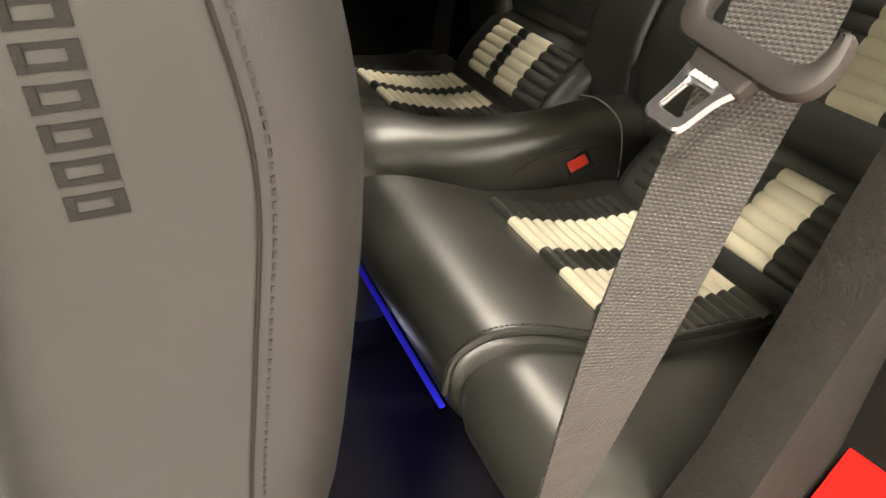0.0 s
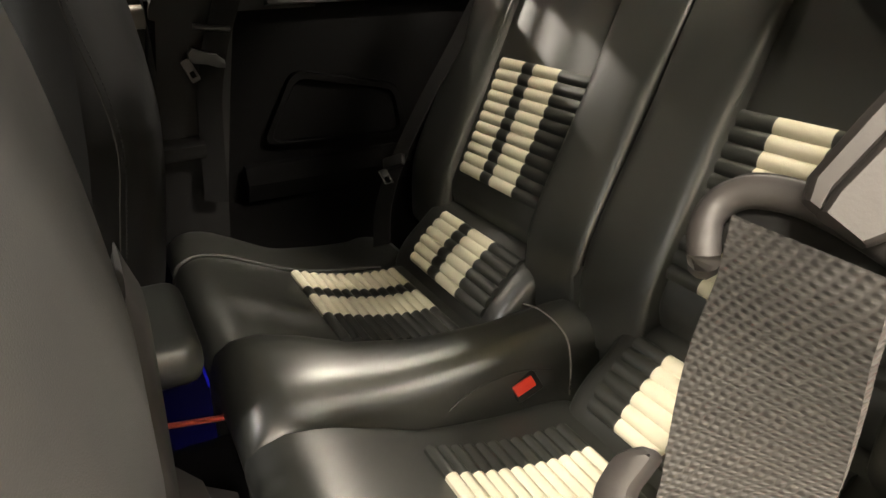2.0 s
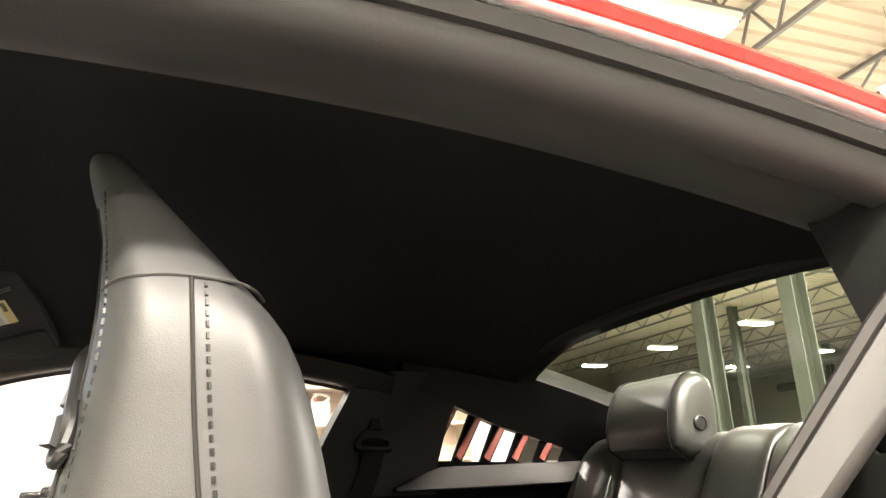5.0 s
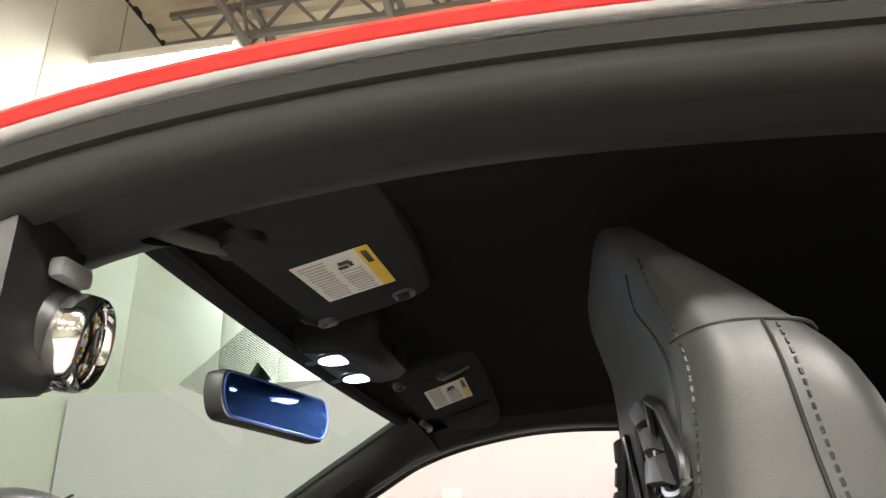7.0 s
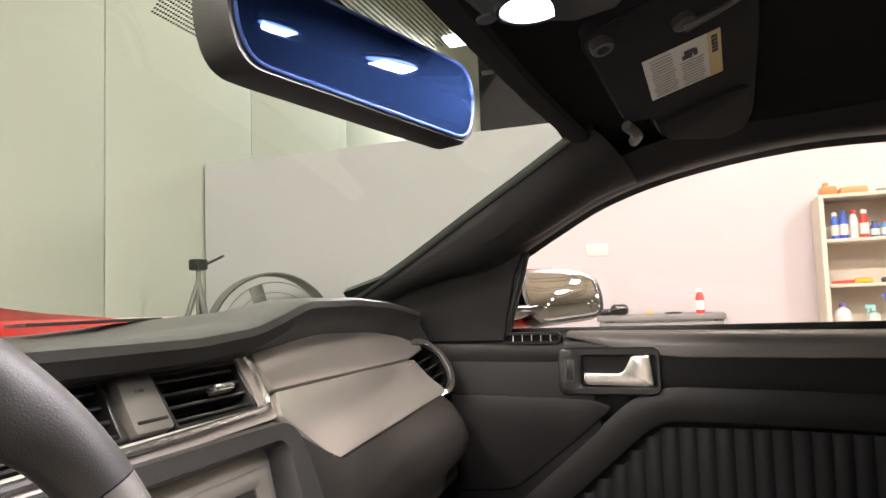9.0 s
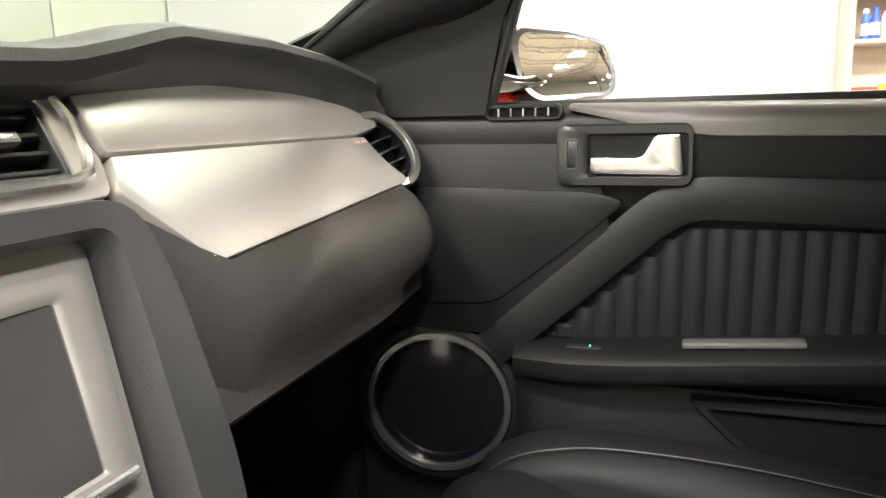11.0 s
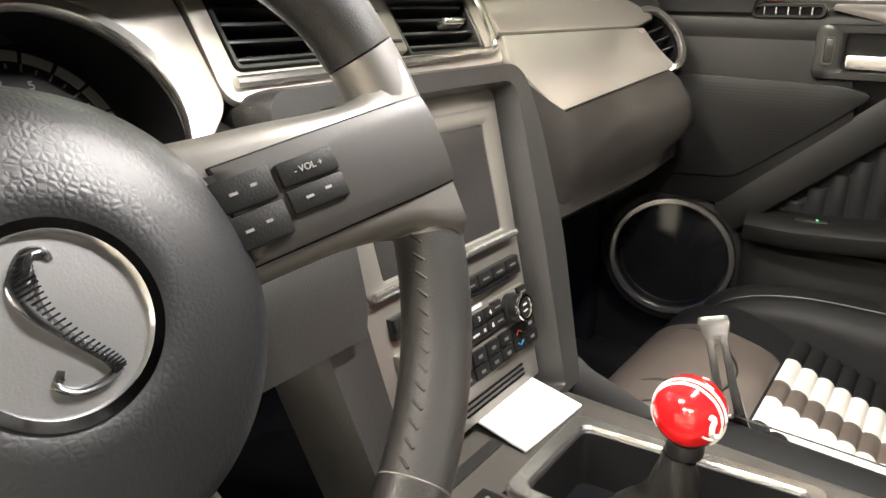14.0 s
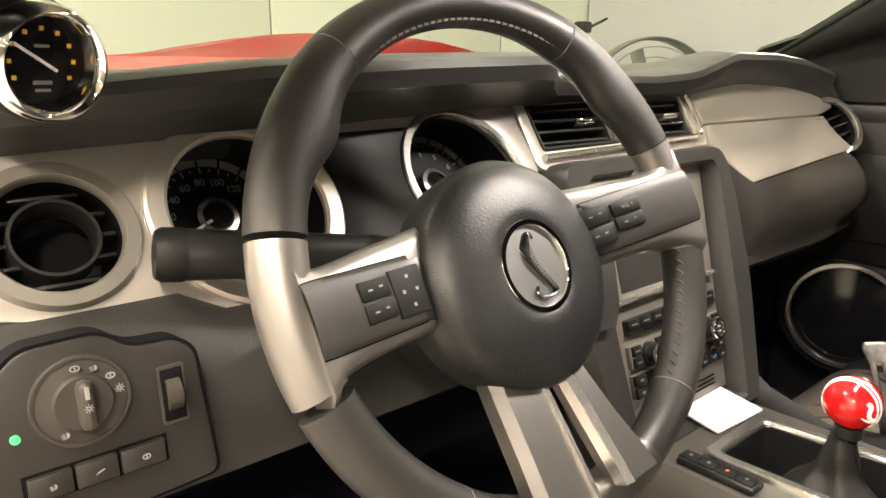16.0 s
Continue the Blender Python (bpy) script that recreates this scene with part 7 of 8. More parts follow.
    nose = [(p.x, p.y) for p in spline([(y, z, 0) for y, z in ((-0.088, 0.52), (-0.088, 0.559), (-0.05, 0.5765), (0.0, 0.5845), (0.046, 0.5745), (0.080, 0.547), (0.0885, 0.49), (0.06, 0.45), (0.0, 0.45))], 3, True)]
    b = cushion(nose, (-0.168, 0.084), 0.012)
    b.transform(T)
    # passenger nose gets the lamp pool in its colour
    part("nose_panel", b, NOSE if cx > 0 else LEATHER, s, "dark leather cushion nose, lamp light put into its brown" if cx > 0 else "")
    pan = [(-0.44, 0.466), (-0.30, 0.494), (-0.195, 0.523), (-0.092, 0.558)]
    # the NOSE stripe carries the same painted lamp light
    for x0, x1, mat, lab in ((-0.150, -0.092, FRONT_LEATHER, ""), (-0.092, -0.031, WHITE_LEATHER, "white pleated stripe"), (-0.031, 0.016, NOSE, "dark pleated stripe, lamp light put into its brown"), (0.016, 0.082, WHITE_LEATHER, "white pleated stripe"), (0.082, 0.150, FRONT_LEATHER, "")):
        b = ribbed(pan, x0, x1, 17, 0.0055, (0, 1), lift=0.004)
        b.transform(T)
        part("pleated_strip", b, mat, s, lab)
    part("front_piping", tube([T @ Vector(p) for p in spline([(-0.125, 0.060, 0.566), (-0.108, 0.010, 0.5845), (-0.094, -0.035, 0.582), (-0.074, -0.054, 0.5765), (-0.015, -0.056, 0.576), (0.020, -0.034, 0.5815), (0.048, 0.0, 0.586), (0.050, 0.03, 0.580), (0.02, 0.062, 0.564)], 6)], 0.0016, 6), SMOOTH_PLASTIC, s, "dark piping on the cushion nose")
    if cx < 0:
        for nm, yc, r, z0, z1, x0, x1 in (("back_roll", -0.634, 0.020, 0.56, 0.90, 0.06, 0.20), ("back_roll", -0.656, 0.0165, 0.57, 0.845, 0.09, 0.215)):
            rr = []
            for k in range(11):
                f = k / 10
                g = math.sqrt(max(0.02, 1 - (2 * f - 1) ** 8))
                z = z0 + (z1 - z0) * f
                rr.append([T @ Vector((x, yc + r * g * math.sin(b) - 0.010 * f, z)) for x, b in [((x0 + x1) / 2 + (x1 - x0) / 2 * math.cos(b), b) for b in (2 * math.pi * j / 16 for j in range(16))]])
            part(nm, loft(rr), TONGUE_PLASTIC, s, "taupe moulded back roll")
        part("hinge_cover", loft([[T @ Vector((x, y, z)) for y, z in ((y0, z0), (y0 - 0.012, z0 + 0.055), (y0 - 0.030, z0 + 0.052), (y0 - 0.062, z0 + 0.012), (y0 - 0.060, z0 - 0.018), (y0 - 0.02, z0 - 0.012))] for x, y0, z0 in ((0.13, -0.640, 0.575), (0.17, -0.640, 0.560), (0.24, -0.638, 0.535))]), TONGUE_PLASTIC, s, "taupe plastic hinge cover")
        part("hinge_foot", loft([[T @ Vector((x, y, z)) for y, z in ((-0.64, 0.40), (-0.655, 0.53), (-0.685, 0.535), (-0.735, 0.50), (-0.74, 0.40))] for x in (0.20, 0.26)]), TONGUE_PLASTIC, s)
    part("base", box(0, -0.22, 0.33, 0.42, 0.5, 0.14, 0.03, T), SMOOTH_PLASTIC, s)
    return s


def spline2(pts, n):
    return [(p.x, p.y) for p in spline([(a, b, 0) for a, b in pts], n)]


front_seat(-0.37, 0.0, "charcoal leather bucket seat with stitched flanks, driver's")
front_seat(0.375, -0.10, "black leather bucket seat with white pleated stripes", 0.10)

# ---- rear seat: two buckets, two backrests, a padded hump between ----
rear = thing("rear_bench", "black leather rear bench with cream pleated stripes", "rear bench")
STRIPES = [(0.150, 0.207, False), (0.207, 0.288, True), (0.288, 0.336, False), (0.336, 0.411, True), (0.411, 0.470, False)]
STRIPES_R = [(0.150, 0.245, False), (0.245, 0.325, True), (0.325, 0.361, False), (0.361, 0.442, True)]
P_CUSH = spline2([(-1.24, 0.34), (-1.26, 0.40), (-1.23, 0.445), (-1.12, 0.456), (-1.0, 0.482), (-0.92, 0.514), (-0.85, 0.547), (-0.795, 0.562), (-0.757, 0.548), (-0.746, 0.515), (-0.762, 0.465), (-0.80, 0.42), (-0.85, 0.345), (-1.05, 0.33)], 3)
P_ROLL = spline2([(-1.205, 0.40), (-1.200, 0.445), (-1.225, 0.490), (-1.262, 0.530), (-1.300, 0.560), (-1.335, 0.575), (-1.365, 0.56), (-1.36, 0.50), (-1.30, 0.42)], 4)
P_BACK = spline2([(-1.330, 0.575), (-1.325, 0.61), (-1.342, 0.655), (-1.390, 0.760), (-1.437, 0.865), (-1.490, 0.98), (-1.520, 1.045), (-1.552, 1.072), (-1.60, 1.075), (-1.66, 1.05), (-1.60, 0.85), (-1.50, 0.62), (-1.42, 0.56)], 3)
P_SIDE = spline2([(-1.295, 0.50), (-1.298, 0.60), (-1.318, 0.665), (-1.365, 0.770), (-1.412, 0.875), (-1.468, 0.985), (-1.505, 1.050), (-1.545, 1.080), (-1.60, 1.080), (-1.66, 1.05), (-1.60, 0.85), (-1.50, 0.62), (-1.40, 0.47)], 3)
for sd in (-1, 1):
    def xs(a, b):
        return (a, b) if sd > 0 else (-b, -a)
    part("cushion", cushion(P_CUSH, xs(0.085, 0.475), 0.022), LEATHER, rear, "black leather cushion")
    P_OUT = [(y - (0.004 if y > -0.85 else 0), z - (0.012 if z > 0.45 else 0)) for y, z in P_CUSH]
    part("outer_cushion", cushion(P_OUT, xs(0.455, 0.675), 0.05), LEATHER, rear, "rounded outer cushion wing")
    part("cushion_seam", tube([(sd * 0.468, y, z + 0.001) for y, z in spline2([(-1.15, 0.458), (-1.0, 0.484), (-0.92, 0.515), (-0.85, 0.549), (-0.795, 0.563), (-0.757, 0.549), (-0.746, 0.51)], 6)], 0.004, 8), LEATHER, rear)
    part("stitching", stitches([(sd * 0.461, y, z + 0.002) for y, z in spline2([(-1.15, 0.459), (-1.0, 0.486), (-0.92, 0.517), (-0.85, 0.551), (-0.795, 0.565), (-0.757, 0.550)], 8)], 0.006, 0.004, 0.0008), LEATHER_GREY, rear)
    part("lumbar_roll", cushion(P_ROLL, xs(0.105, 0.52), 0.03), LEATHER, rear, "padded lumbar roll")
    part("backrest", cushion(P_BACK, xs(0.145, 0.475), 0.012), LEATHER, rear, "black leather backrest centre")
    part("inner_bolster", cushion(P_SIDE, xs(0.003, 0.150), 0.022), LEATHER, rear, "smooth inner backrest bolster")
    part("outer_bolster", cushion(P_SIDE, xs(0.468, 0.640), 0.05), LEATHER, rear, "smooth outer backrest bolster")
    for x0, x1, cream in (STRIPES if sd < 0 else STRIPES_R):
        m = CREAM if cream else LEATHER
        lab = "cream pleated stripe" if cream else ""
        a, b = xs(x0, x1)
        part("pleated_strip", ribbed([(-1.175, 0.454), (-1.10, 0.459), (-1.02, 0.477), (-0.955, 0.500)], a, b, 12, 0.006, (0, 1), lift=0.004), m, rear, lab)
        part("pleated_strip", ribbed([(-1.216, 0.468), (-1.235, 0.500), (-1.268, 0.534), (-1.303, 0.560)], a, b, 6, 0.0055, (0, -1), lift=0.006), m, rear, lab)
        part("pleated_strip", ribbed([(-1.336, 0.646), (-1.390, 0.760), (-1.439, 0.868)], a, b, 11, 0.005, (0, -1), lift=0.004), m, rear, lab)
    for x in (0.147, 0.473):
        part("piping", tube([(sd * x, y + 0.012, z + 0.004) for y, z in spline2([(-1.437, 0.87), (-1.49, 0.98), (-1.51, 1.02)], 6)], 0.0022, 6), LEATHER, rear)
    part("snap_button", lathe([(0.008, 0.0), (0.0075, 0.003), (0.0, 0.0045)], frame_at((sd * 0.165, -1.244, 0.497), (1, 0, 0), (0, -0.6, 0.8)) @ Matrix.Translation((0, 0, 0.008)), 20), STEEL, rear)
    hr = thing("rear_headrest", "black leather rear headrest with a stitched edge", "headrest", "rear headrests")
    ph = spline2([(-1.462, 1.05), (-1.458, 1.09), (-1.475, 1.15), (-1.505, 1.19), (-1.545, 1.20), (-1.575, 1.17), (-1.575, 1.08), (-1.545, 1.035), (-1.49, 1.03)], 3)
    part("pad", cushion(ph, (sd * 0.325 - 0.132, sd * 0.325 + 0.132), 0.028), LEATHER, hr)
    for ex in (-1, 1):
        part("edge_piping", tube([(sd * 0.325 + ex * 0.110, y * 1.0 + (y + 1.52) * 0.01, z + (z - 1.11) * 0.01) for y, z in ph], 0.0020, 6, True), FRONT_LEATHER, hr)
        part("post", tube([(sd * 0.325 + ex * 0.06, -1.525, 0.99), (sd * 0.325 + ex * 0.06, -1.525, 1.06)], 0.007, 10), CHROME, hr)
    part("release_button", lathe([(0.0155, 0.0), (0.0155, 0.004), (0.012, 0.006), (0.011, 0.004), (0.0, 0.005)], frame_at((sd * 0.193, -1.520, 1.095), (0, 1, 0), (0, 0, 1)) if sd < 0 else frame_at((sd * 0.193, -1.520, 1.095), (0, -1, 0), (0, 0, 1)), 28), SMOOTH_PLASTIC, hr, "round release button")
rings = []
for y, w, z in ((-1.34, 0.070, 0.545), (-1.27, 0.072, 0.548), (-1.15, 0.076, 0.540), (-1.03, 0.088, 0.545), (-0.94, 0.106, 0.562), (-0.87, 0.128, 0.588), (-0.815, 0.146, 0.602), (-0.78, 0.152, 0.600), (-0.757, 0.150, 0.584), (-0.746, 0.142, 0.556), (-0.75, 0.132, 0.50), (-0.78, 0.12, 0.44)):
    ring = []
    for k in range(25):
        a = math.pi * k / 24
        c, sn = math.cos(a), math.sin(a)
        ring.append((w * math.copysign(abs(c) ** 0.62, c), y, 0.36 + (z - 0.36) * sn ** 0.62))
    ring += [(-w * 0.9, y, 0.34), (w * 0.9, y, 0.34)]
    rings.append(ring)
part("hump", loft(rings), LEATHER, rear, "padded hump between the seats")
part("hump_seam", tube([(-0.078, y, z) for y, z in spline2([(-0.96, 0.40), (-1.0, 0.46), (-1.06, 0.505), (-1.14, 0.515), (-1.2, 0.50)], 6)], 0.0014, 6), LEATHER_GREY, rear)
part("hump_piping", tube([(x, -1.235 - 0.05 * abs(x) , z) for x, z in spline2([(-0.074, 0.44), (-0.072, 0.50), (-0.055, 0.538), (0.0, 0.551), (0.055, 0.538)], 6)], 0.0016, 6), THREAD, rear)
bk = thing("belt_buckle", "black belt buckle with a red release button on the rear hump", "belt buckle")
bmx = frame_at((-0.070, -1.160, 0.480), (0, -1, 0.35), (0.55, 0, 0.84))
part("housing", box(0, 0, -0.006, 0.046, 0.034, 0.022, 0.006, bmx), SMOOTH_PLASTIC, bk)
part("release", box(-0.004, 0.002, 0.006, 0.034, 0.017, 0.006, 0.002, bmx), BUCKLE_RED, bk, "red release button")
part("parcel_shelf", box(0, -1.86, 1.00, 1.25, 0.46, 0.03, 0.01), CARPET, rear)
part("seat_back_panel", box(0, -1.47, 0.45, 1.36, 0.06, 0.42, 0.01), CARPET, rear)
part("centre_filler", box(0, -1.37, 0.52, 0.24, 0.14, 0.20, 0.03), LEATHER, rear)
tagged(part("led_strip", box(-0.29, -0.751, 0.472, 0.32, 0.007, 0.004, 0.0015), BLUE_GLOW), "glowing blue light strip under the rear cushion", "light strip")
tagged(part("led_strip", box(0.31, -0.751, 0.472, 0.28, 0.007, 0.004, 0.0015), BLUE_GLOW), "glowing blue light strip under the rear cushion", "light strip")

tagged(part("red_rod", tube([(0.15, -0.68, 0.438), (0.085, -0.765, 0.468), (0.06, -0.80, 0.48)], 0.0045, 10), plastic("coral_red_plastic", (0.72, 0.13, 0.09))), "thin coral red rod between the seats", "rod")
tagged(part("courtesy_light", box(-0.12, -0.66, 0.283, 0.012, 0.010, 0.045, 0.003), glowing("courtesy_glow", (0.75, 0.8, 1.0), 25.0)), "tiny lit courtesy light on the car floor", "courtesy light")

# ---- things under the roof ----
def visor(sd):
    v = thing("sun_visor", "black cloth sun visor with a printed label, folded up", "sun visor", "sun visors")
    if sd < 0:
        m = frame_at((-0.362, -0.2425, 1.2815), (1, 0, 0.075), (0, -1, 0.24))
        out = [(-0.215, -0.045), (-0.152, -0.040), (-0.132, -0.072), (0.04, -0.078), (0.152, -0.080), (0.152, 0.040), (0.128, 0.070), (-0.02, 0.079), (-0.215, 0.079)]
        lw, lh = 0.122, 0.077
    else:
        m = frame_at((0.276, -0.249, 1.285), (1, -0.05, -0.17), (0, -1, 0.32))
        out = [(-0.118, -0.084), (0.080, -0.074), (0.094, -0.044), (0.165, -0.040), (0.235, 0.030), (0.235, 0.060), (0.200, 0.074), (0.0, 0.078), (-0.132, 0.074)]
        lw, lh = 0.090, 0.077
    part("body", plate(rounded(out, 0.020, 5), 0.024, m @ Matrix.Translation((0, 0, -0.0005)), bevel=0.007), VISOR, v, "padded black visor body")
    part("edge_piping", tube([m @ Vector((x, y, -0.010)) for x, y in rounded(out, 0.020, 5)], 0.0022, 6, True), HEADLINER, v)
    lab = part("label", box(0, 0, 0, lw, lh, 0.0008, 0, m), LABEL_WHITE, v, "white printed warning label")
    part("label_band", box(0, lh / 2 - 0.0065, 0.0003, lw, 0.013, 0.0008, 0, m), LABEL_YELLOW if sd < 0 else LABEL_BUFF, lab, "yellow label band")
    rnd = random.Random(3 + sd)
    # print runs across the label: two blocks of fine lines
    spots = []
    for k in range(14):
        x = -lw * 0.43 + lw * 0.86 * k / 13
        spots.append((x, -lh * 0.27, lw * 0.022, lh * 0.34 * rnd.uniform(0.8, 1.0)))
        if k > 4:
            spots.append((x, lh * 0.115, lw * 0.022, lh * 0.32 * rnd.uniform(0.8, 1.0)))
    bars(spots, m @ Matrix.Translation((0, 0, 0.0008)), plastic("grey_print", (0.42, 0.41, 0.39)), lab)
    bars([(-lw * 0.30, lh * 0.10, 0.008, 0.011), (-lw * 0.21, lh * 0.06, 0.007, 0.010), (-lw * 0.25, lh * 0.17, 0.012, 0.004)], m @ Matrix.Translation((0, 0, 0.0010)), INK, lab)
    bars([(-lw * 0.40 + k * 0.007, lh / 2 - 0.0065, 0.005, 0.006) for k in range(5)], m @ Matrix.Translation((0, 0, 0.0010)), INK, lab)
    if sd < 0:
        g = part("grip_pad", plate(rrect(0.032, 0.026, 0.010, 0.116, 0.036), 0.003, m @ Matrix.Translation((0, 0, 0.0025)), bevel=0.001), GREY_PLASTIC, v, "ribbed grey grip")
        for k in range(3):
            part("grip_slot", plate(rrect(0.004, 0.015, 0.0018, 0.108 + 0.008 * k, 0.036 - 0.001 * k), 0.001, m @ Matrix.Translation((0, 0, 0.0030))), DEEP, g)
        part("hook_ring", ring_plate(circle(0.0125, 0.126, -0.062, 24), circle(0.0065, 0.126, -0.062, 24), 0.010, m @ Matrix.Translation((0, 0, 0.005)), 0.002), GREY_PLASTIC, v, "dark hook ring")
        part("hook_tab", tube([m @ Vector((0.09, -0.082, -0.004)), m @ Vector((0.11, -0.080, -0.002)), m @ Vector((0.126, -0.072, 0.0))], 0.0045, 8), SMOOTH_PLASTIC, v)
        part("pivot_cup", lathe([(0.020, 0.006), (0.022, -0.004), (0.013, -0.010), (0.0, -0.010)], m @ Matrix.Translation((-0.150, -0.046, 0.002)), 24), SMOOTH_PLASTIC, v, "dark round pivot cup")
        part("pivot_arm", tube([m @ Vector(p) for p in ((-0.255, -0.082, 0.006), (-0.215, -0.074, 0.006), (-0.17, -0.064, 0.004), (-0.135, -0.056, 0.0))], [0.008, 0.0075, 0.007, 0.006], 12), GREY_PLASTIC, v, "grey pivot arm")
    else:
        part("clip", join(lathe([(0.011, -0.002), (0.011, 0.006), (0.007, 0.008), (0.0, 0.008)], m @ Matrix.Translation((-0.089, 0.006, 0)), 16), tube([m @ Vector((-0.089, 0.004, 0.009)), m @ Vector((-0.091, 0.028, 0.009)), m @ Vector((-0.088, 0.055, 0.004))], [0.005, 0.0035, 0.003], 8)), GREY_PLASTIC, v, "grey plastic clip")
        part("mirror_flap", plate(rounded([(0.100, -0.036), (0.162, -0.034), (0.228, 0.032), (0.226, 0.056), (0.200, 0.066), (0.100, 0.066)], 0.016, 5), 0.006, m @ Matrix.Translation((0, 0, 0.004)), bevel=0.002), VISOR, v, "raised mirror flap")
        part("hook_ring", ring_plate(circle(0.011, -0.108, -0.068, 24), circle(0.0055, -0.108, -0.068, 24), 0.010, m @ Matrix.Translation((0, 0, 0.006)), 0.002), GREY_PLASTIC, v, "dark hook ring")
        part("pivot_arm", tube([m @ Vector(p) for p in ((0.070, -0.074, 0.004), (0.085, -0.068, 0.008), (0.105, -0.066, 0.006), (0.13, -0.072, 0.0))], 0.0065, 10), GREY_PLASTIC, v, "grey pivot arm")
    return v


visor(-1)
visor(1)

oc = thing("overhead_console", "black roof console with two lit reading lamps", "roof console")
rings = []
for y, hw, zl, zh in ((-0.085, 0.075, 1.283, 1.312), (-0.10, 0.090, 1.270, 1.32), (-0.165, 0.100, 1.262, 1.33), (-0.196, 0.098, 1.266, 1.335), (-0.210, 0.092, 1.276, 1.335)):
    rings.append([(x - 0.030, y - 0.006, z + 0.004) for x, z in ((-hw, zh), (-hw, zl + 0.008), (-hw + 0.008, zl), (hw - 0.008, zl), (hw, zl + 0.008), (hw, zh))])
part("body", loft(rings), PLASTIC, oc)
for lx in (-0.088, 0.028):
    lm = frame_at((lx, -0.147, 1.2695), (1, 0, 0), (0, -1, 0.10))
    lens = part("reading_lamp", lathe([(0.0255, -0.002), (0.024, 0.003), (0.0, 0.0042)], lm, 32), LAMP_GLOW, oc, "lit cool white reading lamp")
    lens.visible_shadow = False
    part("lamp_ring", ring_plate(circle(0.0295, n=32), circle(0.0255, n=32), 0.004, lm @ Matrix.Translation((0, 0, 0.003)), 0.001), SMOOTH_PLASTIC, oc)
    part("lamp_button", lathe([(0.008, 0.0), (0.0075, 0.002), (0.0, 0.0025)], lm @ Matrix.Translation((0.0, -0.037, 0.0)), 18), GREY_PLASTIC, oc)
part("switch", box(-0.034, -0.2165, 1.290, 0.022, 0.004, 0.014, 0.002), DEEP, oc)

rm = thing("rear_view_mirror", "blue-tinted rear-view mirror on the windscreen", "rear-view mirror")
MR = frame_at((-0.041, -0.047, 1.2165), (0.209, -0.068, -0.011), (0, 0.02, 1.0))
shape = rounded([(-0.118, 0.030), (0.110, 0.032), (0.118, 0.0), (0.108, -0.033), (-0.108, -0.033), (-0.120, -0.005)], 0.016, 5)
part("housing", loft([[MR @ Vector((x * k, y * k, -h)) for x, y in shape] for k, h in ((1.0, -0.004), (1.04, 0.004), (1.04, 0.022), (0.86, 0.036), (0.5, 0.042))]), TRIM_GREY, rm, "dark grey mirror shell")
part("mirror_glass", plate([(x * 0.955, y * 0.90) for x, y in shape], 0.003, MR @ Matrix.Translation((0, 0, 0.0055)), bevel=0.001), MIRROR_BLUE, rm, "blue-tinted mirror glass")
part("glass_edge", tube([MR @ Vector((x * 0.96, y * 0.91, 0.005)) for x, y in shape], 0.0012, 6, True), plastic("blue_edge", (0.03, 0.06, 0.2), 0.35), rm)
part("stem", tube([MR @ Vector((0.0, 0.01, -0.035)), (-0.005, 0.02, 1.262), (0.0, -0.005, 1.283)], [0.012, 0.010, 0.018], 12), SMOOTH_PLASTIC, rm)

# gauge pod on the driver's pillar
gp = thing("gauge_pod", "black pillar pod with two chrome-ringed gauges", "gauge pod")
for gx, gy, gz in ((-0.618, -0.150, 1.149), (-0.629, 0.114, 1.032)):
    ax = Vector((0.30, -0.93, -0.18)).normalized()
    gm = frame_at((gx, gy, gz), Vector((0, 0, 1)).cross(ax), ax.cross(Vector((0, 0, 1)).cross(ax)))
    g = part("gauge", lathe([(0.0245, 0.0), (0.024, -0.004), (0.0, -0.004)], gm, 36, False), GLOSS_BLACK, gp, "black gauge dial")
    part("bezel", lathe([(0.0232, -0.003), (0.0236, 0.004), (0.0246, 0.0085), (0.0268, 0.0105), (0.0290, 0.0090), (0.0306, 0.0045), (0.0312, -0.002), (0.030, -0.010)], gm, 48, False), CHROME, g, "rounded chrome gauge ring")
    bars([(0.017 * math.cos(radians(a)), 0.017 * math.sin(radians(a)), 0.0022, 0.0022) for a in range(-30, 211, 30)], gm @ Matrix.Translation((0, 0, -0.0036)), LABEL_YELLOW, g)
    part("needle", box(0.004, 0, -0.003, 0.026, 0.0016, 0.0008, 0, gm @ Matrix.Rotation(radians(148), 4, "Z")), PURE_WHITE, g)
    bars([(0.0, -0.011, 0.010, 0.002), (0.0, -0.015, 0.008, 0.0015), (0, 0.008, 0.008, 0.0015)], gm @ Matrix.Translation((0, 0, -0.0036)), DIM_ICON, g)
    part("cup", lathe([(0.030, -0.008), (0.033, -0.012), (0.034, -0.04), (0.028, -0.065), (0.0, -0.075)], gm, 36), SMOOTH_PLASTIC, gp)
rings = []
for k in range(13):
    f = k / 12
    y = 0.22 - 0.36 * f
    x, z = rail_point(y)
    w = 0.030 + 0.012 * math.sin(math.pi * f)
    rings.append([(-(x + 0.030) + w * math.cos(a) * 0.7, y, z + 0.004 + w * math.sin(a)) for a in (2 * math.pi * j / 16 for j in range(16))])
part("pod_body", loft(rings), SMOOTH_PLASTIC, gp)
part("tape", box(-0.640, -0.152, 1.187, 0.030, 0.012, 0.014, 0.004), material("glittery_grey_tape", (0.30, 0.31, 0.32), 0.4, 0.6, 0, 1500, 1.0, 0.3, 600), gp, "scrap of glittery grey tape")
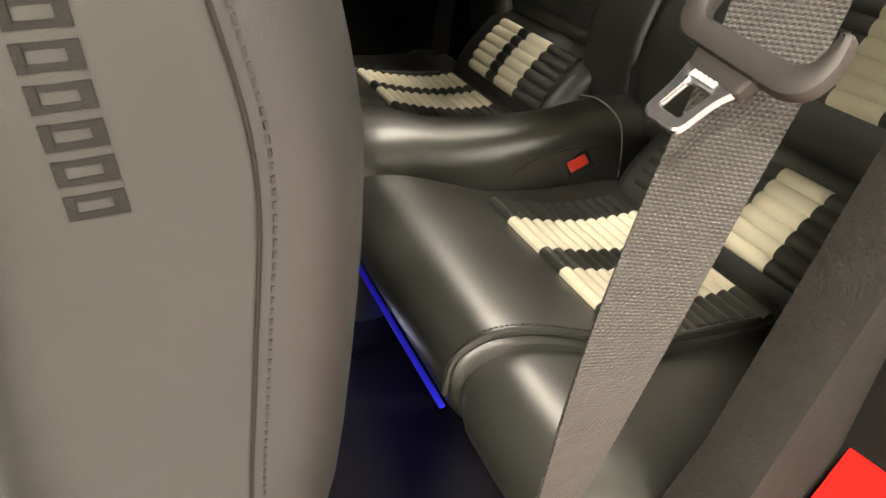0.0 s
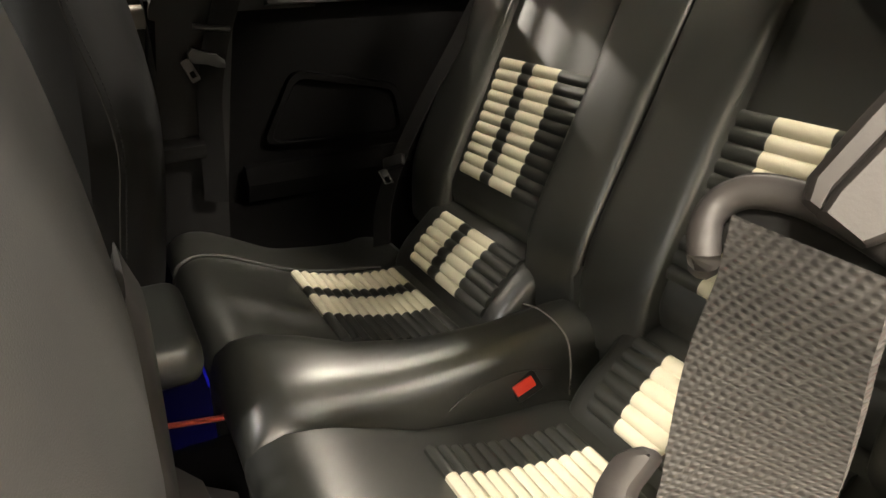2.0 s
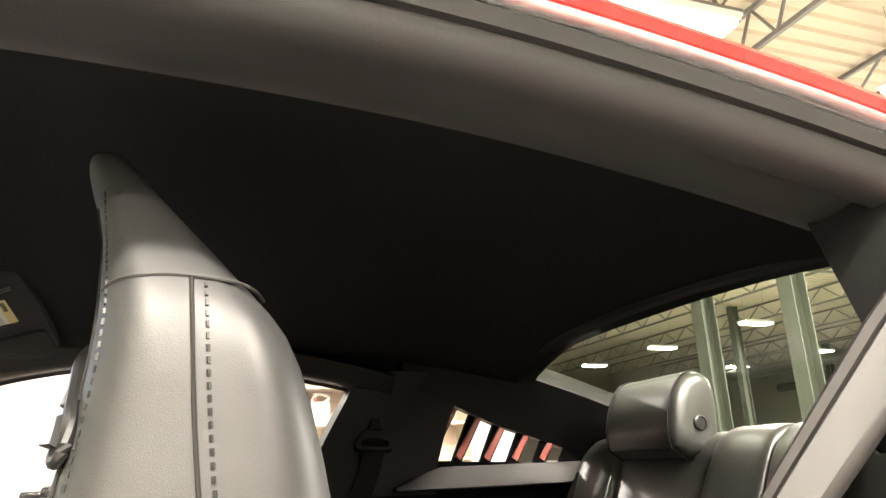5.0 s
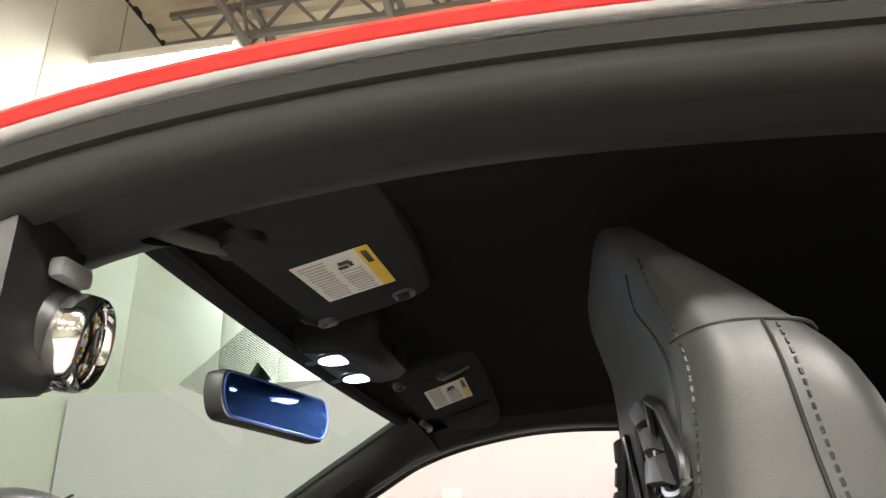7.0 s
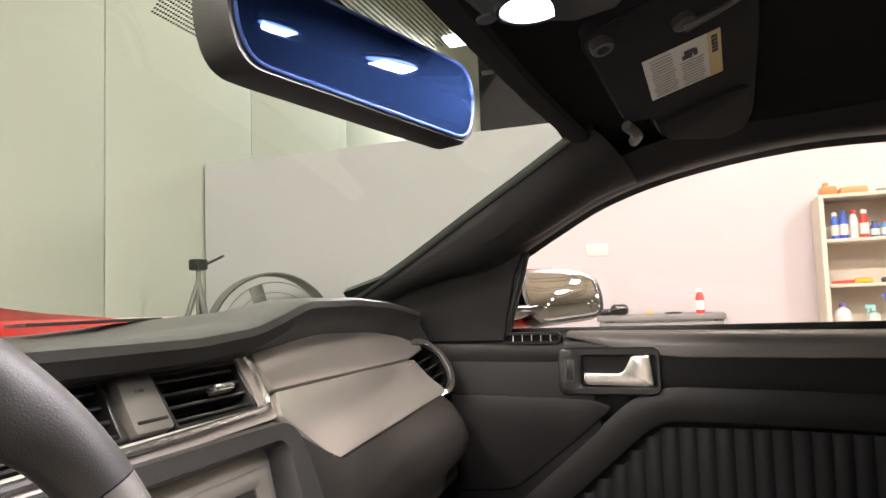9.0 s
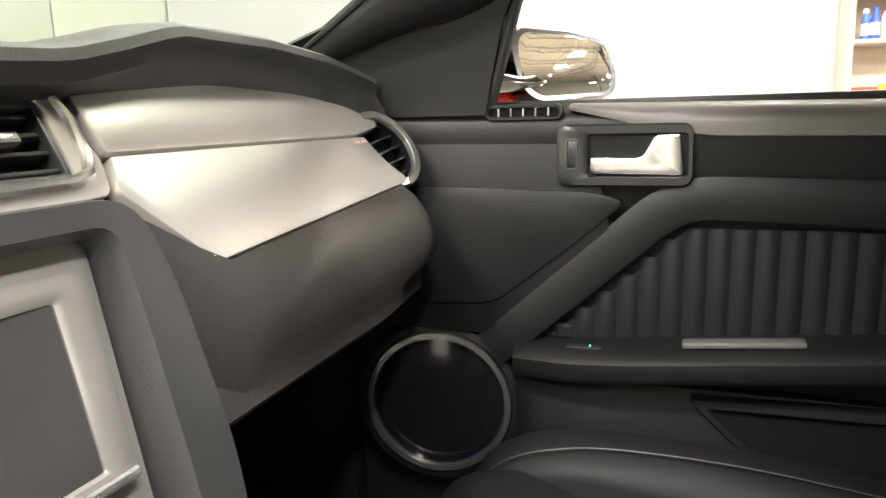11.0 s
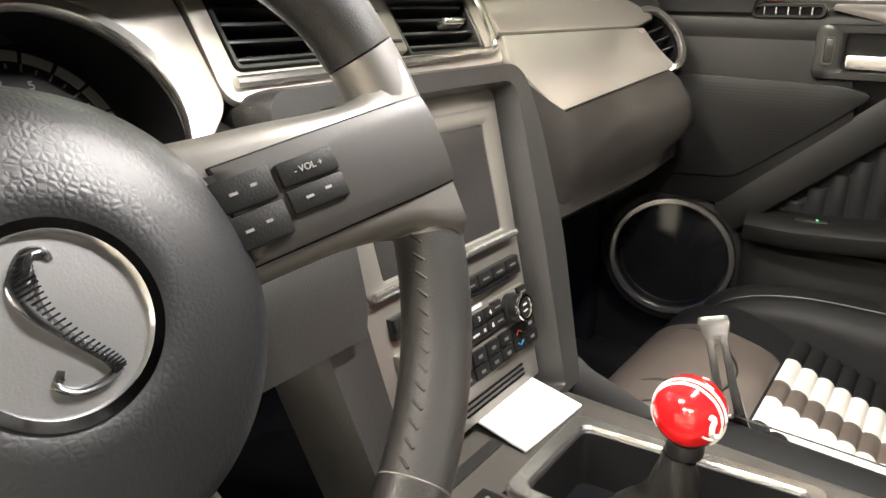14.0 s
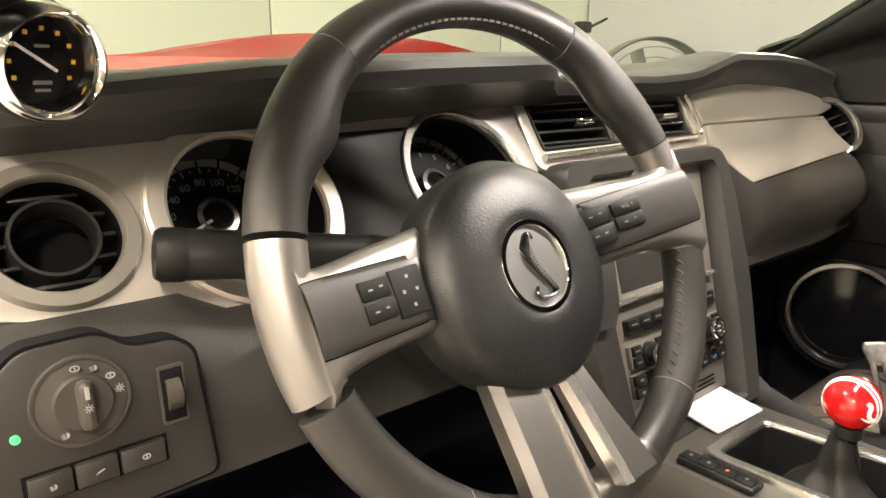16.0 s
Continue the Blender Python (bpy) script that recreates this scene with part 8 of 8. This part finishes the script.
part("pod_shroud", loft([[(xc + dx * k, y, zc + dz * k) for dx, dz in rrect(0.052, 0.104, 0.008)] for y, xc, zc, k in ((-0.146, -0.658, 1.164, 0.97), (-0.143, -0.658, 1.164, 1.0), (-0.10, -0.662, 1.164, 1.0), (-0.06, -0.668, 1.155, 0.9))]), SMOOTH_PLASTIC, gp, "squared black gauge shroud")

# ---- seat belts ----
def strap(path, width, across, mat, thick=0.0014):
    """A flat band; width is one number or one per point."""
    wide = width if isinstance(width, list) else [width] * len(path)
    path = [Vector(p) for p in path]
    out = []
    for i, (p, a, w) in enumerate(zip(path, across, wide)):
        a = Vector(a).normalized()
        d = (path[min(i + 1, len(path) - 1)] - path[max(0, i - 1)]).normalized()
        n = d.cross(a).normalized() * thick
        out.append([p + a * w / 2 + n, p - a * w / 2 + n, p - a * w / 2 - n, p + a * w / 2 - n])
    return loft(out), mat


belt = thing("seat_belt", "grey woven driver's seat belt hanging from the pillar", "seat belt")
AC = Vector((0.20, -0.82, -0.20))
AT = Vector((-0.98, 0.14, 0.04))
AM = Vector((-0.77, -0.58, -0.27))
pts = spline([(-0.664, -0.846, 0.990), (-0.668, -0.8395, 0.978), (-0.669, -0.834, 0.95), (-0.670, -0.825, 0.89), (-0.665, -0.80, 0.80), (-0.660, -0.765, 0.66), (-0.655, -0.72, 0.45), (-0.66, -0.70, 0.33)], 6)
b, mt = strap(pts, [0.047 + 0.011 * max(0.0, min(1.0, (p.z - 0.90) / 0.07)) for p in pts], [AC.lerp(AM, max(0.0, min(1.0, (p.z - 0.56) / 0.30))).lerp(AT, max(0.0, min(1.0, (p.z - 0.90) / 0.07))) for p in pts], WEBBING)
part("webbing", b, mt, belt, "grey woven webbing")
MT = frame_at((-0.672, -0.812, 0.892), (-0.076, -0.022, 0.004), (-0.05, -0.62, 0.78)) @ Matrix.Rotation(radians(-16), 4, "Z") @ Matrix.Translation((0.001, -0.008, 0.004)) @ Matrix.Diagonal((0.92, 0.86, 0.9, 1))
body_o = rounded([(-0.042, 0.002), (-0.0435, 0.020), (-0.036, 0.030), (-0.030, 0.030), (-0.030, 0.012), (-0.026, 0.0075), (0.028, 0.0070), (0.034, 0.012), (0.0345, 0.031), (0.041, 0.031), (0.046, 0.014), (0.043, -0.002), (0.032, -0.0095), (0.012, -0.0088), (-0.012, -0.008), (-0.034, -0.007)], [0.008, 0.008, 0.004, 0.003, 0.005, 0.004, 0.004, 0.005, 0.003, 0.004, 0.008, 0.008, 0.008, 0.008, 0.008, 0.008], 4)
part("tongue_body", plate(body_o[::-1], 0.010, MT @ Matrix.Translation((0, 0, 0.007)), bevel=0.0036), TONGUE_PLASTIC, belt, "taupe plastic tongue body")
part("tongue_neck", plate(rounded([(-0.022, -0.002), (0.018, -0.002), (0.014, -0.020), (-0.020, -0.018)], 0.004)[::-1], 0.008, MT @ Matrix.Translation((0, 0, 0.003)), bevel=0.002), TONGUE_PLASTIC, belt)
TG = frame_at(MT @ Vector((-0.004, -0.015, 0.001)), MT.to_3x3() @ Vector((1, 0, 0)), (0.006, -0.029, 0.018)) @ Matrix.Diagonal((1.0, 1.08, 1, 1))
tg_out = rounded([(-0.018, 0.004), (0.018, 0.004), (0.0125, -0.008), (0.0115, -0.031), (-0.0115, -0.031), (-0.0135, -0.010)], [0.002, 0.002, 0.006, 0.005, 0.005, 0.006], 4)
tg_in = rounded([(-0.0066, -0.0075), (0.0066, -0.0075), (0.0066, -0.0090), (0.0062, -0.0245), (-0.0062, -0.0245), (-0.0066, -0.0090)], [0.002, 0.002, 0.001, 0.002, 0.002, 0.001], 4)
tg = part("tongue", ring_plate(tg_out, tg_in, 0.0035, TG, 0.0012), TONGUE_STEEL, belt, "bright steel tongue with a square slot")
bars([(-0.0075 + 0.003 * k, -0.0045, 0.0022, 0.0030) for k in range(5)], TG @ Matrix.Translation((0, 0, 0.0006)), ICON, tg)
lip_ = spline([(-0.6225, -0.8536, 0.9655), (-0.6345, -0.8396, 0.9755), (-0.6297, -0.8439, 0.9851), (-0.6301, -0.8498, 0.9922), (-0.638, -0.8549, 0.997), (-0.6546, -0.8587, 0.9976), (-0.678, -0.856, 0.9949), (-0.6993, -0.8487, 0.9922), (-0.7148, -0.8413, 0.9877), (-0.7223, -0.8351, 0.9823)], 5)
part("guide_ring", tube(lip_, 0.0056, 10), TONGUE_PLASTIC, belt, "arched taupe plastic belt guide")
# underside of the taupe guide; black plastic paints the shade below the lip
rows_ = []
for k, p in enumerate(lip_):
    g = k / (len(lip_) - 1)
    low = Vector((-0.6330, -0.8420, 0.9780)).lerp(Vector((-0.7180, -0.8330, 0.9800)), g) + Vector((0.006, -0.008, -0.002))
    rows_.append([p + Vector((0.004, -0.004, -0.001)), p.lerp(low, 0.5) + Vector((0.003, -0.003, 0.0)), low, low + Vector((0.006, -0.008, 0.0)), p + Vector((0.010, -0.012, 0.002))])
part("guide_throat", loft(rows_), SMOOTH_PLASTIC, belt, "throat of the taupe belt guide, its shade put in as black")
arm_a, arm_b = Vector((-0.672, -0.850, 1.003)), Vector((-0.698, -0.918, 1.085))
MG = frame_at(arm_a, (arm_b - arm_a), (-0.55, -0.15, -0.55))
part("anchor_cover", loft([[MG @ Vector((u, v * w, h)) for v, h in ((-1, -0.004), (-1, 0.004), (-0.9, 0.007), (-0.52, 0.0085), (-0.46, 0.0055), (-0.40, 0.0100), (-0.30, 0.0110), (0.75, 0.0105), (0.93, 0.008), (1, 0.003), (1, -0.003), (0.93, -0.008), (0.75, -0.0105), (-0.36, -0.0110), (-0.42, -0.0100), (-0.48, -0.0060), (-0.55, -0.0085), (-0.86, -0.0075))] for u, w in ((-0.006, 0.010), (0.0, 0.0135), (0.02, 0.015), (0.07, 0.017), (0.12, 0.019), (0.15, 0.018))]), TONGUE_PLASTIC, belt, "smooth anchor cover with a moulded ridge")

belt2 = thing("seat_belt", "black passenger seat belt against the pillar trim", "seat belt")
pts = spline([(0.622, -0.964, 1.075), (0.624, -0.950, 1.02), (0.628, -0.925, 0.955), (0.634, -0.905, 0.90), (0.648, -0.885, 0.80), (0.655, -0.87, 0.6)], 5)
b, mt = strap(pts, 0.047, [(0.10, 1, 0.2)] * len(pts), DARK_WEBBING)
part("webbing", b, mt, belt2)
MB = frame_at((0.618, -0.965, 1.098), (0, -1, -0.06), (0.25, -0.06, 1))
part("guide_ring", ring_plate(rounded([(-0.045, -0.026), (-0.047, -0.010), (-0.036, 0.006), (-0.012, 0.032), (0.010, 0.033), (0.036, 0.008), (0.046, -0.010), (0.044, -0.026)], 0.012, 5), rounded([(-0.030, -0.017), (-0.032, -0.010), (-0.028, -0.005), (-0.010, -0.004), (0.010, -0.004), (0.028, -0.005), (0.032, -0.010), (0.030, -0.017)], 0.003, 5), 0.020, MB, 0.006), PLASTIC, belt2, "rounded black belt guide")
part("anchor_arm", loft([[MB @ Vector((u * w, v, h)) for u, h in ((-1, 0.0), (-0.7, 0.010), (0.7, 0.010), (1, 0.0), (1, -0.010), (-1, -0.010))] for v, w in ((0.020, 0.016), (0.045, 0.014), (0.075, 0.015), (0.095, 0.012))]), PLASTIC, belt2)
part("belt_stop", tube([(0.622, -0.872, 0.951), (0.619, -0.905, 0.946), (0.621, -0.938, 0.943)], 0.0055, 10), SMOOTH_PLASTIC, belt2, "dark sliding belt stop")
part("tongue_body", loft([[(0.626 + dx, y, zc + dz) for dx, dz in ((-0.010, -h), (-0.013, 0.0), (-0.010, h), (0.008, h), (0.008, -h))] for y, zc, h in ((-0.856, 0.897, 0.007), (-0.864, 0.899, 0.014), (-0.885, 0.893, 0.011), (-0.908, 0.886, 0.012), (-0.920, 0.880, 0.007))]), SMOOTH_PLASTIC, belt2)
part("tongue", plate(rrect(0.018, 0.044, 0.004), 0.003, frame_at((0.620, -0.856, 0.872), (0, -0.92, 0.38), (0, 0.38, 0.92)), [rrect(0.009, 0.014, 0.002, 0, -0.008)], 0.0006), GREY_PLASTIC, belt2, "grey belt tongue")

belt3 = thing("seat_belt", "black rear seat belt across the side bolster", "seat belt")
pts = spline([(0.600, -1.49, 1.01), (0.595, -1.42, 0.90), (0.575, -1.32, 0.77), (0.558, -1.24, 0.65), (0.55, -1.20, 0.56), (0.55, -1.19, 0.47)], 5)
b, mt = strap(pts, 0.047, [(0.75, 0.55, -0.35)] * len(pts), DARK_WEBBING)
part("webbing", b, mt, belt3)
part("tongue_body", box(0, 0, 0, 0.055, 0.014, 0.026, 0.005, frame_at((0.556, -1.232, 0.655), (0.75, 0.55, -0.35), (-0.3, 0.9, 0.5))), SMOOTH_PLASTIC, belt3)
part("tongue", plate(rrect(0.024, 0.040, 0.006), 0.003, frame_at((0.552, -1.212, 0.625), (0.75, 0.55, -0.35), (0.05, 0.35, 0.93)), [rrect(0.012, 0.014, 0.003, 0, -0.006)], 0.0006), CHROME, belt3, "bright belt tongue")

# ---- rear quarter trim, pillar, louvred quarter window, rear glass ----
for sd in (-1, 1):
    q = thing("quarter_trim", "black moulded rear side trim with an armrest recess", "side trim", "side trims", "structure")
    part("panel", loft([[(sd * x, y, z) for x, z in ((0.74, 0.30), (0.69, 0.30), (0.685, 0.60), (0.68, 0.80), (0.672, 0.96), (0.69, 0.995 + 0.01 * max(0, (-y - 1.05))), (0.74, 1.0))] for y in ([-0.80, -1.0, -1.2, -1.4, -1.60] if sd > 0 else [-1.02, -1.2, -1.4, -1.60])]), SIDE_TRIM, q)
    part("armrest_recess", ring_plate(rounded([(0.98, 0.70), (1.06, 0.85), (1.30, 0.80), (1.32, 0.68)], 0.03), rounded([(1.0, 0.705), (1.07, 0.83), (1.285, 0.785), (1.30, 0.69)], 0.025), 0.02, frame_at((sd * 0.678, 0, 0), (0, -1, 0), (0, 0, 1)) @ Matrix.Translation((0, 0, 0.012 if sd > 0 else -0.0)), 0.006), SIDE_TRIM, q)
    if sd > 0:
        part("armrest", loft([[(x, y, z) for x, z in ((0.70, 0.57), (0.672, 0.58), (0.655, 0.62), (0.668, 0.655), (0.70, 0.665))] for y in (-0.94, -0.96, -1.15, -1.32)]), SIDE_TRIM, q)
    pil = thing("centre_pillar", "black plastic pillar trim behind the door", "pillar", "centre pillars", "structure")
    part("trim", loft([[(sd * (x + dx), y + dy, z) for dx, dy in ((-0.012, 0.055), (-0.022, 0.0), (-0.018, -0.10), (0.05, -0.11), (0.05, 0.06))] for x, y, z in ((0.70, -0.78, 0.40), (0.70, -0.80, 0.60), (0.695, -0.83, 0.80), (0.685, -0.86, 0.98), (0.655, -0.91, 1.10), (0.62, -0.96, 1.20), (0.60, -0.985, 1.245))]) if sd > 0 else loft([[(sd * (x + dx), y + dy, z) for dx, dy in ((-0.012, 0.035), (-0.018, 0.0), (-0.014, -0.12), (0.05, -0.13), (0.05, 0.03))] for x, y, z in ((0.715, -0.97, 0.40), (0.715, -0.97, 0.60), (0.71, -0.98, 0.80), (0.70, -0.99, 0.98), (0.665, -1.0, 1.10), (0.625, -1.01, 1.20), (0.605, -1.02, 1.245))]), PLASTIC, pil)
    part("sail_panel", loft([[(sd * x, y, z) for x, y in ((xi, y0), (xi + 0.004, y1), (xi + 0.05, y1), (xi + 0.05, y0))] for xi, y0, y1, z in ((0.668, -0.86, -1.125, 0.97), (0.662, -0.88, -1.128, 1.03), (0.645, -0.92, -1.15, 1.12), (0.622, -0.95, -1.175, 1.20), (0.600, -0.96, -1.19, 1.25))] if sd > 0 else [[(sd * x, y, z) for x, y in ((xi, y0), (xi + 0.004, y1), (xi + 0.05, y1), (xi + 0.05, y0))] for xi, y0, y1, z in ((0.690, -1.03, -1.125, 0.97), (0.682, -1.04, -1.128, 1.03), (0.660, -1.045, -1.15, 1.12), (0.625, -1.04, -1.175, 1.20), (0.600, -1.03, -1.19, 1.25))]), PLASTIC, pil)
    cp = thing("rear_pillar", "black plastic rear roof pillar trim", "pillar", "rear pillars", "structure")
    part("trim", loft([[(sd * x, y, z) for x, y, z in ((xi, yi, zi), (xi + 0.03, yi - 0.01, zi - 0.03), (xo - 0.012, yo, zo), (xo + 0.02, yo, zo), (xi + 0.04, yi, zi + 0.05))] for xi, yi, zi, xo, yo, zo in ((0.57, -1.02, 1.272, 0.61, -1.0, 1.225), (0.57, -1.16, 1.262, 0.64, -1.12, 1.19), (0.56, -1.30, 1.240, 0.665, -1.28, 1.125), (0.55, -1.45, 1.19, 0.675, -1.44, 1.075), (0.53, -1.62, 1.125, 0.68, -1.60, 1.02), (0.50, -1.85, 1.05, 0.68, -1.85, 1.0))]), PLASTIC, cp)
    lv = thing("window_louvre", "maroon louvred quarter window insert", "window louvre", "window louvres")
    ML_ = frame_at((sd * 0.668, 0, 0), (0, -1, 0), (0, 0, 1))
    gaps = []
    for k in range(5):
        u0, v0 = 1.118 + 0.0755 * k, 1.044 - 0.0033 * k
        u1, v1 = 1.194 + 0.0655 * k, 1.176 - 0.0212 * k
        w = 0.050 - 0.003 * k
        gaps.append([(u0, v0), (u0 + w, v0 - 0.002), (u1 + 0.024, v1 - 0.024), (u1, v1)])
        d = Vector((u1 - u0, v1 - v0))
        part("louvre_blade", plate([(u0 - 0.018, v0 + 0.012), (u0 - 0.005, v0 + 0.002), (u1 - 0.005, v1 - 0.002), (u1 - 0.024, v1 - 0.008)], 0.006, ML_ @ Matrix.Translation((0, 0, 0.005 if sd > 0 else -0.010)), bevel=0.0015), LOUVRE, lv, "maroon louvre blade")
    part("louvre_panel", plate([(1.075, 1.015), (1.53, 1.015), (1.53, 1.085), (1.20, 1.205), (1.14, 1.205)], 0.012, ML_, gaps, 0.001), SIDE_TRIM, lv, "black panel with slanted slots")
    part("louvre_frame", tube([(sd * 0.668, -1.095, 1.045), (sd * 0.660, -1.150, 1.168), (sd * 0.658, -1.175, 1.186), (sd * 0.658, -1.205, 1.185), (sd * 0.660, -1.35, 1.142), (sd * 0.664, -1.49, 1.094)], 0.005, 8), LOUVRE, lv)
    part("ledge", loft([[(sd * x, y, z) for x, z in ((0.636, 0.982), (0.641, 0.986), (0.641 + 0.026 * k, 0.986 + 0.044 * k), (0.72, 0.988 + 0.046 * k), (0.72, 0.972))] for y, k in ((-1.02, 0.02), (-1.06, 0.35), (-1.10, 0.75), (-1.14, 1.0), (-1.38, 1.0), (-1.54, 1.0))]), LEDGE, lv, "grained ledge under the slots, lightened as if lit through them")
rows = []
for j in range(9):
    f = j / 8
    rows.append([(u * (0.560 - 0.02 * f), -1.315 + 0.045 * (1 - u * u) - f * 0.72, 1.243 + 0.028 * (1 - u * u) - f * (0.24)) for u in [-1 + 2 * i / 16 for i in range(17)]])
rg = part("rear_window", loft(rows, False, False), REAR_GLASS)
rg.visible_shadow = False
tagged(rg, "tinted sloping rear window", "rear window", kind="structure")
tagged(part("rear_header", tube([Vector(p) + Vector((0, 0.012, 0.006)) for p in rows[0]], 0.018, 8, flat=0.5), HEADLINER), "black rear window header trim", "header trim", kind="structure")
tagged(part("rear_deck", box(0, -2.15, 0.99, 1.5, 0.35, 0.03, 0.01), RED), "red boot lid behind the rear window", "boot lid", kind="structure")
# driver's side: carpeted sill wall and red body jamb beside the rear seat
tagged(part("jamb_carpet", loft([[(-0.665, y, z0), (-0.715, y, z0), (-0.715, y, z1), (-0.690, y, z1 + 0.01), (-0.668, y, z1)] for y, z0, z1 in ((-0.80, 0.28, 0.50), (-0.86, 0.28, 0.60), (-0.93, 0.28, 0.80), (-1.00, 0.28, 0.97), (-1.06, 0.28, 0.98))]), FUZZ), "grey fuzzy carpet trim on the door jamb", "jamb trim", kind="structure")
tagged(part("body_jamb", loft([[(-0.716, y, z0), (-0.80, y, z0), (-0.80, y, z1), (-0.720, y, z1 + 0.01)] for y, z0, z1 in ((-0.82, 0.22, 0.42), (-0.90, 0.22, 0.52), (-1.0, 0.22, 0.74), (-1.10, 0.22, 1.0), (-1.6, 0.22, 1.0))]), RED), "red painted door jamb and quarter panel", "body jamb", kind="structure")
